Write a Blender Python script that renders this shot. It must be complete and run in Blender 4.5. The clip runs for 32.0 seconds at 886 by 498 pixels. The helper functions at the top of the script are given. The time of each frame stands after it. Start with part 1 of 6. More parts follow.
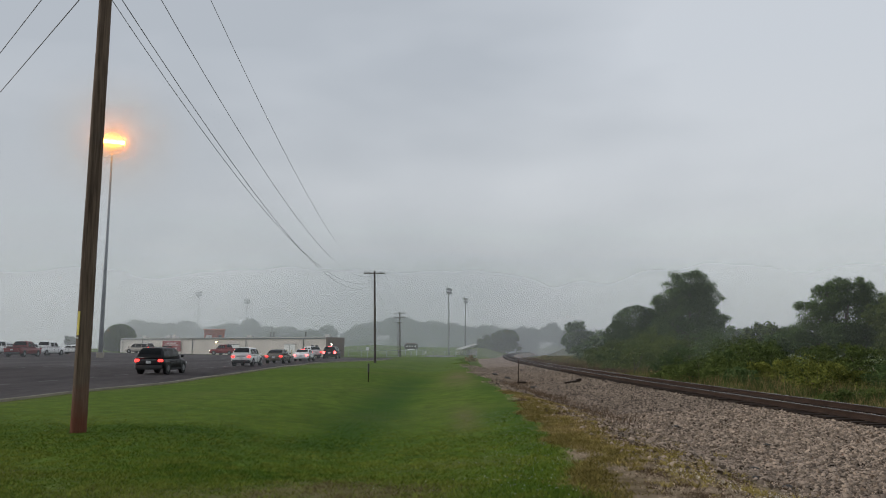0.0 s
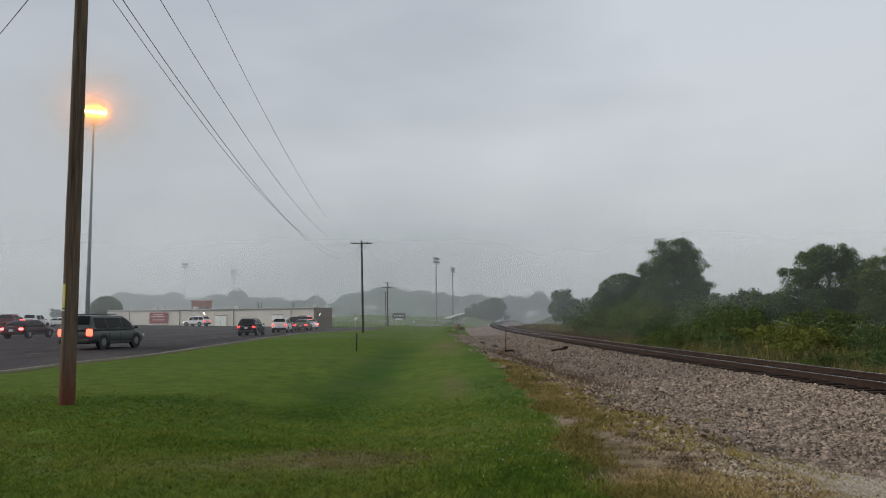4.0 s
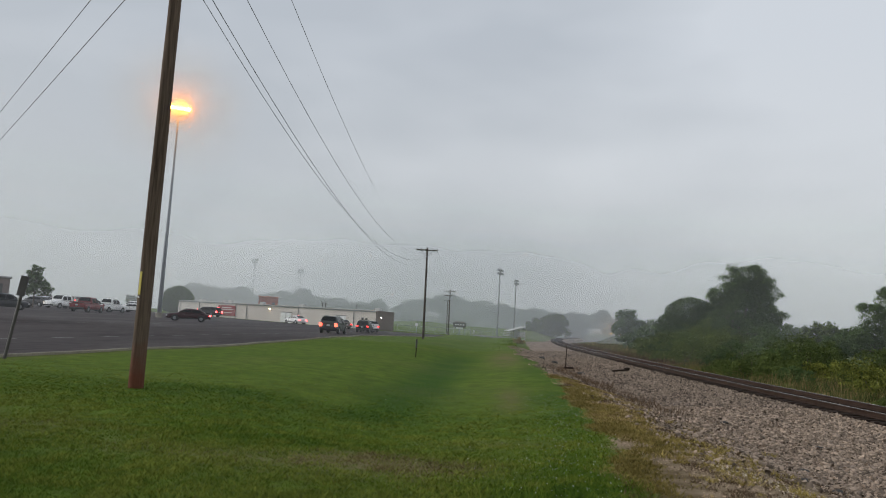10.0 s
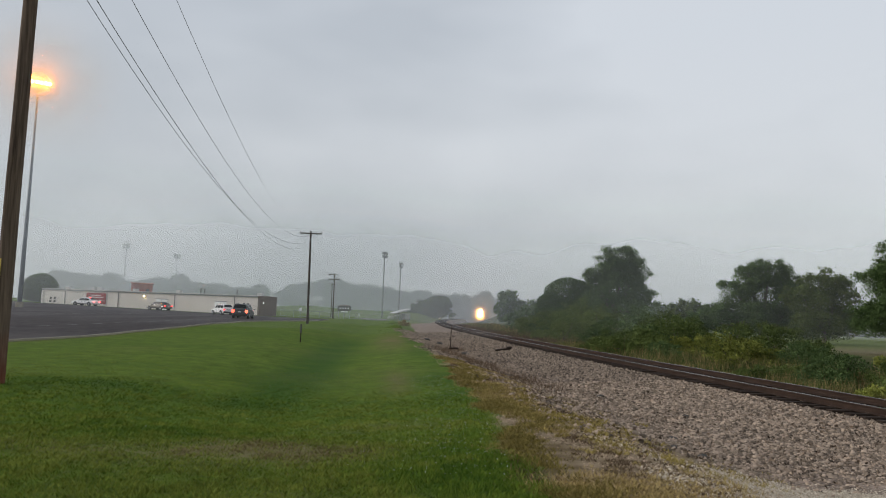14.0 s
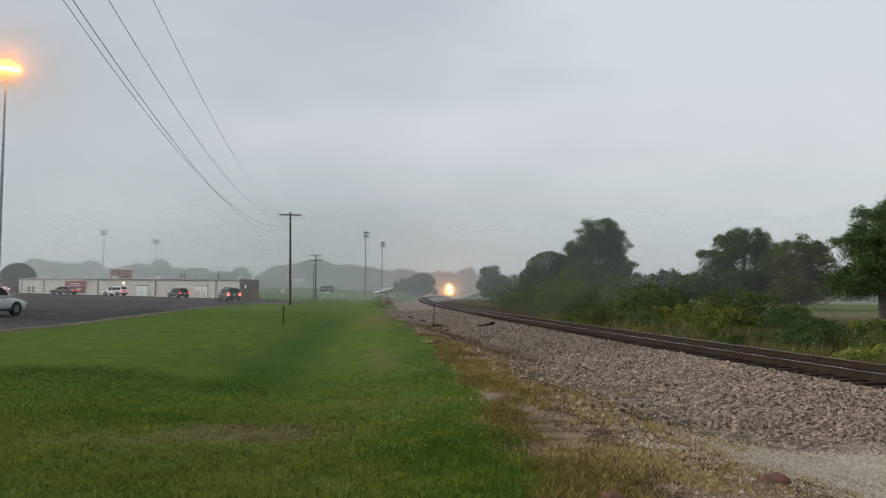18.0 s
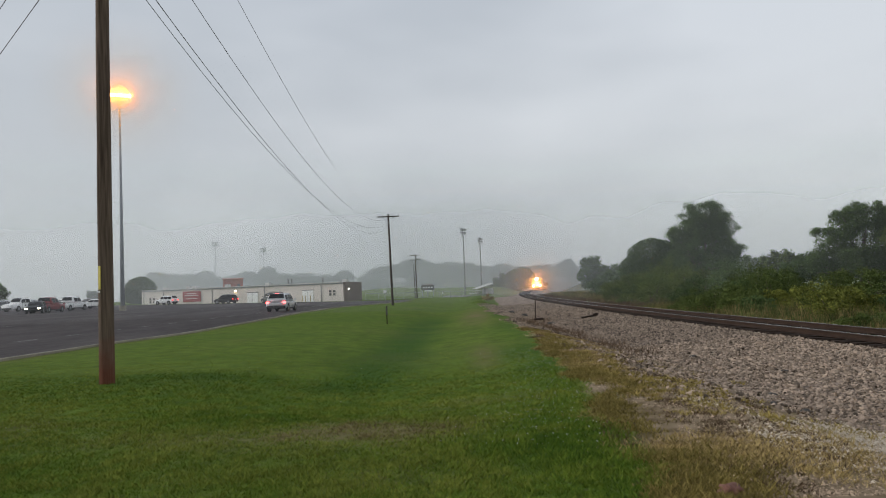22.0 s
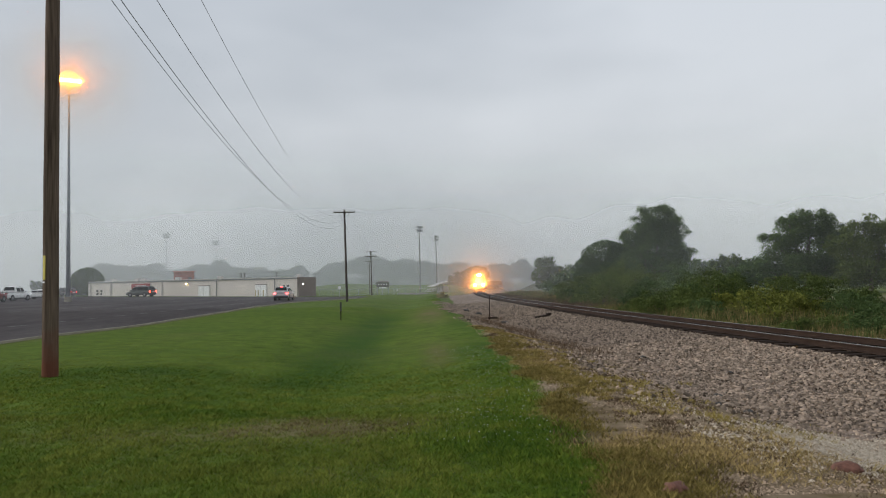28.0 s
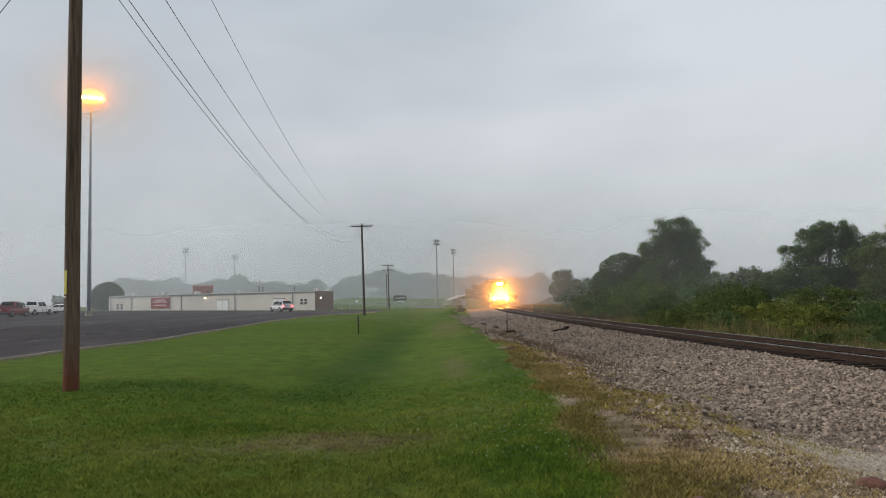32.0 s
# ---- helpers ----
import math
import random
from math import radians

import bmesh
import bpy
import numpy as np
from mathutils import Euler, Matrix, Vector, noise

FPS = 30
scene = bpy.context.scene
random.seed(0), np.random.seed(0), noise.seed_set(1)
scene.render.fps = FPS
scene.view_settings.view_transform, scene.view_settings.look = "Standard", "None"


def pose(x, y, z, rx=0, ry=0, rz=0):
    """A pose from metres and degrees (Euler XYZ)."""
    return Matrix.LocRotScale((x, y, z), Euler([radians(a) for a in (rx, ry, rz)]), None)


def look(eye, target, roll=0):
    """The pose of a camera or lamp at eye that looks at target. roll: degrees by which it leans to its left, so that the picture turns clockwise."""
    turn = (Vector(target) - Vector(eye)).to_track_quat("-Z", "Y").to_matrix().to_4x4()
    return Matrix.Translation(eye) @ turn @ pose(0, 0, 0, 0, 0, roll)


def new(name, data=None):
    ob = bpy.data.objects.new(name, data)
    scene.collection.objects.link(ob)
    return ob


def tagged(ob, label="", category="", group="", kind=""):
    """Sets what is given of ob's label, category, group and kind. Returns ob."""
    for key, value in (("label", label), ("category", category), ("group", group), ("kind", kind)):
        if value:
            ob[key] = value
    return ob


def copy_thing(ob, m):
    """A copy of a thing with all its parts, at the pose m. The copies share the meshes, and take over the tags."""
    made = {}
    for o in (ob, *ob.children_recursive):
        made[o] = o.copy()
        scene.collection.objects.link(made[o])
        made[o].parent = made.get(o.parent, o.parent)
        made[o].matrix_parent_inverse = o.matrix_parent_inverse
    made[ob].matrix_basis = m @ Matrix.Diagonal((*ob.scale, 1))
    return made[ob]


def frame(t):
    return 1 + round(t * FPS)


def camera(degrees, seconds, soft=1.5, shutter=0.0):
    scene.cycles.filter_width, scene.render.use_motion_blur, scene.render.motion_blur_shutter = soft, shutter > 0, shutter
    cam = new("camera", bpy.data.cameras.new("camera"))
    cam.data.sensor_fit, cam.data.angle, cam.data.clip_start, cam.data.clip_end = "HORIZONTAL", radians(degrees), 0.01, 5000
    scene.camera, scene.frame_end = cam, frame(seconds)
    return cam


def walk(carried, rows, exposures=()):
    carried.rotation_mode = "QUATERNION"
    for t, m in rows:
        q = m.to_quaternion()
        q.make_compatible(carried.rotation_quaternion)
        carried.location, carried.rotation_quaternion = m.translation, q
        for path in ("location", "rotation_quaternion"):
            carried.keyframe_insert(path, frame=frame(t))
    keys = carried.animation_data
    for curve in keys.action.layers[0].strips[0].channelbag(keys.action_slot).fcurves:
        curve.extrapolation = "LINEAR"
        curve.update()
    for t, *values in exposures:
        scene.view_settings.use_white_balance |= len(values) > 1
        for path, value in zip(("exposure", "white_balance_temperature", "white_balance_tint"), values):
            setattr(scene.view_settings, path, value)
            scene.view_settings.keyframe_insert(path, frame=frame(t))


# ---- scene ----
cam = camera(60.9, 32.0, soft=1.0)
# seconds, sideways drift of the hand, yaw, pitch, roll
PATH = [
    (0.0, 0.085, 0.60, 7.50, -0.00),
    (0.5, 0.085, 0.61, 7.38, 0.09),
    (1.0, 0.085, 0.45, 7.06, 0.12),
    (1.5, 0.085, 0.18, 6.59, 0.14),
    (2.0, 0.085, -0.20, 5.85, -0.08),
    (2.5, 0.085, -0.42, 5.59, -0.53),
    (3.0, 0.085, -0.43, 5.37, -0.55),
    (3.5, 0.085, -0.39, 5.23, -0.55),
    (5.5, 0.085, -0.54, 5.07, -0.29),
    (6.0, 0.085, -0.29, 4.93, 0.22),
    (6.5, 0.085, 0.34, 4.91, 0.85),
    (7.0, 0.085, 0.88, 5.07, 0.99),
    (7.5, 0.085, 1.62, 5.78, 1.89),
    (8.0, 0.085, 2.45, 6.42, 3.27),
    (8.5, 0.084, 3.44, 6.49, 3.81),
    (9.0, 0.083, 4.34, 6.34, 3.86),
    (9.5, 0.080, 4.71, 6.09, 3.68),
    (10.0, 0.077, 4.61, 5.80, 3.50),
    (10.5, 0.070, 3.91, 5.62, 3.23),
    (11.0, 0.063, 2.88, 5.52, 3.07),
    (11.5, 0.054, 1.56, 5.40, 3.10),
    (12.0, 0.045, 0.16, 5.24, 2.87),
    (12.5, 0.040, -1.21, 4.99, 2.75),
    (13.0, 0.036, -2.37, 4.86, 2.61),
    (13.5, 0.036, -3.34, 4.84, 2.42),
    (14.0, 0.037, -4.26, 4.94, 2.26),
    (14.5, 0.042, -5.02, 5.01, 2.19),
    (16.5, 0.060, -6.85, 4.53, 1.53),
    (17.0, 0.064, -6.86, 4.13, 1.21),
    (17.5, 0.068, -6.36, 3.71, 0.79),
    (18.0, 0.072, -5.71, 3.26, 0.47),
    (18.5, 0.076, -3.73, 2.91, -0.44),
    (19.0, 0.080, -1.10, 2.86, -1.20),
    (19.5, 0.080, 0.06, 2.97, -1.19),
    (20.0, 0.080, 0.67, 2.90, -1.44),
    (20.5, 0.080, 1.18, 2.94, -1.73),
    (21.0, 0.080, 1.52, 2.95, -1.85),
    (21.5, 0.080, 1.72, 2.94, -2.09),
    (22.0, 0.080, 1.73, 3.03, -2.22),
    (22.5, 0.080, 1.52, 3.28, -2.16),
    (23.0, 0.080, 1.20, 3.68, -1.94),
    (23.5, 0.080, 0.64, 4.63, -1.15),
    (24.0, 0.080, -0.47, 4.99, -0.70),
    (24.5, 0.080, -0.86, 4.46, -0.84),
    (25.0, 0.080, -0.85, 4.28, -1.33),
    (25.5, 0.080, -1.06, 4.41, -2.22),
    (27.5, 0.080, -1.47, 2.88, -1.08),
    (28.0, 0.080, -1.62, 2.75, -1.10),
    (28.5, 0.080, -1.53, 2.71, -0.88),
    (29.0, 0.080, -0.83, 2.72, -0.60),
    (29.5, 0.080, -0.09, 2.37, -0.86),
    (30.0, 0.080, -0.17, 2.19, -1.38),
    (30.5, 0.080, -0.21, 2.31, -1.60),
    (31.0, 0.080, -0.27, 2.63, -1.62),
    (31.5, 0.080, -0.09, 3.28, -1.16),
    (32.0, 0.080, -0.34, 3.80, -1.25),
]
walk(cam, [(t, pose(x, 0, 1.6, 90 + pitch, 0, yaw) @ pose(0, 0, 0, 0, 0, roll)) for t, x, yaw, pitch, roll in PATH], [(0, -0.03), (9, 0.05), (20, 0.12), (32, 0.13)])

# ---------------------------------------------------------------- world and light
world = bpy.data.worlds.new("overcast_dawn")
scene.world = world
world.use_nodes = True
wn, wl = world.node_tree.nodes, world.node_tree.links
wn.clear()
w_out = wn.new("ShaderNodeOutputWorld")
w_bg = wn.new("ShaderNodeBackground")
w_sky = wn.new("ShaderNodeTexSky")
w_sky.sky_type, w_sky.sun_disc = "NISHITA", False
w_sky.sun_elevation, w_sky.sun_rotation = radians(16), radians(272)
w_sky.air_density, w_sky.dust_density = 1.0, 3.0
w_co = wn.new("ShaderNodeTexCoord")
w_map = wn.new("ShaderNodeMapping")
w_map.inputs["Scale"].default_value = (1.6, 1.6, 4.5)
w_noise = wn.new("ShaderNodeTexNoise")
w_noise.inputs["Scale"].default_value, w_noise.inputs["Detail"].default_value = 1.7, 3.0
w_noise.inputs["Roughness"].default_value = 0.45
w_cloud = wn.new("ShaderNodeValToRGB")
w_cloud.color_ramp.elements[0].position, w_cloud.color_ramp.elements[0].color = 0.30, (0.83, 0.843, 0.857, 1)
w_cloud.color_ramp.elements[1].position, w_cloud.color_ramp.elements[1].color = 0.70, (1.075, 1.072, 1.07, 1)
w_sep = wn.new("ShaderNodeSeparateXYZ")
w_ramp = wn.new("ShaderNodeValToRGB")
stops = [(0.0, (0.42, 0.435, 0.44)), (0.50, (0.63, 0.664, 0.683)), (0.545, (0.70, 0.742, 0.772)), (0.60, (0.68, 0.715, 0.755)), (0.68, (0.66, 0.705, 0.765)), (1.0, (0.66, 0.71, 0.785))]
for n, (pos, col) in enumerate(stops):
    el = w_ramp.color_ramp.elements[n] if n < 2 else w_ramp.color_ramp.elements.new(pos)
    el.position, el.color = pos, (*col, 1)
w_half = wn.new("ShaderNodeMath")
w_half.operation = "MULTIPLY_ADD"
w_half.inputs[1].default_value, w_half.inputs[2].default_value = 0.5, 0.5
w_mul = wn.new("ShaderNodeMix")
w_mul.data_type, w_mul.blend_type = "RGBA", "MULTIPLY"
w_mul.inputs["Factor"].default_value = 1.0
w_dim = wn.new("ShaderNodeMix")
w_dim.data_type, w_dim.blend_type = "RGBA", "MULTIPLY"
w_dim.inputs["Factor"].default_value = 1.0
w_dim.inputs["B"].default_value = (0.1, 0.1, 0.1, 1)
w_mix = wn.new("ShaderNodeMix")
w_mix.data_type = "RGBA"
w_mix.inputs["Factor"].default_value = 0.93
wl.new(w_co.outputs["Generated"], w_map.inputs["Vector"])
wl.new(w_map.outputs["Vector"], w_noise.inputs["Vector"])
wl.new(w_co.outputs["Generated"], w_sep.inputs["Vector"])
w_side = wn.new("ShaderNodeMath")
w_side.operation = "MULTIPLY_ADD"
w_side.inputs[1].default_value = 0.60
wl.new(w_sep.outputs["X"], w_side.inputs[0])
w_even = wn.new("ShaderNodeMath")
w_even.operation = "SUBTRACT"
w_even.inputs[1].default_value = 0.02
wl.new(w_noise.outputs["Fac"], w_even.inputs[0])
wl.new(w_even.outputs[0], w_side.inputs[2])
wl.new(w_side.outputs[0], w_cloud.inputs["Fac"])
wl.new(w_sep.outputs["Z"], w_half.inputs[0])
wl.new(w_half.outputs[0], w_ramp.inputs["Fac"])
wl.new(w_ramp.outputs["Color"], w_mul.inputs["A"])
wl.new(w_cloud.outputs["Color"], w_mul.inputs["B"])
wl.new(w_sky.outputs["Color"], w_dim.inputs["A"])
wl.new(w_dim.outputs["Result"], w_mix.inputs["A"])
wl.new(w_mul.outputs["Result"], w_mix.inputs["B"])
wl.new(w_mix.outputs["Result"], w_bg.inputs["Color"])
w_bg.inputs["Strength"].default_value = 0.885
wl.new(w_bg.outputs["Background"], w_out.inputs["Surface"])

sun = new("sun", bpy.data.lights.new("sun", "SUN"))
sun.data.energy, sun.data.angle, sun.data.color = 2.3, radians(30), (1.0, 0.97, 0.93)
sun.matrix_world = look((-60, 2, 17), (0, 0, 0))
scene.view_settings.exposure = 0.0


# ---------------------------------------------------------------- materials
def material(name, color, rough=0.8, metal=0.0, vary=0.25, scale=3.0, fine=40.0, bump=0.0, tint=None, rnd=0.0, spec=0.5, stretch=None):
    """Principled surface: large stains and fine grain round one base colour, with relief from the grain."""
    m = bpy.data.materials.new(name)
    m.use_nodes = True
    nt = m.node_tree
    b = nt.nodes["Principled BSDF"]
    b.inputs["Roughness"].default_value, b.inputs["Metallic"].default_value = rough, metal
    co = nt.nodes.new("ShaderNodeTexCoord")
    n1, n2 = nt.nodes.new("ShaderNodeTexNoise"), nt.nodes.new("ShaderNodeTexNoise")
    n1.inputs["Scale"].default_value, n2.inputs["Scale"].default_value = scale, fine
    n1.inputs["Detail"].default_value = 4
    where = co.outputs["Object"]
    if stretch:
        mp = nt.nodes.new("ShaderNodeMapping")
        mp.inputs["Scale"].default_value = stretch
        nt.links.new(where, mp.inputs["Vector"])
        where = mp.outputs["Vector"]
    for n in (n1, n2):
        nt.links.new(where, n.inputs["Vector"])
    mx = nt.nodes.new("ShaderNodeMix")
    mx.data_type = "RGBA"
    lo = [c * (1 - vary) for c in color]
    hi = [min(1, c * (1 + vary)) for c in (tint or color)]
    mx.inputs["A"].default_value, mx.inputs["B"].default_value = (*lo, 1), (*hi, 1)
    add = nt.nodes.new("ShaderNodeMath")
    add.operation = "MULTIPLY_ADD"
    add.inputs[1].default_value = 0.45
    nt.links.new(n2.outputs["Fac"], add.inputs[0])
    sub = nt.nodes.new("ShaderNodeMath")
    sub.operation = "MULTIPLY"
    sub.inputs[1].default_value = 0.55
    nt.links.new(n1.outputs["Fac"], sub.inputs[0])
    nt.links.new(sub.outputs[0], add.inputs[2])
    st = nt.nodes.new("ShaderNodeMapRange")
    st.inputs["From Min"].default_value, st.inputs["From Max"].default_value = 0.3, 0.7
    nt.links.new(add.outputs[0], st.inputs["Value"])
    last = st.outputs["Result"]
    if rnd:
        inf = nt.nodes.new("ShaderNodeObjectInfo")
        geo = nt.nodes.new("ShaderNodeNewGeometry")
        s1 = nt.nodes.new("ShaderNodeMath")
        s1.operation = "ADD"
        nt.links.new(inf.outputs["Random"], s1.inputs[0])
        nt.links.new(geo.outputs["Random Per Island"], s1.inputs[1])
        s2 = nt.nodes.new("ShaderNodeMath")
        s2.operation = "MULTIPLY_ADD"
        s2.inputs[1].default_value = rnd
        nt.links.new(s1.outputs[0], s2.inputs[0])
        s3 = nt.nodes.new("ShaderNodeMath")
        s3.operation = "MULTIPLY_ADD"
        s3.inputs[1].default_value, s3.inputs[2].default_value = 1 - rnd, -rnd * 0.5
        nt.links.new(last, s3.inputs[0])
        nt.links.new(s3.outputs[0], s2.inputs[2])
        s2.use_clamp = True
        last = s2.outputs[0]
    nt.links.new(last, mx.inputs["Factor"])
    nt.links.new(mx.outputs["Result"], b.inputs["Base Color"])
    b.inputs["Specular IOR Level"].default_value = spec
    if bump:
        bp = nt.nodes.new("ShaderNodeBump")
        bp.inputs["Strength"].default_value, bp.inputs["Distance"].default_value = bump, 0.02
        nt.links.new(n2.outputs["Fac"], bp.inputs["Height"])
        nt.links.new(bp.outputs["Normal"], b.inputs["Normal"])
    return m


def glow(name, color, strength):
    m = bpy.data.materials.new(name)
    m.use_nodes = True
    b = m.node_tree.nodes["Principled BSDF"]
    b.inputs["Base Color"].default_value = (*color, 1)
    b.inputs["Emission Color"].default_value = (*color, 1)
    b.inputs["Emission Strength"].default_value = strength
    return m


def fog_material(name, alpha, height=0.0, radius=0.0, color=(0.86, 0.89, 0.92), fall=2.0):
    """Thin mist: mostly clear, the rest scatters the light that falls on it. It thins out upwards or away from its
    middle. On round discs an orange color paints lamp glow.
    """
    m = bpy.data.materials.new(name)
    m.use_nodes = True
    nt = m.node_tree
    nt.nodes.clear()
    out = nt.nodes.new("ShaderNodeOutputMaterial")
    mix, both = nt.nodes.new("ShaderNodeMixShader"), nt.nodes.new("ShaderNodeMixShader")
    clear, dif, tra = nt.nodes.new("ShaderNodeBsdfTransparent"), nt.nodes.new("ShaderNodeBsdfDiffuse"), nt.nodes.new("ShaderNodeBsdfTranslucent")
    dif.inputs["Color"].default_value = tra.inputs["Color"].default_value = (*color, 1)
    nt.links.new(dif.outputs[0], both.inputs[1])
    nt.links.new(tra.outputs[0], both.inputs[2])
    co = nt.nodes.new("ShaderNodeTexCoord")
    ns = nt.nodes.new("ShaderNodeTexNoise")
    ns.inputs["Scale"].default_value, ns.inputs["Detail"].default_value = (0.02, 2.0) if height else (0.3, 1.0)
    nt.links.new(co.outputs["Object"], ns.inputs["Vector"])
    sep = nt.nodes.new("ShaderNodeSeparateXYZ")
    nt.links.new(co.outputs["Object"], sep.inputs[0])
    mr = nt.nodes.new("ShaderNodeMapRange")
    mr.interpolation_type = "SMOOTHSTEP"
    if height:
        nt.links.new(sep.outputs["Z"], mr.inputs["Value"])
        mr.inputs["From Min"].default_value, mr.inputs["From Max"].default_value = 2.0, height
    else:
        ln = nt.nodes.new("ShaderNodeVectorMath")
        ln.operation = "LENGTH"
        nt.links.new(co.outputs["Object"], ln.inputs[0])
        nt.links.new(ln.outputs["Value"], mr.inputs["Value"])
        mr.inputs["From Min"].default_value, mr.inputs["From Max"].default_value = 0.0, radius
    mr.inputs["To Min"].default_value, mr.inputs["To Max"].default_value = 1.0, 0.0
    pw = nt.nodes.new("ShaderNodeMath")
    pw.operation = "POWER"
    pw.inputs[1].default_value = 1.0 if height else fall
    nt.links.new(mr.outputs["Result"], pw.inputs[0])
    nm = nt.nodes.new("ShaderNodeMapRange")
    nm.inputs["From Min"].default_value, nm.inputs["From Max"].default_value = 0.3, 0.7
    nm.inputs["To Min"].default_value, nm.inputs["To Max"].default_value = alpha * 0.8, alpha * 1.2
    nt.links.new(ns.outputs["Fac"], nm.inputs["Value"])
    mu = nt.nodes.new("ShaderNodeMath")
    mu.operation = "MULTIPLY"
    mu.use_clamp = True
    nt.links.new(pw.outputs[0], mu.inputs[0])
    nt.links.new(nm.outputs["Result"], mu.inputs[1])
    if height:
        low = nt.nodes.new("ShaderNodeMapRange")
        low.inputs["From Min"].default_value, low.inputs["From Max"].default_value = 0.0, 14.0
        low.inputs["To Min"].default_value = 0.95
        nt.links.new(sep.outputs["Z"], low.inputs["Value"])
        thin = nt.nodes.new("ShaderNodeMath")
        thin.operation = "MULTIPLY"
        nt.links.new(mu.outputs[0], thin.inputs[0])
        nt.links.new(low.outputs["Result"], thin.inputs[1])
        nt.links.new(thin.outputs[0], mix.inputs[0])
    else:
        nt.links.new(mu.outputs[0], mix.inputs[0])
    nt.links.new(clear.outputs[0], mix.inputs[1])
    nt.links.new(both.outputs[0], mix.inputs[2])
    nt.links.new(mix.outputs[0], out.inputs["Surface"])
    return m


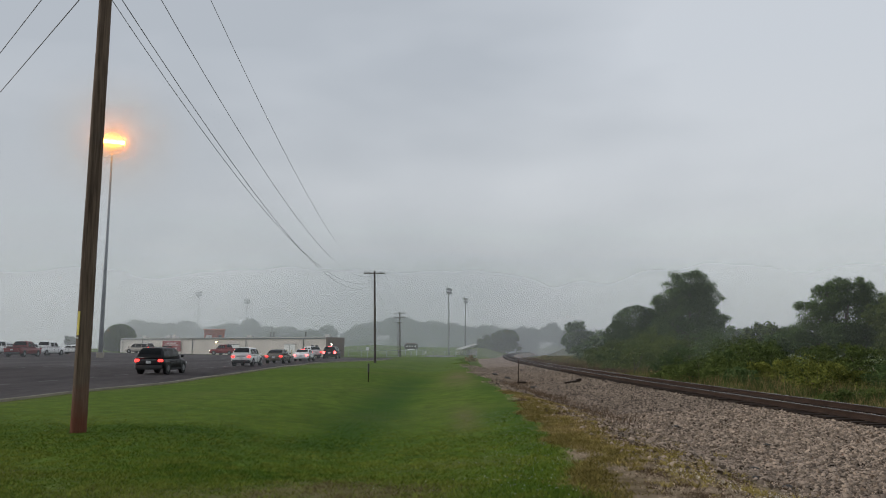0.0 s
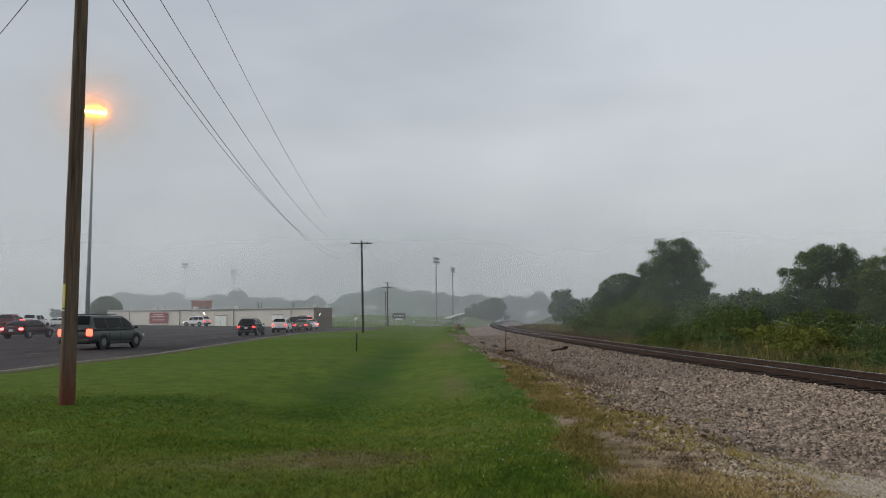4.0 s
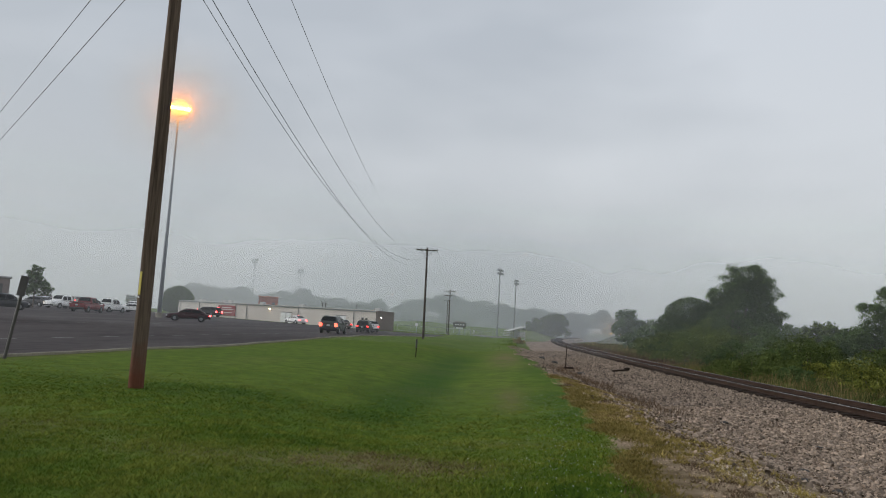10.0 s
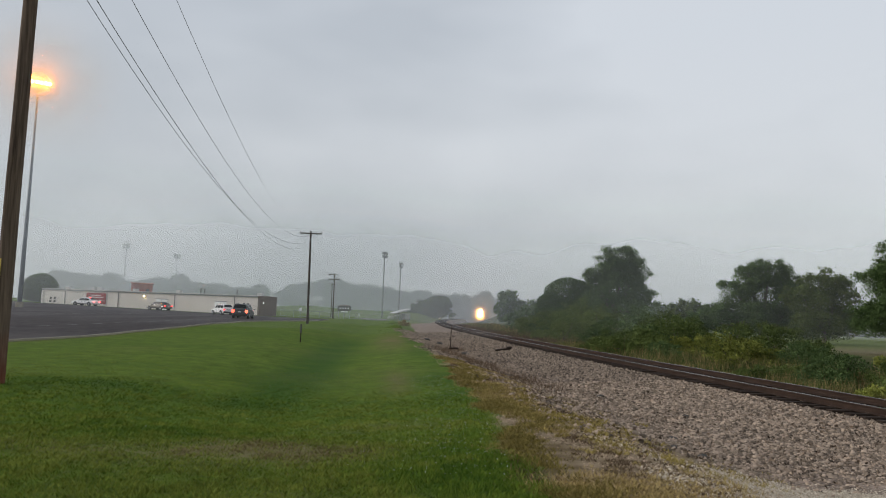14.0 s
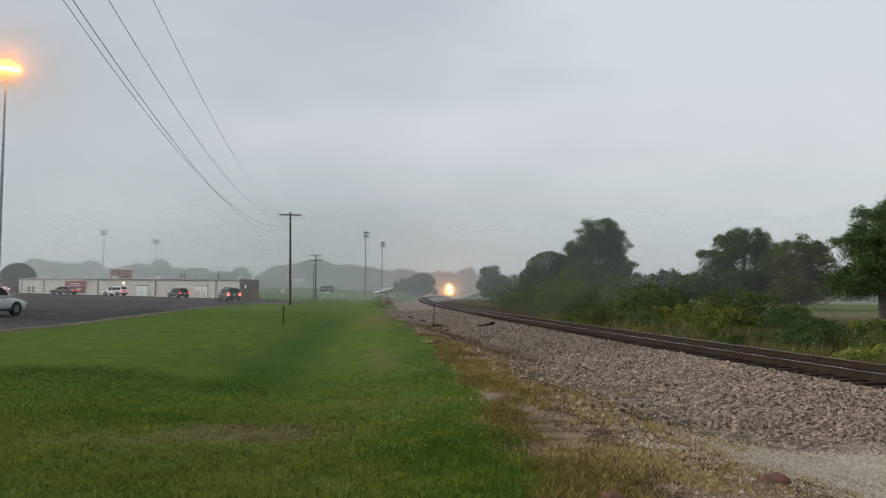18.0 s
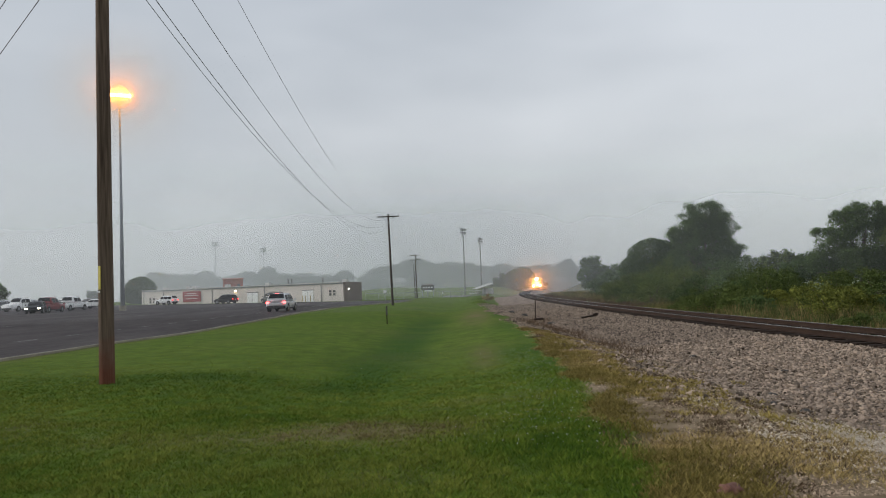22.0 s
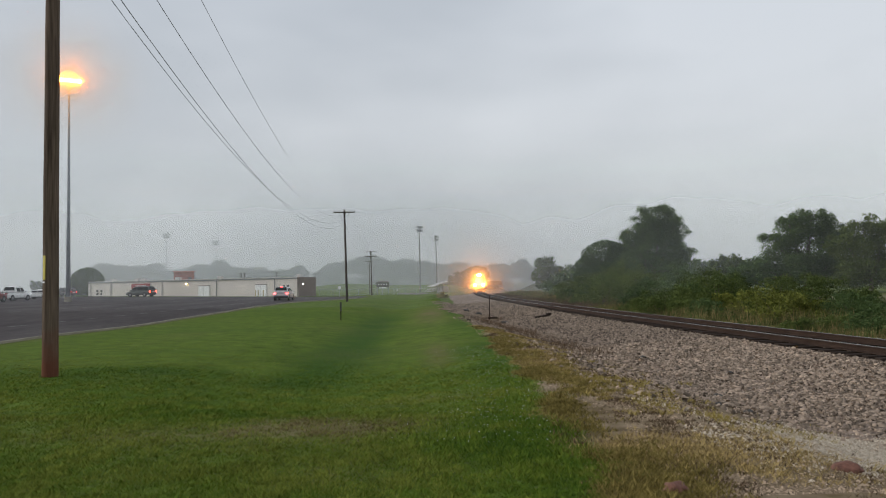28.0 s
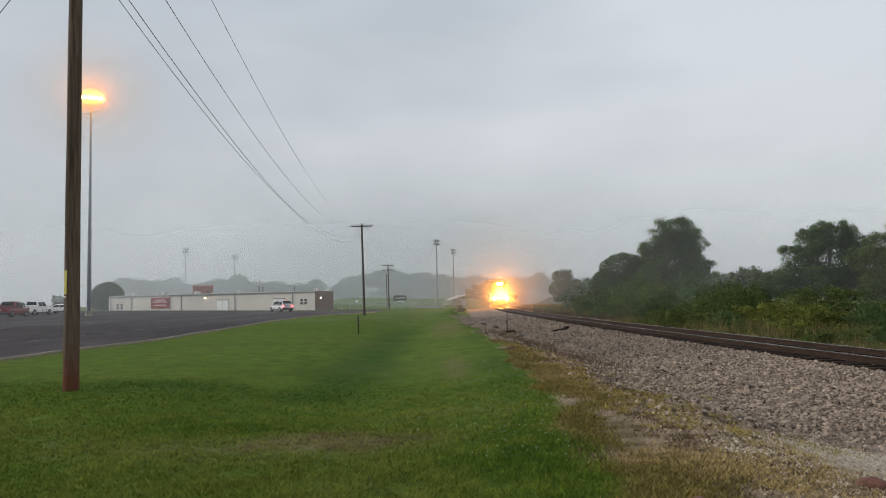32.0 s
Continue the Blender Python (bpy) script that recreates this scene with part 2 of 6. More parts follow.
M = {
    "asphalt": material("asphalt", (0.115, 0.100, 0.099), 0.85, vary=0.5, scale=0.35, fine=5, bump=0.2, stretch=(1, 0.16, 1), spec=0.3),
    "kerb": material("kerb_concrete", (0.255, 0.228, 0.178), 0.9, vary=0.3, scale=0.8, fine=20, bump=0.2),
    "paint": material("road_paint", (0.30, 0.30, 0.29), 0.8, vary=0.45, scale=2.0, fine=9),
    "blade": material("grass_blade", (0.056, 0.114, 0.009), 0.8, vary=0.4, scale=0.22, fine=5, tint=(0.128, 0.175, 0.021), rnd=0.34, spec=0.08),
    "bladedark": material("grass_blade_dark", (0.034, 0.085, 0.006), 0.8, vary=0.4, scale=0.3, fine=5, tint=(0.080, 0.132, 0.014), rnd=0.34, spec=0.08),
    "bladepale": material("grass_blade_pale", (0.092, 0.139, 0.015), 0.8, vary=0.4, scale=0.3, fine=5, tint=(0.178, 0.200, 0.034), rnd=0.34, spec=0.08),
    "drygrass": material("dry_grass", (0.28, 0.20, 0.082), 0.9, vary=0.4, scale=0.6, fine=5, tint=(0.48, 0.36, 0.155), rnd=0.5, spec=0.08),
    "lawnstraw": material("scalped_lawn_straw", (0.135, 0.112, 0.045), 0.9, vary=0.4, scale=0.6, fine=5, tint=(0.245, 0.200, 0.090), rnd=0.5, spec=0.08),
    "weed": material("weed_stalks", (0.125, 0.112, 0.042), 0.9, vary=0.5, scale=0.5, fine=4, tint=(0.275, 0.205, 0.095), rnd=0.6, spec=0.08),
    "brownweed": material("brown_dead_weed", (0.115, 0.076, 0.046), 0.9, vary=0.4, scale=0.8, fine=6, rnd=0.5, spec=0.08),
    "tuft": material("yellow_green_tuft", (0.175, 0.142, 0.038), 0.9, vary=0.4, scale=0.8, fine=6, tint=(0.31, 0.240, 0.078), rnd=0.6, spec=0.08),
    "lampsteel": material("weathered_lamp_steel", (0.15, 0.155, 0.16), 0.7, vary=0.2, scale=1, fine=12),
    "clover": material("clover_flower", (0.48, 0.50, 0.42), 0.8, vary=0.1),
    "stone": material("ballast_stone", (0.078, 0.059, 0.044), 0.9, vary=0.6, scale=0.5, fine=22, tint=(0.295, 0.228, 0.174), rnd=0.75, spec=0.08),
    "ballast": material("ballast_bed", (0.060, 0.045, 0.036), 0.95, vary=0.6, scale=2.2, fine=18, bump=1.0, tint=(0.255, 0.196, 0.156), spec=0.08),
    "rust": material("rail_steel_rust", (0.036, 0.022, 0.016), 0.9, 0.0, vary=0.4, scale=2, fine=30, spec=0.15),
    "railhead": material("rail_head_polished", (0.22, 0.195, 0.175), 0.22, 1.0, vary=0.15, scale=1, fine=20),
    "tie": material("creosote_timber", (0.032, 0.023, 0.018), 0.95, vary=0.5, scale=2, fine=20, bump=0.4, rnd=0.5, spec=0.1),
    "pole": material("weathered_pole_timber", (0.055, 0.042, 0.034), 0.95, vary=0.6, scale=3, fine=14, bump=0.6, stretch=(3, 3, 0.22), spec=0.15),
    "polefoot": material("stained_pole_timber", (0.056, 0.037, 0.027), 0.95, vary=0.45, scale=1.6, fine=10, bump=0.8, tint=(0.128, 0.094, 0.070), stretch=(3.5, 3.5, 0.16), spec=0.15),
    "galv": material("galvanised_steel", (0.30, 0.325, 0.345), 0.6, 0.0, vary=0.2, scale=1, fine=12),
    "wire": material("cable_black", (0.05, 0.05, 0.053), 0.6, vary=0.1),
    "porcelain": material("insulator_grey", (0.25, 0.24, 0.23), 0.3, vary=0.15),
    "sidewall": material("beige_metal_siding", (0.70, 0.635, 0.585), 0.6, vary=0.10, scale=0.3, fine=6),
    "brick": material("dark_brick", (0.17, 0.135, 0.12), 0.9, vary=0.3, scale=0.6, fine=9, bump=0.4),
    "brickred": material("red_brick", (0.36, 0.12, 0.08), 0.9, vary=0.25, scale=0.6, fine=9),
    "white": material("white_paint", (0.84, 0.84, 0.83), 0.5, vary=0.08, scale=1, fine=8),
    "roofmetal": material("pale_roof_metal", (0.45, 0.44, 0.42), 0.5, 0.2, vary=0.15, scale=0.5, fine=5),
    "trimdark": material("dark_trim", (0.07, 0.065, 0.06), 0.6, vary=0.2),
    "signred": material("red_sign_panel", (0.27, 0.032, 0.035), 0.8, vary=0.15, scale=0.8, fine=6),
    "letter": material("faded_lettering", (0.62, 0.50, 0.48), 0.8, vary=0.2),
    "bark": material("tree_bark", (0.085, 0.068, 0.055), 0.95, vary=0.4, scale=2, fine=14, bump=0.5),
    "leaf": material("leaf_green", (0.044, 0.076, 0.025), 0.7, vary=0.35, scale=0.3, fine=2.5, tint=(0.078, 0.116, 0.040), rnd=0.4, spec=0.08),
    "leafshrub": material("leaf_shrub", (0.048, 0.078, 0.020), 0.7, vary=0.4, scale=0.5, fine=1.2, tint=(0.098, 0.124, 0.034), rnd=0.42, spec=0.08),
    "leafyellow": material("leaf_yellow_green", (0.090, 0.115, 0.022), 0.75, vary=0.5, scale=0.6, fine=3, tint=(0.175, 0.185, 0.040), rnd=0.6, spec=0.08),
    "leaffar": material("leaf_far", (0.045, 0.078, 0.026), 0.8, vary=0.4, scale=0.08, fine=0.6, rnd=0.5, spec=0.08),
    "sodium": glow("sodium_lamp", (1.0, 0.36, 0.04), 230.0),
}


def stain_foot(m, color, low, high):
    """Old ground-line stain: the timber turns reddish towards its foot, with a ragged edge."""
    nt = m.node_tree
    b = nt.nodes["Principled BSDF"]
    timber = b.inputs["Base Color"].links[0].from_socket
    co, sep = nt.nodes.new("ShaderNodeTexCoord"), nt.nodes.new("ShaderNodeSeparateXYZ")
    ns = nt.nodes.new("ShaderNodeTexNoise")
    ns.inputs["Scale"].default_value, ns.inputs["Detail"].default_value = 5.0, 4
    nt.links.new(co.outputs["Object"], sep.inputs[0])
    nt.links.new(co.outputs["Object"], ns.inputs["Vector"])
    wob = nt.nodes.new("ShaderNodeMath")
    wob.operation = "MULTIPLY_ADD"
    wob.inputs[1].default_value = 0.9
    nt.links.new(ns.outputs["Fac"], wob.inputs[0])
    nt.links.new(sep.outputs["Z"], wob.inputs[2])
    mr = nt.nodes.new("ShaderNodeMapRange")
    mr.inputs["From Min"].default_value, mr.inputs["From Max"].default_value = low, high
    mr.inputs["To Min"].default_value, mr.inputs["To Max"].default_value = 0.85, 0.0
    nt.links.new(wob.outputs[0], mr.inputs["Value"])
    mx = nt.nodes.new("ShaderNodeMix")
    mx.data_type = "RGBA"
    mx.inputs["B"].default_value = (*color, 1)
    nt.links.new(mr.outputs["Result"], mx.inputs["Factor"])
    nt.links.new(timber, mx.inputs["A"])
    nt.links.new(mx.outputs["Result"], b.inputs["Base Color"])


stain_foot(M["polefoot"], (0.130, 0.044, 0.024), 0.6, 1.5)


# ---------------------------------------------------------------- mesh helpers
def solid(name, verts, faces, mat, parent=None, label="", smooth=False):
    me = bpy.data.meshes.new(name)
    me.from_pydata([tuple(v) for v in verts], [], [tuple(f) for f in faces])
    me.validate()
    me.materials.append(mat)
    if smooth:
        me.polygons.foreach_set("use_smooth", [True] * len(me.polygons))
    ob = new(name, me)
    if parent:
        ob.parent = parent
    if label:
        ob["label"] = label
    return ob


def part(name, bm, mat, parent=None, label="", smooth=False):
    me = bpy.data.meshes.new(name)
    bm.normal_update()
    bm.to_mesh(me)
    bm.free()
    for m in mat if isinstance(mat, (list, tuple)) else [mat]:
        me.materials.append(m)
    if smooth:
        me.polygons.foreach_set("use_smooth", [True] * len(me.polygons))
    ob = new(name, me)
    if parent:
        ob.parent = parent
    if label:
        ob["label"] = label
    return ob


def empty(name, m=None):
    ob = new(name)
    ob.empty_display_size = 0.3
    if m is not None:
        ob.matrix_world = m
    return ob


def box(bm, c, s, bevel=0.0, m=None):
    r = bmesh.ops.create_cube(bm, size=1)
    vs = r["verts"]
    bmesh.ops.scale(bm, vec=s, verts=vs)
    if bevel:
        es = {e for v in vs for e in v.link_edges}
        g = bmesh.ops.bevel(bm, geom=list(es), offset=bevel, segments=1, affect="EDGES", profile=0.5)
        vs = list({v for f in g["faces"] for v in f.verts} | {v for v in vs if v.is_valid})
    bmesh.ops.translate(bm, vec=c, verts=vs)
    if m is not None:
        bmesh.ops.transform(bm, matrix=m, verts=vs)
    return vs


def rod(bm, p0, p1, r0, r1=None, seg=10):
    """A tapered round bar between two places."""
    p0, p1 = Vector(p0), Vector(p1)
    r1 = r0 if r1 is None else r1
    d = p1 - p0
    m = Matrix.Translation((p0 + p1) / 2) @ d.to_track_quat("Z", "Y").to_matrix().to_4x4()
    bmesh.ops.create_cone(bm, cap_ends=True, segments=seg, radius1=r0, radius2=r1, depth=d.length, matrix=m)


def step(a, b, v):
    u = np.clip((np.asarray(v, float) - a) / (b - a), 0, 1)
    return u * u * (3 - 2 * u)


# ---------------------------------------------------------------- the lie of the land
def track_x(y):
    """The track's middle line: one wide curve."""
    return 9.70 + (np.asarray(y, float) - 80) ** 2 / 2590


def track_turn(y):
    return math.degrees(math.atan(-(y - 80) / 1295))


RAIL_TOP, TIE_TOP = 0.0, -0.17
# the ballast bed across the track: distance from its middle, height
PROFILE_X = [-7.6, -6.4, -5.0, -3.6, -2.3, -1.6, 0, 1.6, 2.1, 3.4, 4.4]
PROFILE_Z = [-0.75, -0.53, -0.43, -0.35, -0.30, -0.26, -0.22, -0.26, -0.30, -0.56, -0.75]
KERB_X = -13.6


def lot_z(x):
    return 0.016 * np.clip(KERB_X - np.asarray(x, float), 0, 90)


def field_rise(x, y):
    """The far fields climb gently towards the woods; the track stays level."""
    return 3.4 * step(190, 360, y) * step(-70, -25, x) * (1 - step(80, 140, x)) * step(6, 18, np.abs(x - track_x(y)))


def ground_z(x, y):
    x, y = np.asarray(x, float), np.asarray(y, float)
    z = lot_z(x)
    z = z - 0.36 * np.exp(-((x + 1.8) / 2.4) ** 2) * step(7, 15, y) * (1 - 0.6 * step(60, 120, y))
    off = x - track_x(y)
    near = step(-8.6, -5.8, off) * (1 - step(9, 16, off))
    z = z - 0.50 * near
    z = z - 1.1 * step(128, 250, y) * step(-40, -12, x)
    return z + field_rise(x, y)


def strip(name, xs, ys, zfun, mat):
    xs, ys = np.asarray(xs, float), np.asarray(ys, float)
    gx, gy = np.meshgrid(xs, ys)
    v = np.stack([gx, gy, zfun(gx, gy)], -1).reshape(-1, 3)
    nx = len(xs)
    f = [(j * nx + i, j * nx + i + 1, (j + 1) * nx + i + 1, (j + 1) * nx + i) for j in range(len(ys) - 1) for i in range(nx - 1)]
    return solid(name, v, f, mat, smooth=True)


LATTICE = np.random.default_rng(3).uniform(-1, 1, (256, 256))


def wave(x, y, kx, ky, seed=0):
    """Soft random field over the plan, about -1 to 1, from two octaves."""
    out = 0.0
    for k, share in ((1.0, 0.68), (2.3, 0.32)):
        u, v = np.asarray(x, float) * kx * k + seed * 17.3, np.asarray(y, float) * ky * k + seed * 7.9
        i, j = np.floor(u).astype(int), np.floor(v).astype(int)
        a, b = u - i, v - j
        a, b = a * a * (3 - 2 * a), b * b * (3 - 2 * b)
        i, j, i1, j1 = i % 256, j % 256, (i + 1) % 256, (j + 1) % 256
        out = out + share * ((LATTICE[i, j] * (1 - a) + LATTICE[i1, j] * a) * (1 - b) + (LATTICE[i, j1] * (1 - a) + LATTICE[i1, j1] * a) * b)
    return out


def lawn_edge(y):
    """Where the mown grass ends and the bare strip beside the ballast begins."""
    y = np.asarray(y, float)
    return 1.36 + 0.045 * np.minimum(y, 20) + 0.0045 * np.clip(y - 20, 0, 60) + 0.22 * np.sin(y * 0.9) * np.sin(y * 0.37 + 1) + 0.10 * np.sin(y * 3.1)


def bare_share(x, y):
    """1 on the bare dirt, 0 on the lawn."""
    return step(-0.22, 0.22, x - lawn_edge(y) + 0.30 * wave(x, y, 1.6, 1.1, 1)) * (1 - 0.85 * step(48, 80, y))


def spot(x, y, x0, y0, rx, ry):
    return np.exp(-((x - x0) / rx) ** 2 - ((y - y0) / ry) ** 2)


def straw_share(x, y):
    """Scalped and dried places in the lawn."""
    s = 0.85 * spot(x, y, -1.3, 9.0, 1.45, 1.3) + 0.5 * spot(x, y, -0.1, 11.6, 1.0, 0.7) + 0.45 * spot(x, y, -3.3, 8.6, 1.3, 0.7) + 0.45 * spot(x, y, -6.2, 9.3, 1.6, 1.3)
    s = s + spot(x, y, 0.45, 19.5, 0.35, 3.0) * 0.6 + 0.8 * spot(x, y, 0.5, 47, 0.9, 10) + 0.35 * spot(x, y, -1.0, 6.6, 1.6, 0.5)
    s = s + 0.35 * np.exp(-((x - kerb_line(y) - 0.3) / 0.35) ** 2)
    return np.clip(s * (1.0 + 0.7 * wave(x, y, 1.3, 0.8, 2)) + 0.26 * np.clip(wave(x, y, 0.35, 0.16, 3), 0, 1), 0, 1)


def lush_shade_share(x, y):
    """Deeper green: the damp swale, long soft bands left by the mower, and painted shade near the pole."""
    # the spot at -5.9, 15.5 paints shadow beside the utility pole
    s = 0.95 * np.exp(-((x + 2.2) / 1.0) ** 2) * step(13, 17, y) * (1 - step(34, 60, y)) + 0.55 * spot(x, y, -5.9, 15.5, 2.4, 1.2)
    s = s + 0.30 * spot(x, y, -3.6, 10.6, 2.0, 0.9) + 0.35 * spot(x, y, 0.4, 7.6, 1.2, 0.8) + 0.35 * np.exp(-((x - lawn_edge(y) + 0.6) / 0.5) ** 2)
    return np.clip(s * (1.0 + 0.5 * wave(x, y, 0.9, 0.6, 4)) + 0.42 * wave(x, y, 0.22, 0.42, 5) + 0.10, 0, 1)


def kerb_line(y):
    y = np.asarray(y, float)
    return KERB_X + 0.7 * np.exp(-((y - 36) / 9.0) ** 2) - 0.7 * step(48, 66, y) + 5.5 * step(76, 106, y) ** 1.5


def ground_material():
    """Mown lawn with deep and faded places, bare dirt by the track, rough field grass beyond it."""
    m = material("lawn", (0.060, 0.108, 0.010), 0.95, vary=0.42, scale=1.8, fine=13, bump=0.8, tint=(0.088, 0.134, 0.016), spec=0.05)
    nt = m.node_tree
    b = nt.nodes["Principled BSDF"]
    last = b.inputs["Base Color"].links[0].from_socket
    co = nt.nodes.new("ShaderNodeTexCoord")

    def grain(scale, detail):
        n = nt.nodes.new("ShaderNodeTexNoise")
        n.inputs["Scale"].default_value, n.inputs["Detail"].default_value = scale, detail
        nt.links.new(co.outputs["Object"], n.inputs["Vector"])
        return n.outputs["Fac"]

    def lay(colour, share, spread):
        """Lays a colour over the rest where the named share says so, its border broken up by grain."""
        nonlocal last
        at = nt.nodes.new("ShaderNodeAttribute")
        at.attribute_name = share
        ad = nt.nodes.new("ShaderNodeMath")
        ad.operation = "MULTIPLY_ADD"
        ad.inputs[1].default_value = spread
        nt.links.new(grain(9.0, 5), ad.inputs[0])
        nt.links.new(at.outputs["Fac"], ad.inputs[2])
        mr = nt.nodes.new("ShaderNodeMapRange")
        mr.inputs["From Min"].default_value, mr.inputs["From Max"].default_value = spread * 0.5, 1.0 + spread * 0.5
        nt.links.new(ad.outputs[0], mr.inputs["Value"])
        mx = nt.nodes.new("ShaderNodeMix")
        mx.data_type = "RGBA"
        nt.links.new(mr.outputs["Result"], mx.inputs["Factor"])
        nt.links.new(last, mx.inputs["A"])
        if isinstance(colour, tuple):
            mx.inputs["B"].default_value = (*colour, 1)
        else:
            nt.links.new(colour, mx.inputs["B"])
        last = mx.outputs["Result"]

    dirt = nt.nodes.new("ShaderNodeValToRGB")
    dirt.color_ramp.elements[0].position, dirt.color_ramp.elements[0].color = 0.38, (0.125, 0.090, 0.050, 1)
    dirt.color_ramp.elements[1].position, dirt.color_ramp.elements[1].color = 0.64, (0.275, 0.210, 0.142, 1)
    nt.links.new(grain(2.4, 10), dirt.inputs["Fac"])
    # lush grass, and the pole's shadow patch painted in the same dark green
    lay((0.034, 0.082, 0.010), "lush_shade", 0.7)
    lay((0.140, 0.124, 0.056), "straw", 0.7)
    lay(dirt.outputs["Color"], "bare", 0.35)
    lay((0.064, 0.062, 0.030), "rough", 0.4)
    nt.links.new(last, b.inputs["Base Color"])
    return m


gx = np.unique(np.concatenate([np.linspace(-2500, -140, 10), np.linspace(-140, -16, 32), np.linspace(-16, -6, 21), np.linspace(-6, 8, 101), np.linspace(8, 24, 33), np.linspace(24, 120, 25), np.linspace(120, 2500, 10)]))
gy = np.unique(np.concatenate([np.linspace(-600, -20, 8), np.linspace(-20, 4, 25), np.linspace(4, 34, 151), np.linspace(34, 70, 73), np.linspace(70, 380, 79), np.linspace(380, 3000, 16)]))
ground = strip("ground", gx, gy, ground_z, ground_material())
px, py = (a.ravel() for a in np.meshgrid(gx, gy))
beyond = step(3.0, 4.5, px - track_x(py)) * (1 - 0.8 * step(15, 24, px - track_x(py))) * (1 - step(330, 460, py))
for share, values in (("bare", bare_share(px, py) * (1 - beyond)), ("straw", straw_share(px, py)), ("lush_shade", lush_shade_share(px, py) * (1 - 0.6 * step(60, 120, py))), ("rough", beyond)):
    ground.data.attributes.new(share, "FLOAT", "POINT").data.foreach_set("value", values.astype(np.float32))
tagged(ground, "mown green lawn with dry grass and gravel beside track", "lawn", kind="structure")


# parking lot
def lot_surface():
    # outline: along the kerb, round the turning end, past the building
    bm = bmesh.new()
    xs = np.concatenate([np.linspace(-230, -20, 36), np.linspace(-18, KERB_X, 5)])
    ys = np.linspace(-40, 126, 167)
    grid = {}
    for j, y in enumerate(ys):
        for i, x in enumerate(xs):
            x1 = x
            if i == len(xs) - 1:
                x1 = kerb_x(y)
            y1 = y + max(0, (-21 - x1)) * 0.33 * float(step(60, 126, y))
            grid[i, j] = bm.verts.new((x1, y1, float(lot_z(x1)) + 0.035))
    for j in range(len(ys) - 1):
        for i in range(len(xs) - 1):
            bm.faces.new((grid[i, j], grid[i + 1, j], grid[i + 1, j + 1], grid[i, j + 1]))
    bmesh.ops.solidify(bm, geom=bm.faces[:], thickness=0.25)
    return part("parking_lot", bm, M["asphalt"])


def kerb_x(y):
    """The lot's edge: straight, with a bulge, then swinging out to the driveway."""
    return KERB_X + 0.24 * noise.noise((3.0, y * 0.16, 0.0)) + 0.06 * noise.noise((7.0, y * 0.7, 0.0)) + 0.7 * float(np.exp(-((y - 36) / 9.0) ** 2)) - 0.7 * float(step(48, 66, y)) + 5.5 * float(step(76, 106, y)) ** 1.5


lot = tagged(lot_surface(), "dark wet asphalt parking lot with faded lane dashes", "parking lot", kind="structure")


def kerb_run():
    ys = np.linspace(-40, 104, 241)
    prof = [(-0.02, -0.2), (-0.02, 0.075), (-0.005, 0.09), (0.07, 0.09), (0.085, 0.075), (0.085, -0.2)]
    v, f = [], []
    for y in ys:
        x = kerb_x(y)
        for dx, dz in prof:
            v.append((x + dx, y, float(lot_z(x)) + dz))
    n = len(prof)
    for j in range(len(ys) - 1):
        for k in range(n - 1):
            a = j * n + k
            f.append((a, a + 1, a + n + 1, a + n))
    return solid("kerb", v, f, M["kerb"])


tagged(kerb_run(), "pale concrete kerb along the lawn", "kerb", kind="structure")


def dash(x, y, length, width=0.12):
    z = float(lot_z(x)) + 0.041
    bm = bmesh.new()
    box(bm, (0, 0, 0), (width, length, 0.004))
    ob = part("lane_dash", bm, M["paint"])
    ob.location = (x, y, z)
    return ob


for x0, y0, y1, gap in ((-18.4, 3.7, 96, 3.9), (-29.2, 20, 110, 3.9)):
    y = y0
    while y < y1:
        tagged(dash(x0, y, 1.55), "faded white paint dash on asphalt", "lane marking", "lane dashes", "structure")
        y += gap


# ---------------------------------------------------------------- railway
def ballast_bed():
    ys = np.concatenate([np.linspace(-20, 120, 141), np.linspace(124, 1000, 200)])
    v, f = [], []
    for y in ys:
        c = float(track_x(y))
        for o, h in zip(PROFILE_X, PROFILE_Z):
            w = 0.05 * noise.noise((o * 0.7, y * 0.35, 1.0)) if abs(o) > 1.7 else 0
            base = float(ground_z(c + o, y)) + 0.50 if y > 100 else 0.0
            v.append((c + o, y, h + w + min(0.0, base) * (1 if abs(o) > 2.2 else 0)))
    n = len(PROFILE_X)
    for j in range(len(ys) - 1):
        for k in range(n - 1):
            a = j * n + k
            f.append((a, a + 1, a + n + 1, a + n))
    return solid("ballast", v, f, M["ballast"], smooth=True)


tagged(ballast_bed(), "grey pink crushed stone ballast bed under the rails", "ballast", kind="structure")

railway = tagged(empty("railway_track"), "rusty steel rails on dark timber sleepers", "railway track", kind="structure")


def rail(side):
    ys = np.linspace(-20, 1000, 601)
    prof = [(-0.07, -0.17), (-0.07, -0.155), (-0.012, -0.135), (-0.012, -0.045), (-0.036, -0.035), (-0.036, -0.008), (-0.028, 0.0), (0.028, 0.0), (0.036, -0.008), (0.036, -0.035), (0.012, -0.045), (0.012, -0.135), (0.07, -0.155), (0.07, -0.17)]
    v, f, mi = [], [], []
    for y in ys:
        c = float(track_x(y)) + side * 0.753
        for dx, dz in prof:
            v.append((c + dx, y, RAIL_TOP + dz))
    n = len(prof)
    for j in range(len(ys) - 1):
        for k in range(n - 1):
            a = j * n + k
            f.append((a, a + n, a + n + 1, a + 1))
            mi.append(1 if 5 <= k <= 7 else 0)
    ob = solid("rail", v, f, M["rust"], railway)
    ob.data.materials.append(M["railhead"])
    ob.data.polygons.foreach_set("material_index", mi)
    return ob


rail(-1), rail(1)


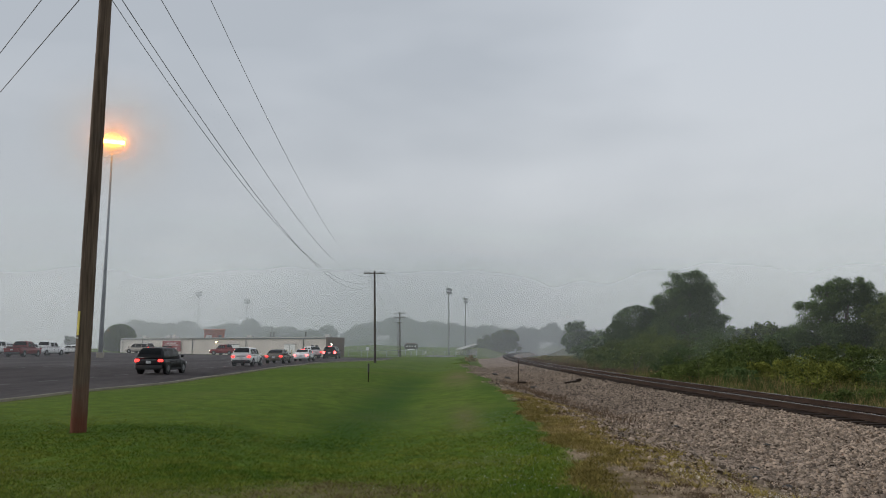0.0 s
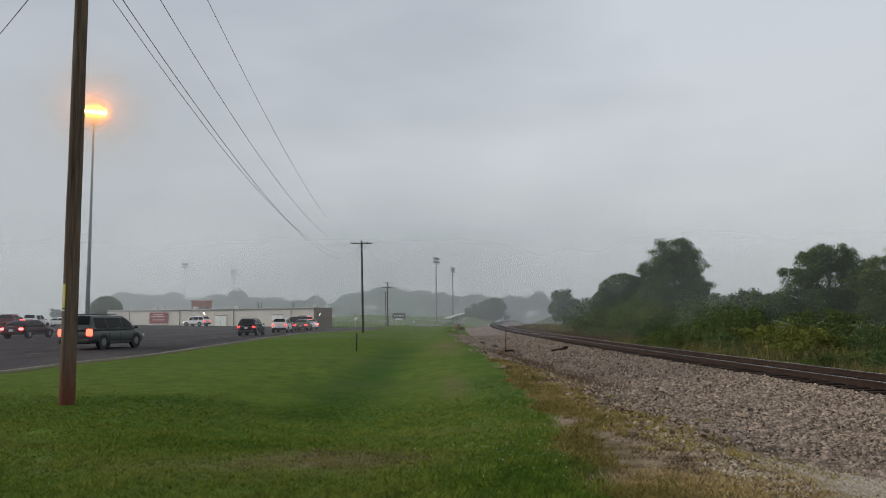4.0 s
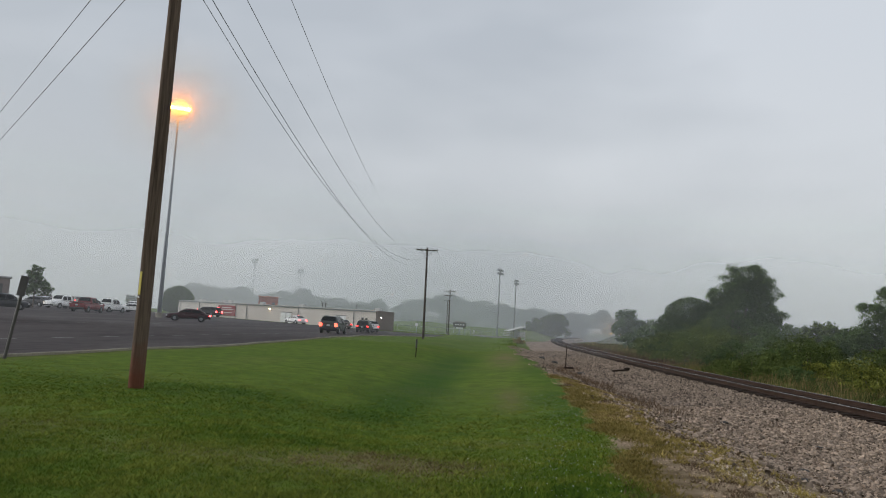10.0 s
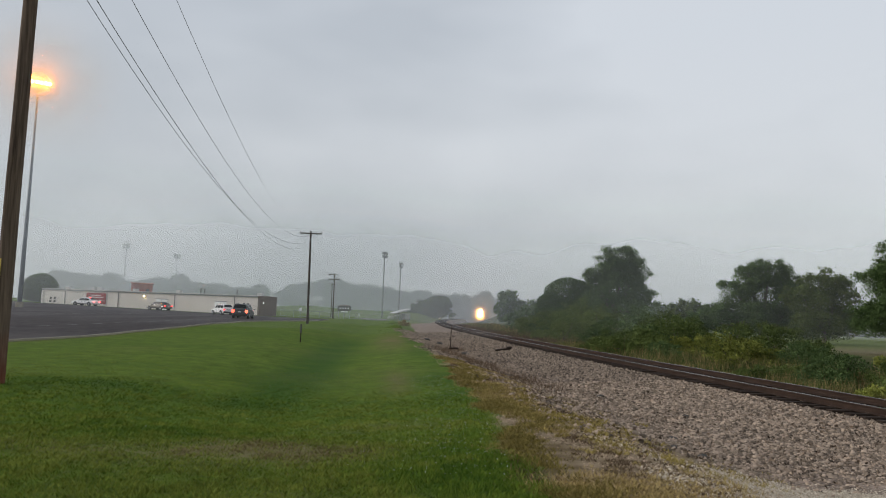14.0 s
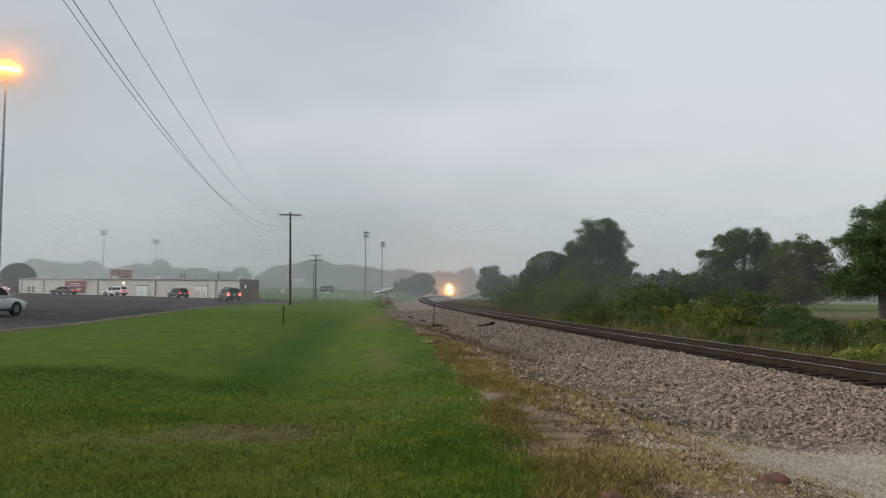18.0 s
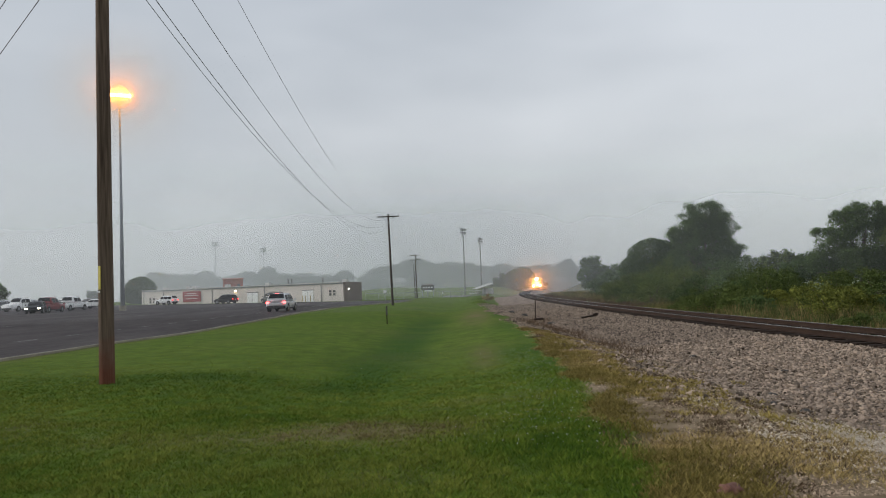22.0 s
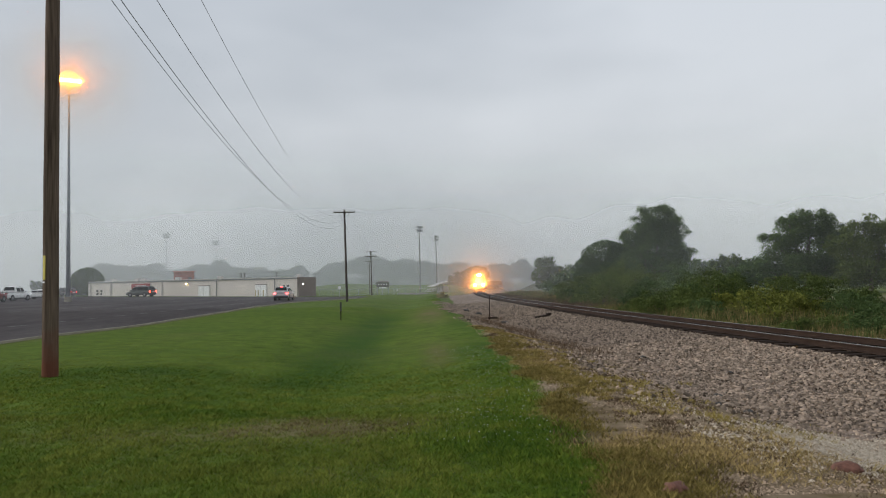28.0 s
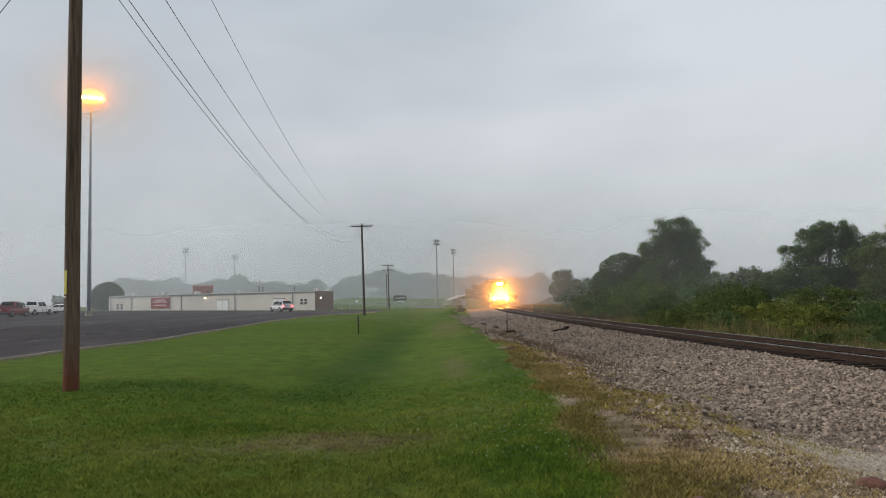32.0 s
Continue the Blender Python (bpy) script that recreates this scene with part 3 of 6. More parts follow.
# ---------------------------------------------------------------- utility line
def utility_pole(name, x, y, height, r0, r1, arms, lean=(0, 0), foot=0.0, label="", z=None):
    """A timber pole with its cross arms, braces and insulators. arms: heights below the top."""
    z = float(ground_z(x, y)) if z is None else z
    ob = empty(name, pose(x, y, z))
    top = Vector((lean[0], lean[1], height))
    n, seg, v, f = 14, 18, [], []
    for k in range(n + 1):
        a = k / n
        c = top * a + Vector((0, 0, -0.25 if k == 0 else 0)) + Vector((0.012 * noise.noise((x, k * 0.4, 0)), 0, 0))
        for q in range(seg):
            w = 2 * math.pi * q / seg
            r = (r0 + (r1 - r0) * a) * (1 + 0.025 * noise.noise((math.cos(w), math.sin(w), k * 0.5 + x)))
            v.append(c + Vector((r * math.cos(w), r * math.sin(w), 0)))
    for k in range(n):
        for q in range(seg):
            f.append((k * seg + q, k * seg + (q + 1) % seg, (k + 1) * seg + (q + 1) % seg, (k + 1) * seg + q))
    f.append(tuple(n * seg + q for q in range(seg)))
    solid("pole", v, f, M["polefoot"] if foot else M["pole"], ob, smooth=True)
    for down, half in arms:
        c = top * ((height - down) / height)
        bm = bmesh.new()
        box(bm, c + Vector((0, -r1 - 0.05, 0)), (half * 2, 0.1, 0.13), 0.012)
        part("cross_arm", bm, M["pole"], ob)
        for s in (-1, 1):
            bm = bmesh.new()
            rod(bm, c + Vector((s * half * 0.55, -r1 - 0.06, -0.05)), c + Vector((0, -r1 - 0.01, -0.75)), 0.025, seg=6)
            part("brace", bm, M["galv"], ob)
        for u in (-0.95, -0.55, 0.55, 0.95):
            bm = bmesh.new()
            p = c + Vector((u * half, -r1 - 0.05, 0.06))
            rod(bm, p, p + Vector((0, 0, 0.12)), 0.02, seg=6)
            rod(bm, p + Vector((0, 0, 0.08)), p + Vector((0, 0, 0.22)), 0.055, 0.035, 8)
            part("insulator", bm, M["porcelain"], ob)
    return tagged(ob, label, "utility pole", "line of utility poles")


near_pole = utility_pole("utility_pole", -7.06, 14.7, 13.4, 0.148, 0.108, [(2.2, 1.6)], (0.02, 0.0), 0.55, "brown timber utility pole with reddish foot on lawn", z=-0.02)
pole_a = utility_pole("utility_pole", -8.2, 83.0, 10.1, 0.135, 0.095, [(0.3, 1.2)], (-0.16, 0), 0.0, "dark timber utility pole with one cross arm", z=0.02)
pole_b = utility_pole("utility_pole", -9.80, 147.8, 9.7, 0.14, 0.10, [(0.25, 1.15), (1.15, 1.15)], (-0.12, 0), 0.0, "dark timber utility pole with two cross arms", z=-1.05)
pole_c = utility_pole("utility_pole", -14.8, 214.0, 10.2, 0.14, 0.10, [(0.25, 1.1)], (-0.1, 0), 0.0, "distant timber utility pole hazy in fog", z=-1.2)


def marker_on_pole():
    bm = bmesh.new()
    box(bm, (0, 0, 0), (0.060, 0.012, 0.46), 0.003)
    m = material("yellow_marker", (0.50, 0.40, 0.05), 0.6, vary=0.2, scale=4, fine=20)
    ob = part("marker_strip", bm, m, near_pole, "yellow marker strip nailed on the pole")
    ob.matrix_local = pose(-0.058, -0.134, 2.10, 0, 0, -23)
    bm = bmesh.new()
    rod(bm, (-0.066, -0.146, 1.82), (-0.050, -0.110, 1.82), 0.016, seg=8)
    part("tag", bm, M["white"], near_pole, "small round white tag")


marker_on_pole()


def cable(name, a, b, sag, r, label, r1=None):
    """A hanging cable from a to b."""
    a, b = Vector(a), Vector(b)
    n, seg = 28, 5
    pts = [a.lerp(b, k / n) - Vector((0, 0, 4 * sag * (k / n) * (1 - k / n))) for k in range(n + 1)]
    v, f = [], []
    near, far = r, r1 or r
    for k, p in enumerate(pts):
        r = near + (far - near) * k / n
        d = (pts[min(k + 1, n)] - pts[max(k - 1, 0)]).normalized()
        s = d.cross(Vector((0, 0, 1))).normalized()
        u = s.cross(d)
        for q in range(seg):
            w = 2 * math.pi * q / seg
            v.append(p + s * (r * math.cos(w)) + u * (r * math.sin(w)))
    for k in range(n):
        for q in range(seg):
            f.append((k * seg + q, k * seg + (q + 1) % seg, (k + 1) * seg + (q + 1) % seg, (k + 1) * seg + q))
    return tagged(solid(name, v, f, M["wire"], smooth=True), label, "power line", "overhead power lines")


for a, b, sag in (((-8.6, 14.6, 11.24), (-7.2, 82.9, 9.95), 4.08), ((-7.0, 14.6, 9.2), (-8.45, 82.9, 8.7), 2.8), ((-7.32, 14.6, 11.21), (-7.8, 82.9, 10.0), 3.29), ((-7.07, 14.6, 13.41), (-9.4, 82.9, 10.0), 1.99)):
    cable("power_line", a, b, sag, 0.0105, "thin black power line between timber poles", 0.005)
for dx in (-1.1, -0.6, 0.6, 1.1):
    cable("power_line", (-8.35 + dx, 82.9, 9.95), (-9.9 + dx, 147.7, 8.2), 1.2, 0.007, "thin black power line between distant poles")
for z0, z1 in ((10.72, 11.8), (9.46, 9.4)):
    cable("power_line", (-7.05, 14.7, z0), (-61.0, 74.7, z1), 0.2, 0.012, "thin black power line crossing the parking lot")


# ---------------------------------------------------------------- high lamp in the lot
def lot_lamp():
    x, y = -41.6, 90.0
    ob = empty("parking_lamp", pose(x, y, float(lot_z(x)), 0, 0, 24.8))
    bm = bmesh.new()
    rod(bm, (0, 0, 0.5), (0, 0, 26.2), 0.27, 0.10, 14)
    part("mast", bm, M["galv"], ob, smooth=True)
    bm = bmesh.new()
    rod(bm, (0, 0, -0.2), (0, 0, 0.65), 0.42, 0.42, 16)
    part("concrete_base", bm, M["kerb"], ob)
    bm = bmesh.new()
    box(bm, (0, 0, 26.2), (2.2, 0.12, 0.12), 0.02)
    part("head_arm", bm, M["galv"], ob)
    for s in (-0.85, 0.05, 0.95):
        bm = bmesh.new()
        box(bm, (s, -0.32, 26.25), (0.8, 0.44, 0.42), 0.06)
        hd = part("lamp_head", bm, M["galv"], ob)
        solid("lens", [(s - 0.36, -0.56, 26.06), (s + 0.36, -0.56, 26.06), (s + 0.36, -0.56, 26.42), (s - 0.36, -0.56, 26.42)], [(0, 1, 2, 3)], M["sodium"], hd, "glowing orange sodium lens")
    return tagged(ob, "tall grey lamp mast with lit orange sodium lamps", "lamp post")


lot_lamp()


# ---------------------------------------------------------------- long low building
B_R, B_L = Vector((-21.6, 132.0, 0.0)), Vector((-63.2, 145.63, 0.0))
B_H = 3.18


def long_building():
    run = B_L - B_R
    length = run.length
    ang = math.degrees(math.atan2(run.y, run.x))
    ob = empty("low_building", pose(B_R.x, B_R.y, 0.0, 0, 0, ang))
    # local x runs along the front to the far corner; the front faces +y locally
    deep = 6.4
    fall = 0.55
    bays = 8
    for k in range(bays):
        x0, x1 = length * k / bays, length * (k + 1) / bays
        bm = bmesh.new()
        box(bm, ((x0 + x1) / 2, -0.15, B_H / 2 + 0.1), (x1 - x0 - 0.02, 0.3, B_H + 0.2))
        w = part("wall_panel", bm, M["sidewall"], ob)
        bm = bmesh.new()
        for q in range(1, 8):
            box(bm, (x0 + (x1 - x0) * q / 8, 0.008, B_H / 2 + 0.1), (0.03, 0.010, B_H))
        part("rib", bm, M["sidewall"], w)
    bm = bmesh.new()
    box(bm, (length / 2, -deep, B_H / 2), (length, 0.3, B_H))
    part("rear_wall", bm, M["sidewall"], ob)
    bm = bmesh.new()
    box(bm, (length + 0.15, -deep / 2, B_H / 2), (0.3, deep + 0.3, B_H))
    part("end_wall", bm, M["sidewall"], ob)
    bm = bmesh.new()
    box(bm, (-0.17, -deep / 2 + 0.1, B_H / 2 + 0.12), (0.3, deep + 0.3, B_H + 0.40), 0.02)
    part("brick_end", bm, M["brick"], ob, "dark brick end block")
    bm = bmesh.new()
    box(bm, (length / 2, -deep / 2, B_H + 0.28), (length + 0.5, deep + 0.5, 0.16), 0.02)
    part("roof", bm, M["roofmetal"], ob)
    bm = bmesh.new()
    box(bm, (length / 2, 0.09, B_H + 0.16), (length + 0.4, 0.14, 0.2), 0.02)
    part("gutter", bm, M["galv"], ob, "grey eaves gutter")
    for u in (4.5, 16.2, 27.7, 39.0):
        bm = bmesh.new()
        box(bm, (u, 0.05, B_H / 2), (0.10, 0.08, B_H), 0.01)
        part("downpipe", bm, M["lampsteel"], ob)
    for u, wd in ((7.2, 2.2), (18.8, 2.3)):
        bm = bmesh.new()
        box(bm, (u, 0.05, 1.16), (wd, 0.09, 2.2), 0.01)
        d = part("door", bm, M["white"], ob, "white steel double door")
        bm = bmesh.new()
        box(bm, (u, 0.10, 1.16), (0.03, 0.02, 2.15))
        part("door_gap", bm, M["trimdark"], d)
        bm = bmesh.new()
        box(bm, (u, 0.03, 2.31), (wd + 0.2, 0.12, 0.1))
        part("door_head", bm, M["trimdark"], d)
    # sign board by the far end
    bm = bmesh.new()
    box(bm, (32.3, 0.1, 1.98), (4.1, 0.12, 2.0), 0.02)
    s = part("sign_board", bm, M["signred"], ob, "red sign board with pale lettering")
    for zz, ww in ((2.55, 2.2), (2.2, 3.1), (1.6, 2.6)):
        bm = bmesh.new()
        box(bm, (32.3, 0.17, zz), (ww, 0.02, 0.17))
        part("lettering", bm, M["letter"], s, "pale unreadable lettering bar")
    for u, zz in ((1.9, 1.95), (2.7, 1.95), (1.9, 1.4), (2.7, 1.4), (41.2, 1.75), (42.1, 1.75), (41.2, 1.2), (42.1, 1.2)):
        bm = bmesh.new()
        box(bm, (u, 0.04, zz), (0.42, 0.08, 0.40), 0.01)
        part("window", bm, M["trimdark"], ob, "small dark window")
    for u in (1.0, 5.5, 12.0, 12.7, 17.0, 26.0, 33.5, 35.0, 40.5):
        bm = bmesh.new()
        if u in (5.5, 12.0, 12.7):
            rod(bm, (u, -2.5, B_H + 0.3), (u, -2.5, B_H + 1.2), 0.1, seg=8)
            rod(bm, (u, -2.5, B_H + 1.15), (u, -2.5, B_H + 1.3), 0.2, seg=8)
        else:
            box(bm, (u, -2.5, B_H + 0.55), (0.9, 0.8, 0.6), 0.05)
        part("roof_vent", bm, M["roofmetal"] if u not in (5.5, 12.0, 12.7) else M["trimdark"], ob)
    bm = bmesh.new()
    box(bm, (22.3, 0.14, 2.75), (0.35, 0.25, 0.25), 0.04)
    lamp = part("wall_lamp", bm, M["trimdark"], ob, "small lit wall lamp")
    bm = bmesh.new()
    box(bm, (22.3, 0.28, 2.7), (0.3, 0.06, 0.24), 0.02)
    part("lens", bm, glow("warm_lamp", (1.0, 0.72, 0.35), 14.0), lamp)
    bm = bmesh.new()
    box(bm, (-0.42, -0.9, 2.3), (0.2, 0.2, 0.2), 0.04)
    lamp = part("wall_lamp", bm, M["trimdark"], ob, "small lit wall lamp")
    bm = bmesh.new()
    box(bm, (-0.55, -0.9, 2.25), (0.05, 0.18, 0.2), 0.02)
    part("lens", bm, glow("cool_lamp", (1.0, 0.9, 0.75), 14.0), lamp)
    return tagged(ob, "long low beige metal building with white doors", "building")


long_building()


# ---------------------------------------------------------------- trees and shrubs
rng = np.random.default_rng(7)


def leaf_mesh(name, centres, size, mat, parent=None, flat=0.0):
    """Small four-cornered leaves with random turns, one sheet of them."""
    n = len(centres)
    a = rng.normal(size=(n, 3))
    a[:, 2] *= 1 - flat
    a /= np.linalg.norm(a, axis=1, keepdims=True)
    b = rng.normal(size=(n, 3))
    b -= a * (a * b).sum(1, keepdims=True)
    b /= np.linalg.norm(b, axis=1, keepdims=True)
    s = size * rng.uniform(0.6, 1.35, (n, 1))
    a, b = a * s, b * s * 0.55
    nrm = np.cross(a, b) * (0.35 / np.maximum(s, 1e-6))
    v = np.stack([centres - a, centres + b + nrm, centres + a, centres - b + nrm], 1).reshape(-1, 3)
    me = bpy.data.meshes.new(name)
    me.vertices.add(4 * n)
    me.vertices.foreach_set("co", v.astype(np.float32).ravel())
    me.loops.add(4 * n)
    me.loops.foreach_set("vertex_index", np.arange(4 * n, dtype=np.int32))
    me.polygons.add(n)
    me.polygons.foreach_set("loop_start", np.arange(0, 4 * n, 4, dtype=np.int32))
    me.update(calc_edges=True)
    me.materials.append(mat)
    ob = new(name, me)
    if parent:
        ob.parent = parent
    return ob


def crown_points(blobs, count, rough=0.30, stray=0.08):
    """Leaf places: sprays spread over the lumpy skins of a few rounded masses, with hollows between them."""
    vol = np.array([r[0] * r[1] * r[2] for _, r in blobs]) ** (2 / 3)
    out = []
    for (c, r), share in zip(blobs, vol / vol.sum()):
        n = max(40, int(count * share))
        if stray == 0:
            d = rng.normal(size=(n, 3))
            d /= np.linalg.norm(d, axis=1, keepdims=True)
            lump = np.array([noise.noise((a * 1.7 + c[0], b * 1.7 + c[1], e * 1.7 + c[2])) + 0.5 * noise.noise((a * 5 + c[0], b * 5, e * 5)) for a, b, e in d])[:, None]
            out.append(np.array(c) + d * rng.random((n, 1)) ** 0.2 * (1 + rough * lump) * np.array(r))
            continue
        # a thin fill inside, then leafy boughs that stand out from the mass with air between them
        d = rng.normal(size=(n // 3, 3))
        d /= np.linalg.norm(d, axis=1, keepdims=True)
        out.append(np.array(c) + d * rng.random((n // 3, 1)) ** 0.33 * 0.86 * np.array(r))
        n -= n // 3
        k = int(np.clip(7 + 3.5 * np.mean(r), 8, 22))
        d = rng.normal(size=(k, 3))
        d /= np.linalg.norm(d, axis=1, keepdims=True)
        d[:, 2] = np.where(d[:, 2] < -0.5, -d[:, 2], d[:, 2])
        lump = np.array([noise.noise((a * 2.3 + c[0], b * 2.3 + c[1], e * 2.3 + c[2])) for a, b, e in d])[:, None]
        rad = rng.uniform(0.64, 0.96, (k, 1)) * (1 + rough * lump)
        rad = np.where(rng.random((k, 1)) < stray * 1.5, rng.uniform(0.95, 1.12, (k, 1)), rad)
        cc = np.array(c) + d * rad * np.array(r)
        size = rng.uniform(0.24, 0.44, (k, 1)) * np.mean(r)
        pick = rng.choice(k, n, p=(size[:, 0] ** 2) / (size ** 2).sum())
        e = rng.normal(size=(n, 3))
        e /= np.linalg.norm(e, axis=1, keepdims=True)
        e[:, 2] = np.where((e[:, 2] < 0) & (rng.random(n) < 0.5), -e[:, 2], e[:, 2])
        reach = rng.random((n, 1)) ** 0.45
        reach = np.where(rng.random((n, 1)) < 0.10, reach * rng.uniform(1.0, 1.5, (n, 1)), reach)
        # twigs: the bough's skin is itself broken into small sprays
        fray = np.array([noise.noise((a, b, f)) for a, b, f in (cc[pick] + e * size[pick]) * (2.6 / max(1.0, np.mean(r) * 0.5))])[:, None]
        out.append(cc[pick] + e * reach * (1 + 0.55 * fray) * size[pick] * np.array([1.0, 1.0, 0.78]))
    return np.concatenate(out)


def tree(name, x, y, blobs, leaves, size, mat, label, trunk=0.3, z=None, category="tree", group="", kind="", rough=0.30, stray=0.08):
    """Trunk and limbs that reach into each leaf mass, and a crown of leaves. blobs: place from the foot, and radii."""
    z = float(ground_z(x, y)) if z is None else z
    ob = empty(name, pose(x, y, z))
    bm = bmesh.new()
    low = min(c[2] - r[2] for c, r in blobs)
    fork = Vector((0, 0, max(0.3, low + 0.25 * max(c[2] for c, r in blobs))))
    rod(bm, (0, 0, -0.3), fork, trunk, trunk * 0.75, 9)
    for c, r in blobs:
        mid = fork.lerp(Vector(c), 0.5) + Vector((0.2, 0.1, -0.1)) * trunk
        rod(bm, fork, mid, trunk * 0.6, trunk * 0.4, 7)
        rod(bm, mid, Vector(c) + Vector((0, 0, r[2] * 0.5)), trunk * 0.4, trunk * 0.12, 6)
    part("trunk", bm, M["bark"], ob)
    leaf_mesh("crown", crown_points(blobs, leaves, rough, stray), size, mat, ob)
    return tagged(ob, label, category, group, kind)


def at_angle(az, dist):
    return dist * math.sin(radians(az)), dist * math.cos(radians(az))


# the tall tree beyond the track, with the broad dome beside it
x, y = at_angle(17.3, 112)
tree("tall_tree", x, y, [((0.8, 0, 10.5), (3.4, 2.6, 2.0)), ((-1.8, 0, 8.4), (3.0, 2.4, 2.0)), ((2.1, 0.4, 8.0), (2.5, 2.2, 2.0)), ((0.4, 0, 6.2), (3.9, 3.0, 2.2)), ((3.2, 0, 5.4), (2.5, 2.4, 2.2)), ((3.0, 0, 8.8), (2.4, 2.0, 2.0)), ((0.6, 0, 8.4), (3.4, 2.6, 2.4)), ((3.8, 0, 3.0), (2.4, 2.4, 2.0)), ((0.3, 0, 3.0), (4.8, 3.0, 2.6)), ((-3.2, 0.3, 6.9), (1.5, 1.5, 1.0)), ((-2.4, 0, 4.4), (3.0, 2.4, 2.0))], 78000, 0.105, M["leaf"], "tall dark green tree beside the track", 0.36)
x, y = at_angle(13.9, 118)
tree("dome_tree", x, y, [((0, 0, 5.2), (4.0, 3.5, 2.9)), ((3.2, 0, 4.6), (3.5, 3, 2.8)), ((-2.8, 0, 3.4), (2.6, 2.5, 2.2)), ((0.5, 0, 2.2), (5.6, 3.5, 2.4))], 46000, 0.115, M["leaf"], "broad rounded dark green tree beside the track", 0.4, rough=0.10, stray=0)
x, y = at_angle(27.3, 92)
tree("broad_tree", x, y, [((0.9, 0, 7.6), (2.3, 2.0, 1.7)), ((-1.6, 0, 6.8), (2.1, 1.9, 1.7)), ((2.9, 0, 6.5), (1.9, 1.8, 1.6)), ((-3.3, 0, 4.9), (1.9, 1.8, 1.8)), ((0.4, 0, 5.4), (3.4, 2.6, 2.2)), ((3.1, 0, 4.6), (1.8, 2, 1.8)), ((-2.0, 0, 2.8), (3.2, 2.6, 1.9)), ((2.0, 0, 2.6), (2.8, 2.6, 1.8)), ((-6.0, 0, 2.2), (2.2, 2, 1.7)), ((-8.0, 0, 1.5), (1.4, 1.6, 1.2)), ((0, 1, 1.3), (4.6, 1.6, 1.1)), ((2.4, -0.5, 2.0), (4.2, 2.4, 1.9)), ((-3.4, -0.5, 1.8), (3.6, 2.2, 1.7)), ((5.4, 0, 1.6), (2.6, 2.0, 1.6))], 92000, 0.090, M["leaf"], "broad dark green tree with a domed crown", 0.35)
x, y = at_angle(31.2, 88)
tree("broad_tree", x, y, [((-0.6, 0, 5.8), (2.5, 2.2, 1.7)), ((1.6, 0, 5.7), (2.0, 1.9, 1.6)), ((-2.6, 0, 4.6), (1.8, 1.8, 1.6)), ((-1.4, 0, 4.0), (2.2, 2.2, 1.7)), ((1.4, 0, 4.0), (2.1, 2.2, 1.7)), ((-0.4, 0, 2.4), (2.8, 2.6, 1.5)), ((1.8, 0, 2.2), (2.1, 2, 1.4)), ((0, 1, 1.2), (3.2, 1.4, 1.0)), ((0.6, -0.5, 2.0), (3.6, 2.2, 1.9))], 52000, 0.085, M["leafshrub"], "lighter green tree behind the hedge", 0.26)
x, y = at_angle(36.0, 60)
tree("broad_tree", x, y, [((1.9, 0, 7.1), (1.9, 2, 1.7)), ((-0.3, 0, 6.3), (1.6, 1.8, 1.4)), ((-1.8, 0, 4.7), (1.4, 1.6, 1.4)), ((0.6, 0, 4.5), (2.5, 2.4, 1.7)), ((3.4, 0, 5.4), (2.2, 2.2, 2.0)), ((-1.1, 0, 2.8), (2.2, 2.2, 1.5)), ((2.2, 0, 2.6), (2.6, 2.4, 1.5)), ((0.3, 1.0, 2.2), (2.8, 1.8, 1.3)), ((-2.2, 0.5, 2.1), (1.7, 1.5, 1.2)), ((1.2, 0, 3.6), (3.2, 2.6, 1.8)), ((2.4, 0, 6.2), (2.6, 2.4, 2.0)), ((0.2, 0, 5.2), (2.4, 2.2, 1.7))], 96000, 0.068, M["leaf"], "tall dark green tree in the field", 0.3)
x, y = at_angle(9.45, 215)
tree("round_tree", x, y, [((0, 0, 6.6), (3.4, 3.4, 2.8)), ((-1.8, 0, 4.4), (3.2, 3, 2.6)), ((2, 0, 4.4), (3.2, 3, 2.6)), ((0, 0, 2.2), (4.6, 3, 2.2))], 5000, 0.34, M["leaf"], "hazy rounded tree beyond the track", 0.35)
x, y = at_angle(7.7, 530)
tree("round_tree", x, y, [((0, 0, 10.0), (7.4, 6, 6.0)), ((1, 0, 5.4), (8.6, 6, 5.2))], 6000, 0.6, M["leaffar"], "hazy rounded tree in the fog", 0.4)
x, y = at_angle(11.4, 170)
tree("round_tree", x, y, [((0, 0, 2.8), (4.2, 3, 2.2)), ((3, 0, 3.4), (3.4, 3, 2.0))], 3500, 0.3, M["leaf"], "low dark tree beyond the hedge", 0.3)
x, y = at_angle(20.6, 165)
tree("round_tree", x, y, [((0, 0, 3.6), (2.8, 2.8, 2.0)), ((0, 0, 1.8), (2.9, 2.8, 2.0))], 3500, 0.3, M["leaf"], "small rounded tree in the field", 0.25)
x, y = at_angle(22.6, 150)
tree("round_tree", x, y, [((0, 0, 4.0), (3.6, 3, 2.0)), ((1.5, 0, 2.4), (4.2, 3, 2.2))], 3500, 0.3, M["leafshrub"], "pale hazy tree behind the hedge", 0.25)
x, y = at_angle(3.5, 316)
tree("bush", x, y, [((-5.2, 0, 2.4), (3.6, 3.4, 3.0)), ((-1.0, 0, 3.6), (4.4, 3.8, 3.9)), ((3.4, 0, 5.2), (4.2, 3.8, 4.2)), ((5.6, 0, 3.6), (3.2, 3, 3.6)), ((0, 0, 1.2), (8.6, 3.4, 2.4)), ((-4, -2, 0.8), (6.0, 2.4, 1.8))], 26000, 0.26, M["leafshrub"], "large olive bush beside the track bend", 0.25, category="bush")
x, y = at_angle(-23.65, 172)
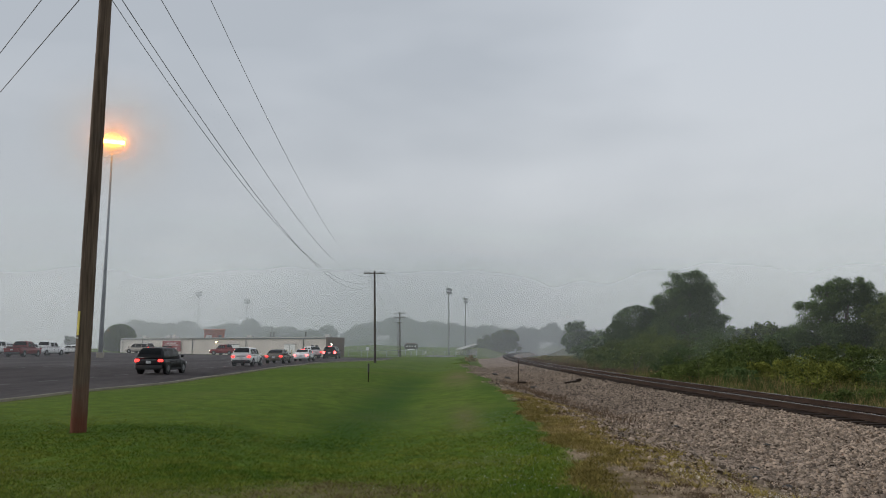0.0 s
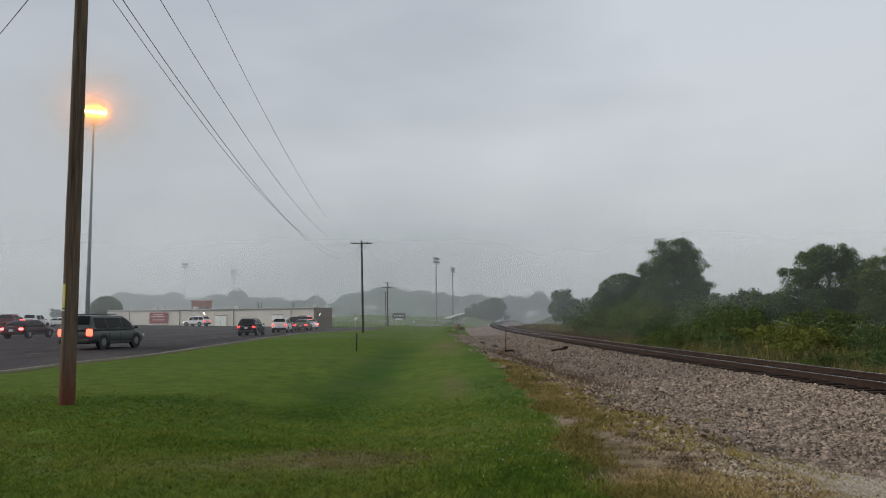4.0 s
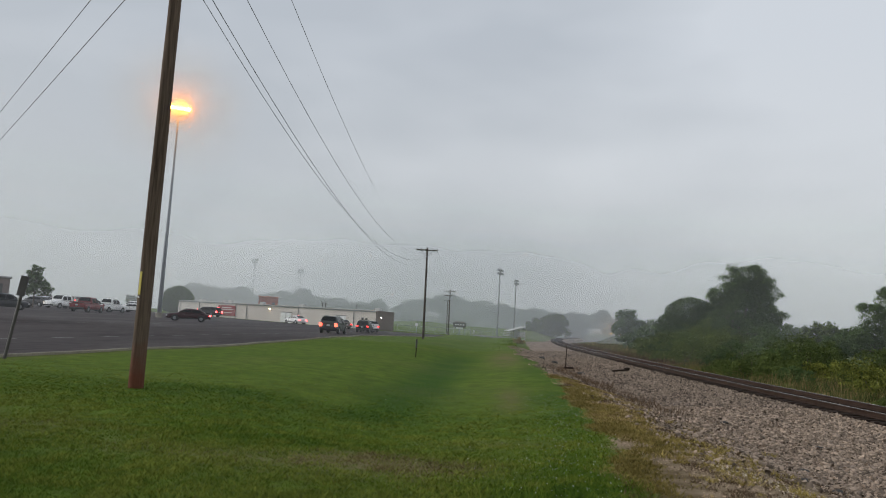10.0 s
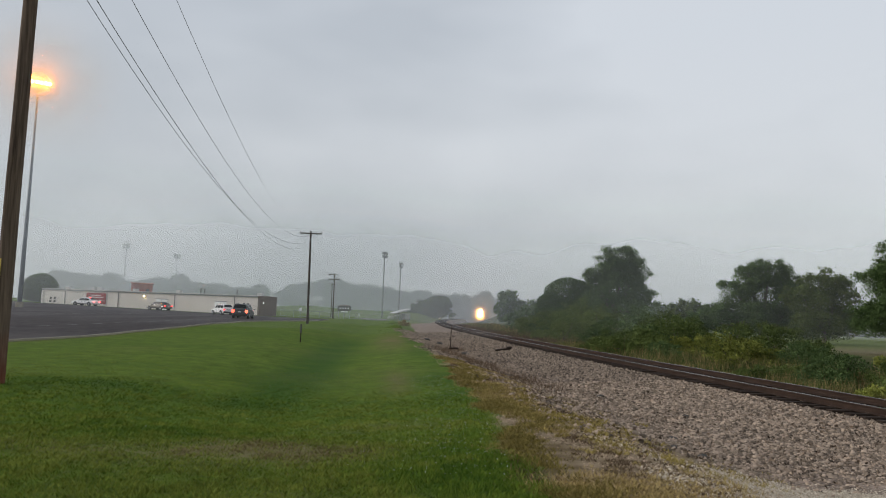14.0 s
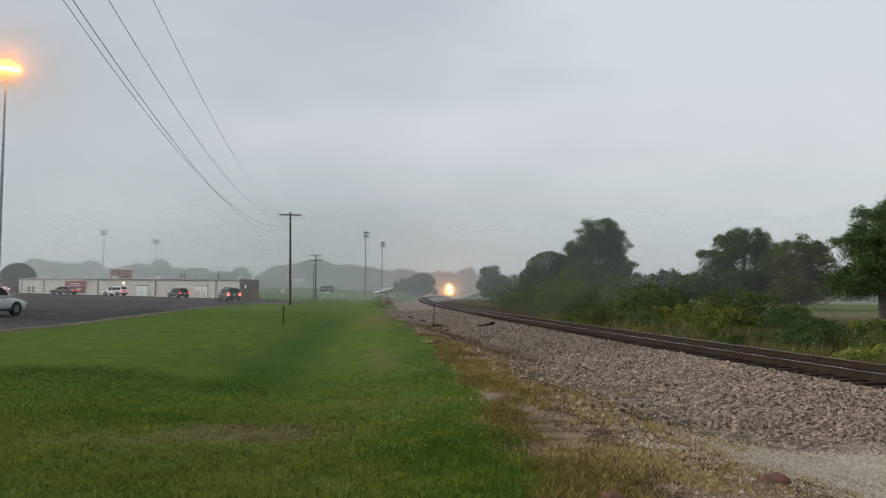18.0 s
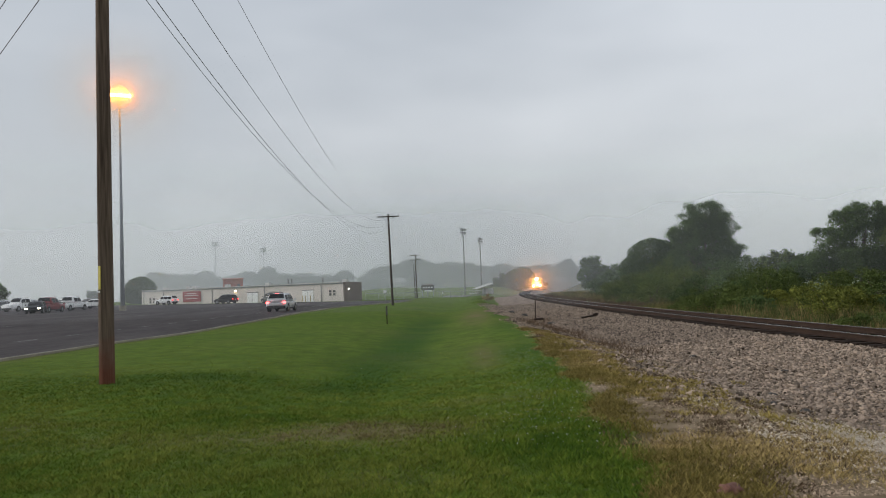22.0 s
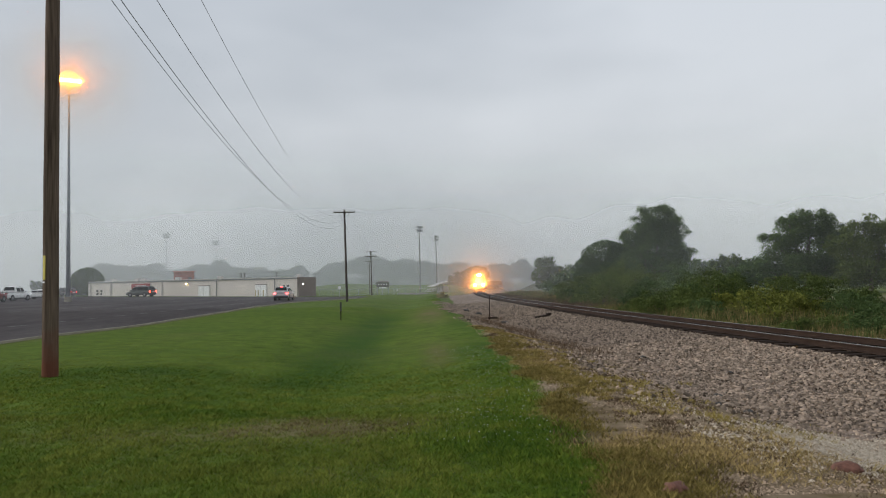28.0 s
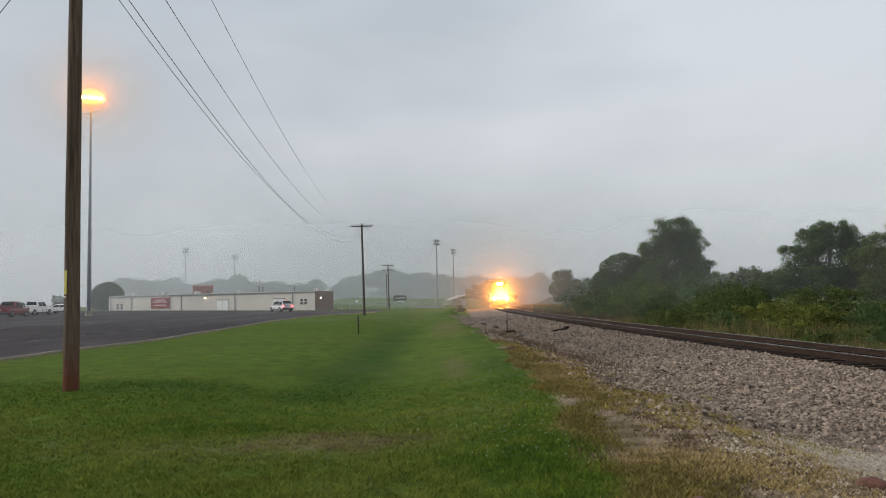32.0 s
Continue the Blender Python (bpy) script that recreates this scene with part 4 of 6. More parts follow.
tree("clipped_tree", x, y, [((0, 0, 2.9), (3.3, 3.1, 2.9)), ((0, 0, 1.6), (3.6, 3.2, 1.8))], 20000, 0.13, M["leaf"], "dark rounded tree beside the low building", 0.3, rough=0.05, stray=0)


# far woods: one mass of foliage per stretch
def far_woods(name, runs, label):
    pts = []
    for az0, az1, dist, h0, h1 in runs:
        width = dist * radians(az1 - az0)
        n = max(2, int(width / 5))
        for k in range(n):
            a = az0 + (az1 - az0) * (k + 0.5 + rng.uniform(-0.3, 0.3)) / n
            d = dist + rng.uniform(-12, 12)
            cx, cy = at_angle(a, d)
            h = max(5.0, (h0 + (h1 - h0) * k / n) * rng.uniform(0.82, 1.12) - 0.9 * float(field_rise(cx, cy)))
            w = rng.uniform(4.5, 7)
            pts.append(crown_points([((cx, cy, h * 0.68), (w, w * 0.8, h * 0.34)), ((cx + rng.uniform(-3, 3), cy, h * 0.35), (w * 1.2, w, h * 0.42)), ((cx, cy + 4, h * 0.4), (w, w * 0.5, h * 0.4))], 2800, 0.2, 0) + np.array([0, 0, float(ground_z(cx, cy))]))
    ob = leaf_mesh(name, np.concatenate(pts), 0.66, M["leaffar"])
    return tagged(ob, label, "woods", kind="stuff")


far_woods("far_woods", [(-8.2, -5.8, 356, 9, 15), (-5.8, -1.0, 370, 16.5, 16), (-1.0, 2.5, 380, 15, 12), (2.5, 5.8, 400, 13, 12), (5.8, 7.4, 560, 18, 15)], "hazy grey green woods beyond the field")
far_woods("far_woods", [(-23.0, -19.0, 358, 11, 12), (-19.0, -16.6, 362, 9.0, 9.5), (-16.6, -14.2, 354, 13, 13.5), (-14.2, -9.5, 392, 11, 11), (-10.4, -8.6, 354, 9.8, 9.8)], "hazy grey green trees behind the building")
far_woods("far_woods", [(7.2, 10.4, 660, 17, 16), (13.5, 40.0, 330, 9, 9)], "pale misty woods beyond the hedge")


# ---------------------------------------------------------------- fog
def fog_ring(radius, height, alpha):
    n = 72
    v, f = [], []
    for k in range(n):
        a = 2 * math.pi * k / n
        for z in (-3.0, height * 0.5, height):
            v.append((radius * math.sin(a), radius * math.cos(a), z))
    for k in range(n):
        a, b = k * 3, ((k + 1) % n) * 3
        f += [(a, b, b + 1, a + 1), (a + 1, b + 1, b + 2, a + 2)]
    ob = solid("fog_bank", v, f, fog_material("fog", alpha, height), smooth=True)
    return tagged(ob, "thin grey morning fog bank over the fields", "fog", "fog banks", "stuff")


for radius, height, alpha in ((62, 22, 0.05), (96, 28, 0.06), (150, 36, 0.15), (235, 50, 0.22), (330, 70, 0.48)):
    fog_ring(radius, height, alpha)


# ---------------------------------------------------------------- hedge beyond the track
def blades(name, base, height, width, mat, parent=None, lean=0.35):
    """Grass blades: one bent triangle each."""
    n = len(base)
    a = rng.uniform(0, 2 * np.pi, n)
    side = np.stack([np.cos(a), np.sin(a), np.zeros(n)], 1) * (width * rng.uniform(0.6, 1.4, n))[:, None]
    h = height * rng.uniform(0.55, 1.3, n)
    b = rng.uniform(0, 2 * np.pi, n)
    tip = base + np.stack([np.cos(b) * h * lean, np.sin(b) * h * lean, h], 1)
    v = np.stack([base - side, base + side, tip], 1).reshape(-1, 3)
    me = bpy.data.meshes.new(name)
    me.vertices.add(3 * n)
    me.vertices.foreach_set("co", v.astype(np.float32).ravel())
    me.loops.add(3 * n)
    me.loops.foreach_set("vertex_index", np.arange(3 * n, dtype=np.int32))
    me.polygons.add(n)
    me.polygons.foreach_set("loop_start", np.arange(0, 3 * n, 3, dtype=np.int32))
    me.update(calc_edges=True)
    me.materials.append(mat)
    ob = new(name, me)
    if parent:
        ob.parent = parent
    return ob


hedge_y = 12.0
while hedge_y < 185:
    tall = 0.95 + 0.16 * float(step(24, 32, hedge_y)) + 0.1 * float(step(32, 45, hedge_y)) + 0.75 * float(step(42, 60, hedge_y)) + 0.25 * float(step(70, 90, hedge_y))
    for off in (6.0, 8.7, 12.2):
        xx = float(track_x(hedge_y)) + off + rng.uniform(-0.7, 0.7)
        yy = hedge_y + rng.uniform(-1.5, 1.5)
        if xx / yy < 0.185 or (hedge_y < 32 and rng.random() < 0.16) or (hedge_y > 32 and rng.random() < 0.22) or xx / yy > 0.95:
            continue
        h = tall * rng.choice([0.5, 0.8, 1.0, 1.2, 1.5]) * rng.uniform(0.9, 1.1) * (1.05 if off > 8 else 0.85)
        r = 0.7 + 0.5 * h
        kind = "leafyellow" if (hedge_y < 48 and rng.random() < 0.28) else "leafshrub" if rng.random() < 0.75 else "leaf"
        label = {"leafyellow": "yellow green leafy shrub beside the track", "leafshrub": "green leafy shrub in the trackside hedge", "leaf": "dark green leafy shrub in the trackside hedge"}[kind]
        far = yy > 100
        tree("shrub", xx, yy, [((0, 0, h * 0.55), (r, r, h * 0.5)), ((rng.uniform(-1, 1), rng.uniform(-1, 1), h * 0.8), (r * 0.6, r * 0.6, h * 0.35)), ((rng.uniform(-1, 1), 0, h * 0.3), (r * 1.1, r, h * 0.35))], 1200 if far else 4200 if yy > 34 else 6500, (0.13 if far else 0.06 if yy > 34 else 0.042), M[kind], label, 0.06, category="shrub", group="trackside hedge")
    hedge_y += 2.5 if hedge_y < 45 else 3.4 if hedge_y < 90 else 5.5

# tall weeds between the far rail and the shrubs
n = 130000
yy = 12 + 150 * rng.random(n) ** 2.0
off = 3.4 + 7.5 * rng.random(n) ** 1.3
xx = track_x(yy) + off
keep = rng.random(n) < 0.35 + 0.65 * (np.sin(xx * 1.3 + 2 * np.sin(yy * 0.35)) > -0.2)
xx, yy, off = xx[keep], yy[keep], off[keep]
grow = (0.18 + 0.50 * step(3.4, 6.0, off)) * (0.75 + 0.5 * np.sin(xx * 2.1 + yy * 0.8) * np.sin(yy * 0.55))
base = np.stack([xx, yy, ground_z(xx, yy) - 0.08], 1)
half = rng.random(len(xx)) < 0.5
tagged(blades("tall_weeds", base[half], grow[half] * 1.1, 0.005 + yy[half] * 0.0003, M["weed"]), "dry straw coloured weeds beside the track", "weeds", kind="stuff")
tagged(blades("tall_weeds", base[~half], grow[~half], 0.006 + yy[~half] * 0.0004, M["leafshrub"]), "green tall weeds beside the track", "weeds", kind="stuff")

# ---------------------------------------------------------------- lawn cover
n = 560000
dist = 5.0 * (31.0 / 5.0) ** rng.random(n)
wide = rng.uniform(-0.72, 0.62, n)
xx, yy = dist * wide, dist
keep = (rng.random(n) > bare_share(xx, yy) * 1.15) & (xx < lawn_edge(yy) + 1.0) & (xx > KERB_X + 0.4) & (rng.random(n) > step(10, 30, yy))
xx, yy = xx[keep], yy[keep]
z = ground_z(xx, yy) - 0.01
fine = wave(xx, yy, 3.0, 2.2, 8)
clump = wave(xx, yy, 7.0, 5.0, 9)
straw, lush_shade = straw_share(xx, yy), lush_shade_share(xx, yy)
dry = straw + 0.25 * rng.normal(size=len(xx)) + 0.3 * fine > 0.78 + 0.5 * step(14, 24, yy)
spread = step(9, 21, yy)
lean_h = (1 - 0.55 * spread) * (0.034 + 0.020 * lush_shade + 0.014 * fine + 0.014 * clump).clip(0.016, 0.09)
w = 0.0026 + 0.0006 * yy
soft = 1 - 0.6 * step(12, 24, yy)
# spread also lifts the tone, so blades farther off are coloured paler
tone = (0.55 * fine + 0.35 * clump) * soft + 0.45 * straw - 0.75 * lush_shade + 0.22 + 0.35 * spread + rng.normal(size=len(xx)) * 0.22 * soft
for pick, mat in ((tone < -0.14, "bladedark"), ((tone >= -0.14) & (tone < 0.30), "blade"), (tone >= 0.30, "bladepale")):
    pick = pick & ~dry
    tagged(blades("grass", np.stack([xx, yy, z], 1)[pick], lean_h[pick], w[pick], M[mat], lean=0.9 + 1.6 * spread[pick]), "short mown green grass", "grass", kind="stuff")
tagged(blades("grass", np.stack([xx, yy, z], 1)[dry], lean_h[dry] * 0.7, w[dry], M["lawnstraw"], lean=1.0), "faded straw coloured mown grass", "grass", kind="stuff")

# clover heads near the edge of the lawn
n = 800
yy = rng.uniform(7.5, 20, n)
xx = lawn_edge(yy) - 0.75 + rng.normal(size=n) * 0.42
xx[:40] = rng.normal(-3.2, 2.6, 40)
ok = xx < lawn_edge(yy) - 0.1
leafs = np.stack([xx, yy, ground_z(xx, yy) + 0.05], 1)[ok]
tagged(leaf_mesh("clover_flowers", leafs, 0.009, M["clover"]), "tiny white clover flowers in the grass", "flowers", kind="stuff")

# dry tufts where the lawn meets the gravel: small clumps of blades, brown and yellow green
def tufts(name, count, spread, reach, tall, mat, label, seed, gate=0.10, y1=30.0):
    yy = 5.2 * (y1 / 5.2) ** rng.random(count)
    xx = lawn_edge(yy) + np.abs(rng.normal(size=count)) * reach - 0.12
    thick = wave(xx, yy, 0.9, 0.55, seed)
    ok = (thick + 0.12 * rng.normal(size=count) > gate) & (xx - track_x(yy) < -5.9 + 0.6 * thick - 1.6 * step(22, 33, yy))
    xx, yy = xx[ok], yy[ok]
    m = 26
    k = len(xx)
    w = np.repeat(rng.uniform(0.5, 1.5, k), m) * spread * (1 + np.repeat(yy, m) * 0.02)
    xb = np.repeat(xx, m) + rng.normal(size=k * m) * w
    yb = np.repeat(yy, m) + rng.normal(size=k * m) * w
    h = np.repeat(rng.uniform(0.5, 1.3, k), m) * tall
    return tagged(blades(name, np.stack([xb, yb, ground_z(xb, yb) - 0.01], 1), h, 0.0030 + 0.0006 * yb, mat, lean=1.0), label, "dry grass", kind="stuff")


tufts("dry_tufts", 4600, 0.07, 1.15, 0.040, M["drygrass"], "dry brown grass tufts on gravel", 9, 0.06)
tufts("dry_tufts", 3800, 0.06, 0.45, 0.050, M["tuft"], "yellow green grass tufts at the lawn edge", 4, -0.1)
tufts("dry_tufts", 900, 0.05, 1.6, 0.060, M["tuft"], "scattered yellow green tufts on bare dirt", 11, 0.22, 18.0)
tufts("dry_tufts", 2200, 0.06, 1.5, 0.034, M["brownweed"], "dead brown grass tufts on dirt", 14, 0.0)

# ---------------------------------------------------------------- loose ballast
def blocks(name, place, size, mat):
    """Angular broken stones: skewed blocks with five flat sides."""
    n = len(place)
    cube = np.array([(-1, -1, -0.7), (1, -1, -0.7), (1, 1, -0.7), (-1, 1, -0.7), (-0.62, -0.62, 0.7), (0.62, -0.62, 0.7), (0.62, 0.62, 0.7), (-0.62, 0.62, 0.7)], float) * np.array([0.8, 0.62, 0.55])
    v = cube[None] + rng.normal(size=(n, 8, 3)) * 0.17
    q = rng.normal(size=(n, 4)) * np.array([1.0, 0.3, 0.3, 1.2])
    q /= np.linalg.norm(q, axis=1, keepdims=True)
    a, b = q[:, None, :1], q[:, None, 1:]
    b = np.broadcast_to(b, v.shape)
    v = v + 2 * np.cross(b, np.cross(b, v) + a * v)
    v = v * (size * rng.uniform(0.6, 1.45, n) * 0.62)[:, None, None] + place[:, None]
    quad = np.array([(4, 5, 6, 7), (0, 1, 5, 4), (1, 2, 6, 5), (2, 3, 7, 6), (3, 0, 4, 7)])
    f = (np.arange(n)[:, None, None] * 8 + quad[None]).reshape(-1)
    me = bpy.data.meshes.new(name)
    me.vertices.add(8 * n)
    me.vertices.foreach_set("co", v.astype(np.float32).ravel())
    me.loops.add(20 * n)
    me.loops.foreach_set("vertex_index", f.astype(np.int32))
    me.polygons.add(5 * n)
    me.polygons.foreach_set("loop_start", np.arange(0, 20 * n, 4, dtype=np.int32))
    me.update(calc_edges=True)
    me.materials.append(mat)
    return new(name, me)


def stones(name, place, size, mat):
    """Angular stones bedded in the ground: jittered four-sided lumps."""
    n = len(place)
    octa = np.array([(1, 0, -0.3), (0, 1, -0.3), (-1, 0, -0.3), (0, -1, -0.3), (0, 0, 0.8)], float)
    v = octa[None] + rng.normal(size=(n, 5, 3)) * 0.28
    a = rng.uniform(0, 2 * np.pi, n)
    c, s = np.cos(a), np.sin(a)
    x = v[..., 0] * c[:, None] - v[..., 1] * s[:, None]
    y = v[..., 0] * s[:, None] + v[..., 1] * c[:, None]
    v = np.stack([x, y, v[..., 2] * 0.8], -1) * (size * rng.uniform(0.55, 1.5, n) * 0.6)[:, None, None] + place[:, None]
    tri = np.array([(0, 1, 4), (1, 2, 4), (2, 3, 4), (3, 0, 4)])
    f = (np.arange(n)[:, None, None] * 5 + tri[None]).reshape(-1)
    me = bpy.data.meshes.new(name)
    me.vertices.add(5 * n)
    me.vertices.foreach_set("co", v.astype(np.float32).ravel())
    me.loops.add(12 * n)
    me.loops.foreach_set("vertex_index", f.astype(np.int32))
    me.polygons.add(4 * n)
    me.polygons.foreach_set("loop_start", np.arange(0, 12 * n, 3, dtype=np.int32))
    me.update(calc_edges=True)
    me.materials.append(mat)
    return new(name, me)


n = 150000
yy = 8.3 * (80 / 8.3) ** (rng.random(n) ** 0.95)
off = -8.8 + 7.6 * rng.random(n) ** 0.85
off[: n // 14] = rng.uniform(-0.7, 0.7, n // 14)
off[n // 14: n // 9] = rng.uniform(0.8, 3.0, n // 9 - n // 14)
toe = -6.1 + 0.30 * np.sin(yy * 0.8) + 0.3 * np.sin(yy * 0.31 + 1) - 2.0 * step(22, 33, yy) + 0.30 * rng.normal(size=n) + 5.2 * (1 - step(8.6, 10.2, yy + 0.3 * rng.normal(size=n)))
ok = (off > toe) | ((rng.random(n) < 0.10) & (yy > 10) & (yy < 24))
yy, off = yy[ok], off[ok]
xx = track_x(yy) + off
z = np.maximum(np.interp(off, PROFILE_X, PROFILE_Z), np.where(off < -5.8, ground_z(xx, yy), -9)) + rng.uniform(-0.01, 0.025, len(yy))
place, size = np.stack([xx, yy, z], 1), (0.044 + 0.0006 * yy) * rng.choice([0.6, 1.0, 1.4], len(yy), p=[0.35, 0.45, 0.2])
for pick, make in ((yy < 24, blocks), (yy >= 24, stones)):
    tagged(make("ballast_stones", place[pick], size[pick], M["stone"]), "loose pink and grey crushed ballast stones", "ballast stones", kind="stuff")


# pale fine gravel spread where the ballast ends
def apron_z(x, y):
    x, y = np.asarray(x, float), np.asarray(y, float)
    off = x - track_x(y)
    top = np.maximum(ground_z(x, y), np.interp(off, PROFILE_X, PROFILE_Z, left=-2, right=-2))
    wob = np.array([noise.noise((a * 0.8, b * 0.8, 4.0)) + 0.6 * noise.noise((a * 2.6, b * 2.6, 1.0)) for a, b in zip(x.ravel(), y.ravel())]).reshape(x.shape)
    d = np.hypot((x - 6.2) / 3.0, (y - 7.6) / 2.3) + 0.22 * wob
    return top + 0.03 * np.clip(1 - d, -3, 1.0)


GRAVEL = material("fine_gravel", (0.23, 0.19, 0.14), 0.95, vary=0.5, scale=2, fine=30, bump=0.6, tint=(0.39, 0.33, 0.255), rnd=0.75, spec=0.1)
apron = strip("gravel_apron", np.linspace(2.4, 11, 70), np.linspace(1.0, 10.8, 80), apron_z, GRAVEL)
tagged(apron, "pale fine crushed gravel beside the ballast", "gravel", kind="structure")
n = 60000
yy = 5.8 + 5.4 * rng.random(n)
xx = 2.9 + 6.3 * rng.random(n)
speck = np.array([noise.noise((a * 1.1, b * 0.8, 3.0)) for a, b in zip(xx, yy)])
d = np.hypot((xx - 6.2) / 3.0, (yy - 7.6) / 2.3)
ok = (d + 0.12 * rng.normal(size=n) - 0.25 * speck < 1.0) | (speck + 0.15 * rng.normal(size=n) > 0.38)
xx, yy = xx[ok], yy[ok]
tagged(stones("fine_gravel", np.stack([xx, yy, np.maximum(ground_z(xx, yy), apron_z(xx, yy)) + 0.002], 1), np.full(len(xx), 0.019) * rng.choice([0.7, 1.0, 1.7], len(xx), p=[0.5, 0.4, 0.1]), GRAVEL), "fine pale gravel beside the track", "gravel", kind="stuff")

# brown grit and small stones strewn over the bare dirt
n = 120000
yy = 5.6 + 26 * rng.random(n) ** 2.0
xx = 1.9 + 4.9 * rng.random(n)
speck = np.array([noise.noise((a * 1.3, b * 0.7, 8.0)) for a, b in zip(xx, yy)])
ok = (xx - track_x(yy) < -5.8) & (speck + 0.3 * rng.normal(size=n) > -0.05) & (xx > 1.9 + 0.4 * np.sin(yy * 0.9))
xx, yy = xx[ok], yy[ok]
GRIT = material("brown_grit", (0.10, 0.068, 0.040), 0.95, vary=0.5, scale=2, fine=30, tint=(0.36, 0.27, 0.19), rnd=0.85, spec=0.08)
tagged(stones("dirt_grit", np.stack([xx, yy, np.maximum(ground_z(xx, yy), apron_z(xx, yy)) + 0.001], 1), (0.012 + 0.0004 * yy) * rng.choice([0.6, 1.0, 1.9], len(xx), p=[0.5, 0.4, 0.1]), GRIT), "brown grit and small stones on bare dirt", "grit", kind="stuff")


def boulder(x, y, s, mat, label):
    bm = bmesh.new()
    bmesh.ops.create_icosphere(bm, subdivisions=3, radius=1)
    for v in bm.verts:
        k = 1 + 0.38 * noise.noise(v.co * 1.6 + Vector((x, y, 0))) + 0.14 * noise.noise(v.co * 4)
        v.co = Vector((v.co.x * s[0], v.co.y * s[1], v.co.z * s[2])) * k
    ob = part("rock", bm, mat, smooth=True)
    ob.location = (x, y, max(float(ground_z(x, y)), float(np.interp(x - track_x(y), PROFILE_X, PROFILE_Z, left=-9, right=-9))) + s[2] * 0.25)
    return tagged(ob, label, "rock", "rocks on the gravel")


redrock = material("red_rock", (0.145, 0.064, 0.044), 0.9, vary=0.4, scale=6, fine=40, bump=0.5)
boulder(3.63, 6.35, (0.125, 0.085, 0.065), redrock, "reddish brown rock on the gravel")
boulder(1.98, 5.76, (0.10, 0.09, 0.06), redrock, "dark reddish rock at the lawn edge")
greyrock = material("dark_rock", (0.06, 0.055, 0.05), 0.9, vary=0.4, scale=6, fine=40, bump=0.5)
for x, y, s in ((5.3, 13.4, 0.07), (4.6, 11.6, 0.05), (4.9, 11.2, 0.06), (6.6, 16.0, 0.07), (5.9, 20, 0.08), (4.4, 40, 0.16), (3.9, 52, 0.2), (3.3, 57, 0.18)):
    boulder(x, y, (s * 1.3, s, s * 0.7), greyrock, "dark grey stone lying on the ballast")


# ---------------------------------------------------------------- small things by the track and on the lawn
def marker_post():
    x, y = 3.72, 41.3
    z = float(ground_z(x, y)) - 0.02
    ob = empty("track_marker", pose(x, y, z))
    bm = bmesh.new()
    rod(bm, (0, 0, -0.2), (0.03, 0, 1.45), 0.026, 0.022, 8)
    part("post", bm, M["rust"], ob)
    bm = bmesh.new()
    box(bm, (0.18, 0, 0.20), (0.5, 0.22, 0.10), 0.02)
    part("foot_plate", bm, M["tie"], ob)
    return tagged(ob, "thin rusty marker post with foot plate on ballast", "marker post")


def debris():
    bm = bmesh.new()
    box(bm, (0, 0, 0.06), (1.0, 0.16, 0.09), 0.02)
    box(bm, (0.42, 0.0, 0.12), (0.28, 0.2, 0.12), 0.03)
    ob = part("scrap_timber", bm, M["tie"])
    ob.matrix_world = pose(6.85, 42.6, -0.31, 0, -6, 25)
    return tagged(ob, "dark broken timber lying on the ballast", "timber")


def lawn_stake():
    x, y = -4.2, 39.6
    ob = empty("lawn_stake", pose(x, y, float(ground_z(x, y))))
    bm = bmesh.new()
    rod(bm, (0, 0, -0.2), (0, 0, 0.95), 0.028, 0.025, 8)
    part("post", bm, M["tie"], ob)
    bm = bmesh.new()
    box(bm, (0, -0.03, 0.72), (0.10, 0.03, 0.46), 0.01)
    part("marker_board", bm, M["trimdark"], ob, "narrow dark marker board")
    return tagged(ob, "thin dark marker stake standing in lawn", "marker post")


def road_sign():
    x, y = -13.1, 19.6
    ob = empty("road_sign", pose(x, y, 0.0))
    bm = bmesh.new()
    rod(bm, (-0.12, 0, -0.3), (0.26, 0, 2.2), 0.045, 0.045, 8)
    part("post", bm, M["trimdark"], ob)
    bm = bmesh.new()
    box(bm, (0, 0, 0), (0.22, 0.05, 0.55), 0.01, pose(0.24, -0.05, 1.98, 0, 9, 0))
    part("sign_panel", bm, M["trimdark"], ob, "dark back of a sign panel")
    return tagged(ob, "dark sign post seen edge-on by the kerb", "road sign")


marker_post(), debris(), lawn_stake(), road_sign()


# ---------------------------------------------------------------- sports field
def stadium_light(az, dist, top, faces, turn=0.0):
    x, y = at_angle(az, dist)
    z = float(ground_z(x, y))
    ob = empty("stadium_light", pose(x, y, z, 0, 0, -az + turn))
    h = 1.6 + dist * math.tan(radians(top)) - z
    bm = bmesh.new()
    rod(bm, (0, 0, -0.5), (0, 0, h), 0.28, 0.15, 10)
    part("mast", bm, M["lampsteel"], ob, smooth=True)
    for k in range(2):
        bm = bmesh.new()
        box(bm, (0, 0, h - 0.3 - k * 1.1), (3.0, 0.2, 0.24))
        arm = part("lamp_bar", bm, M["lampsteel"], ob)
        for u in (-1.1, 0.0, 1.1):
            bm = bmesh.new()
            m = pose(u, -0.2 * faces, h - 0.1 - k * 1.1, 20 * faces, 0, 0)
            bmesh.ops.create_cone(bm, cap_ends=True, segments=10, radius1=0.46, radius2=0.28, depth=0.6, matrix=m @ pose(0, 0, 0, 90, 0, 0))
            part("floodlight", bm, M["lampsteel"], arm)
    return tagged(ob, "tall grey stadium floodlight mast in fog", "floodlight", "stadium floodlights")


stadium_light(-18.55, 342, 4.0, 1, -30), stadium_light(-15.15, 345, 3.5, 1, -30)
stadium_light(-0.15, 241, 4.45, 1, 58), stadium_light(1.1, 285, 3.7, 1, 64)


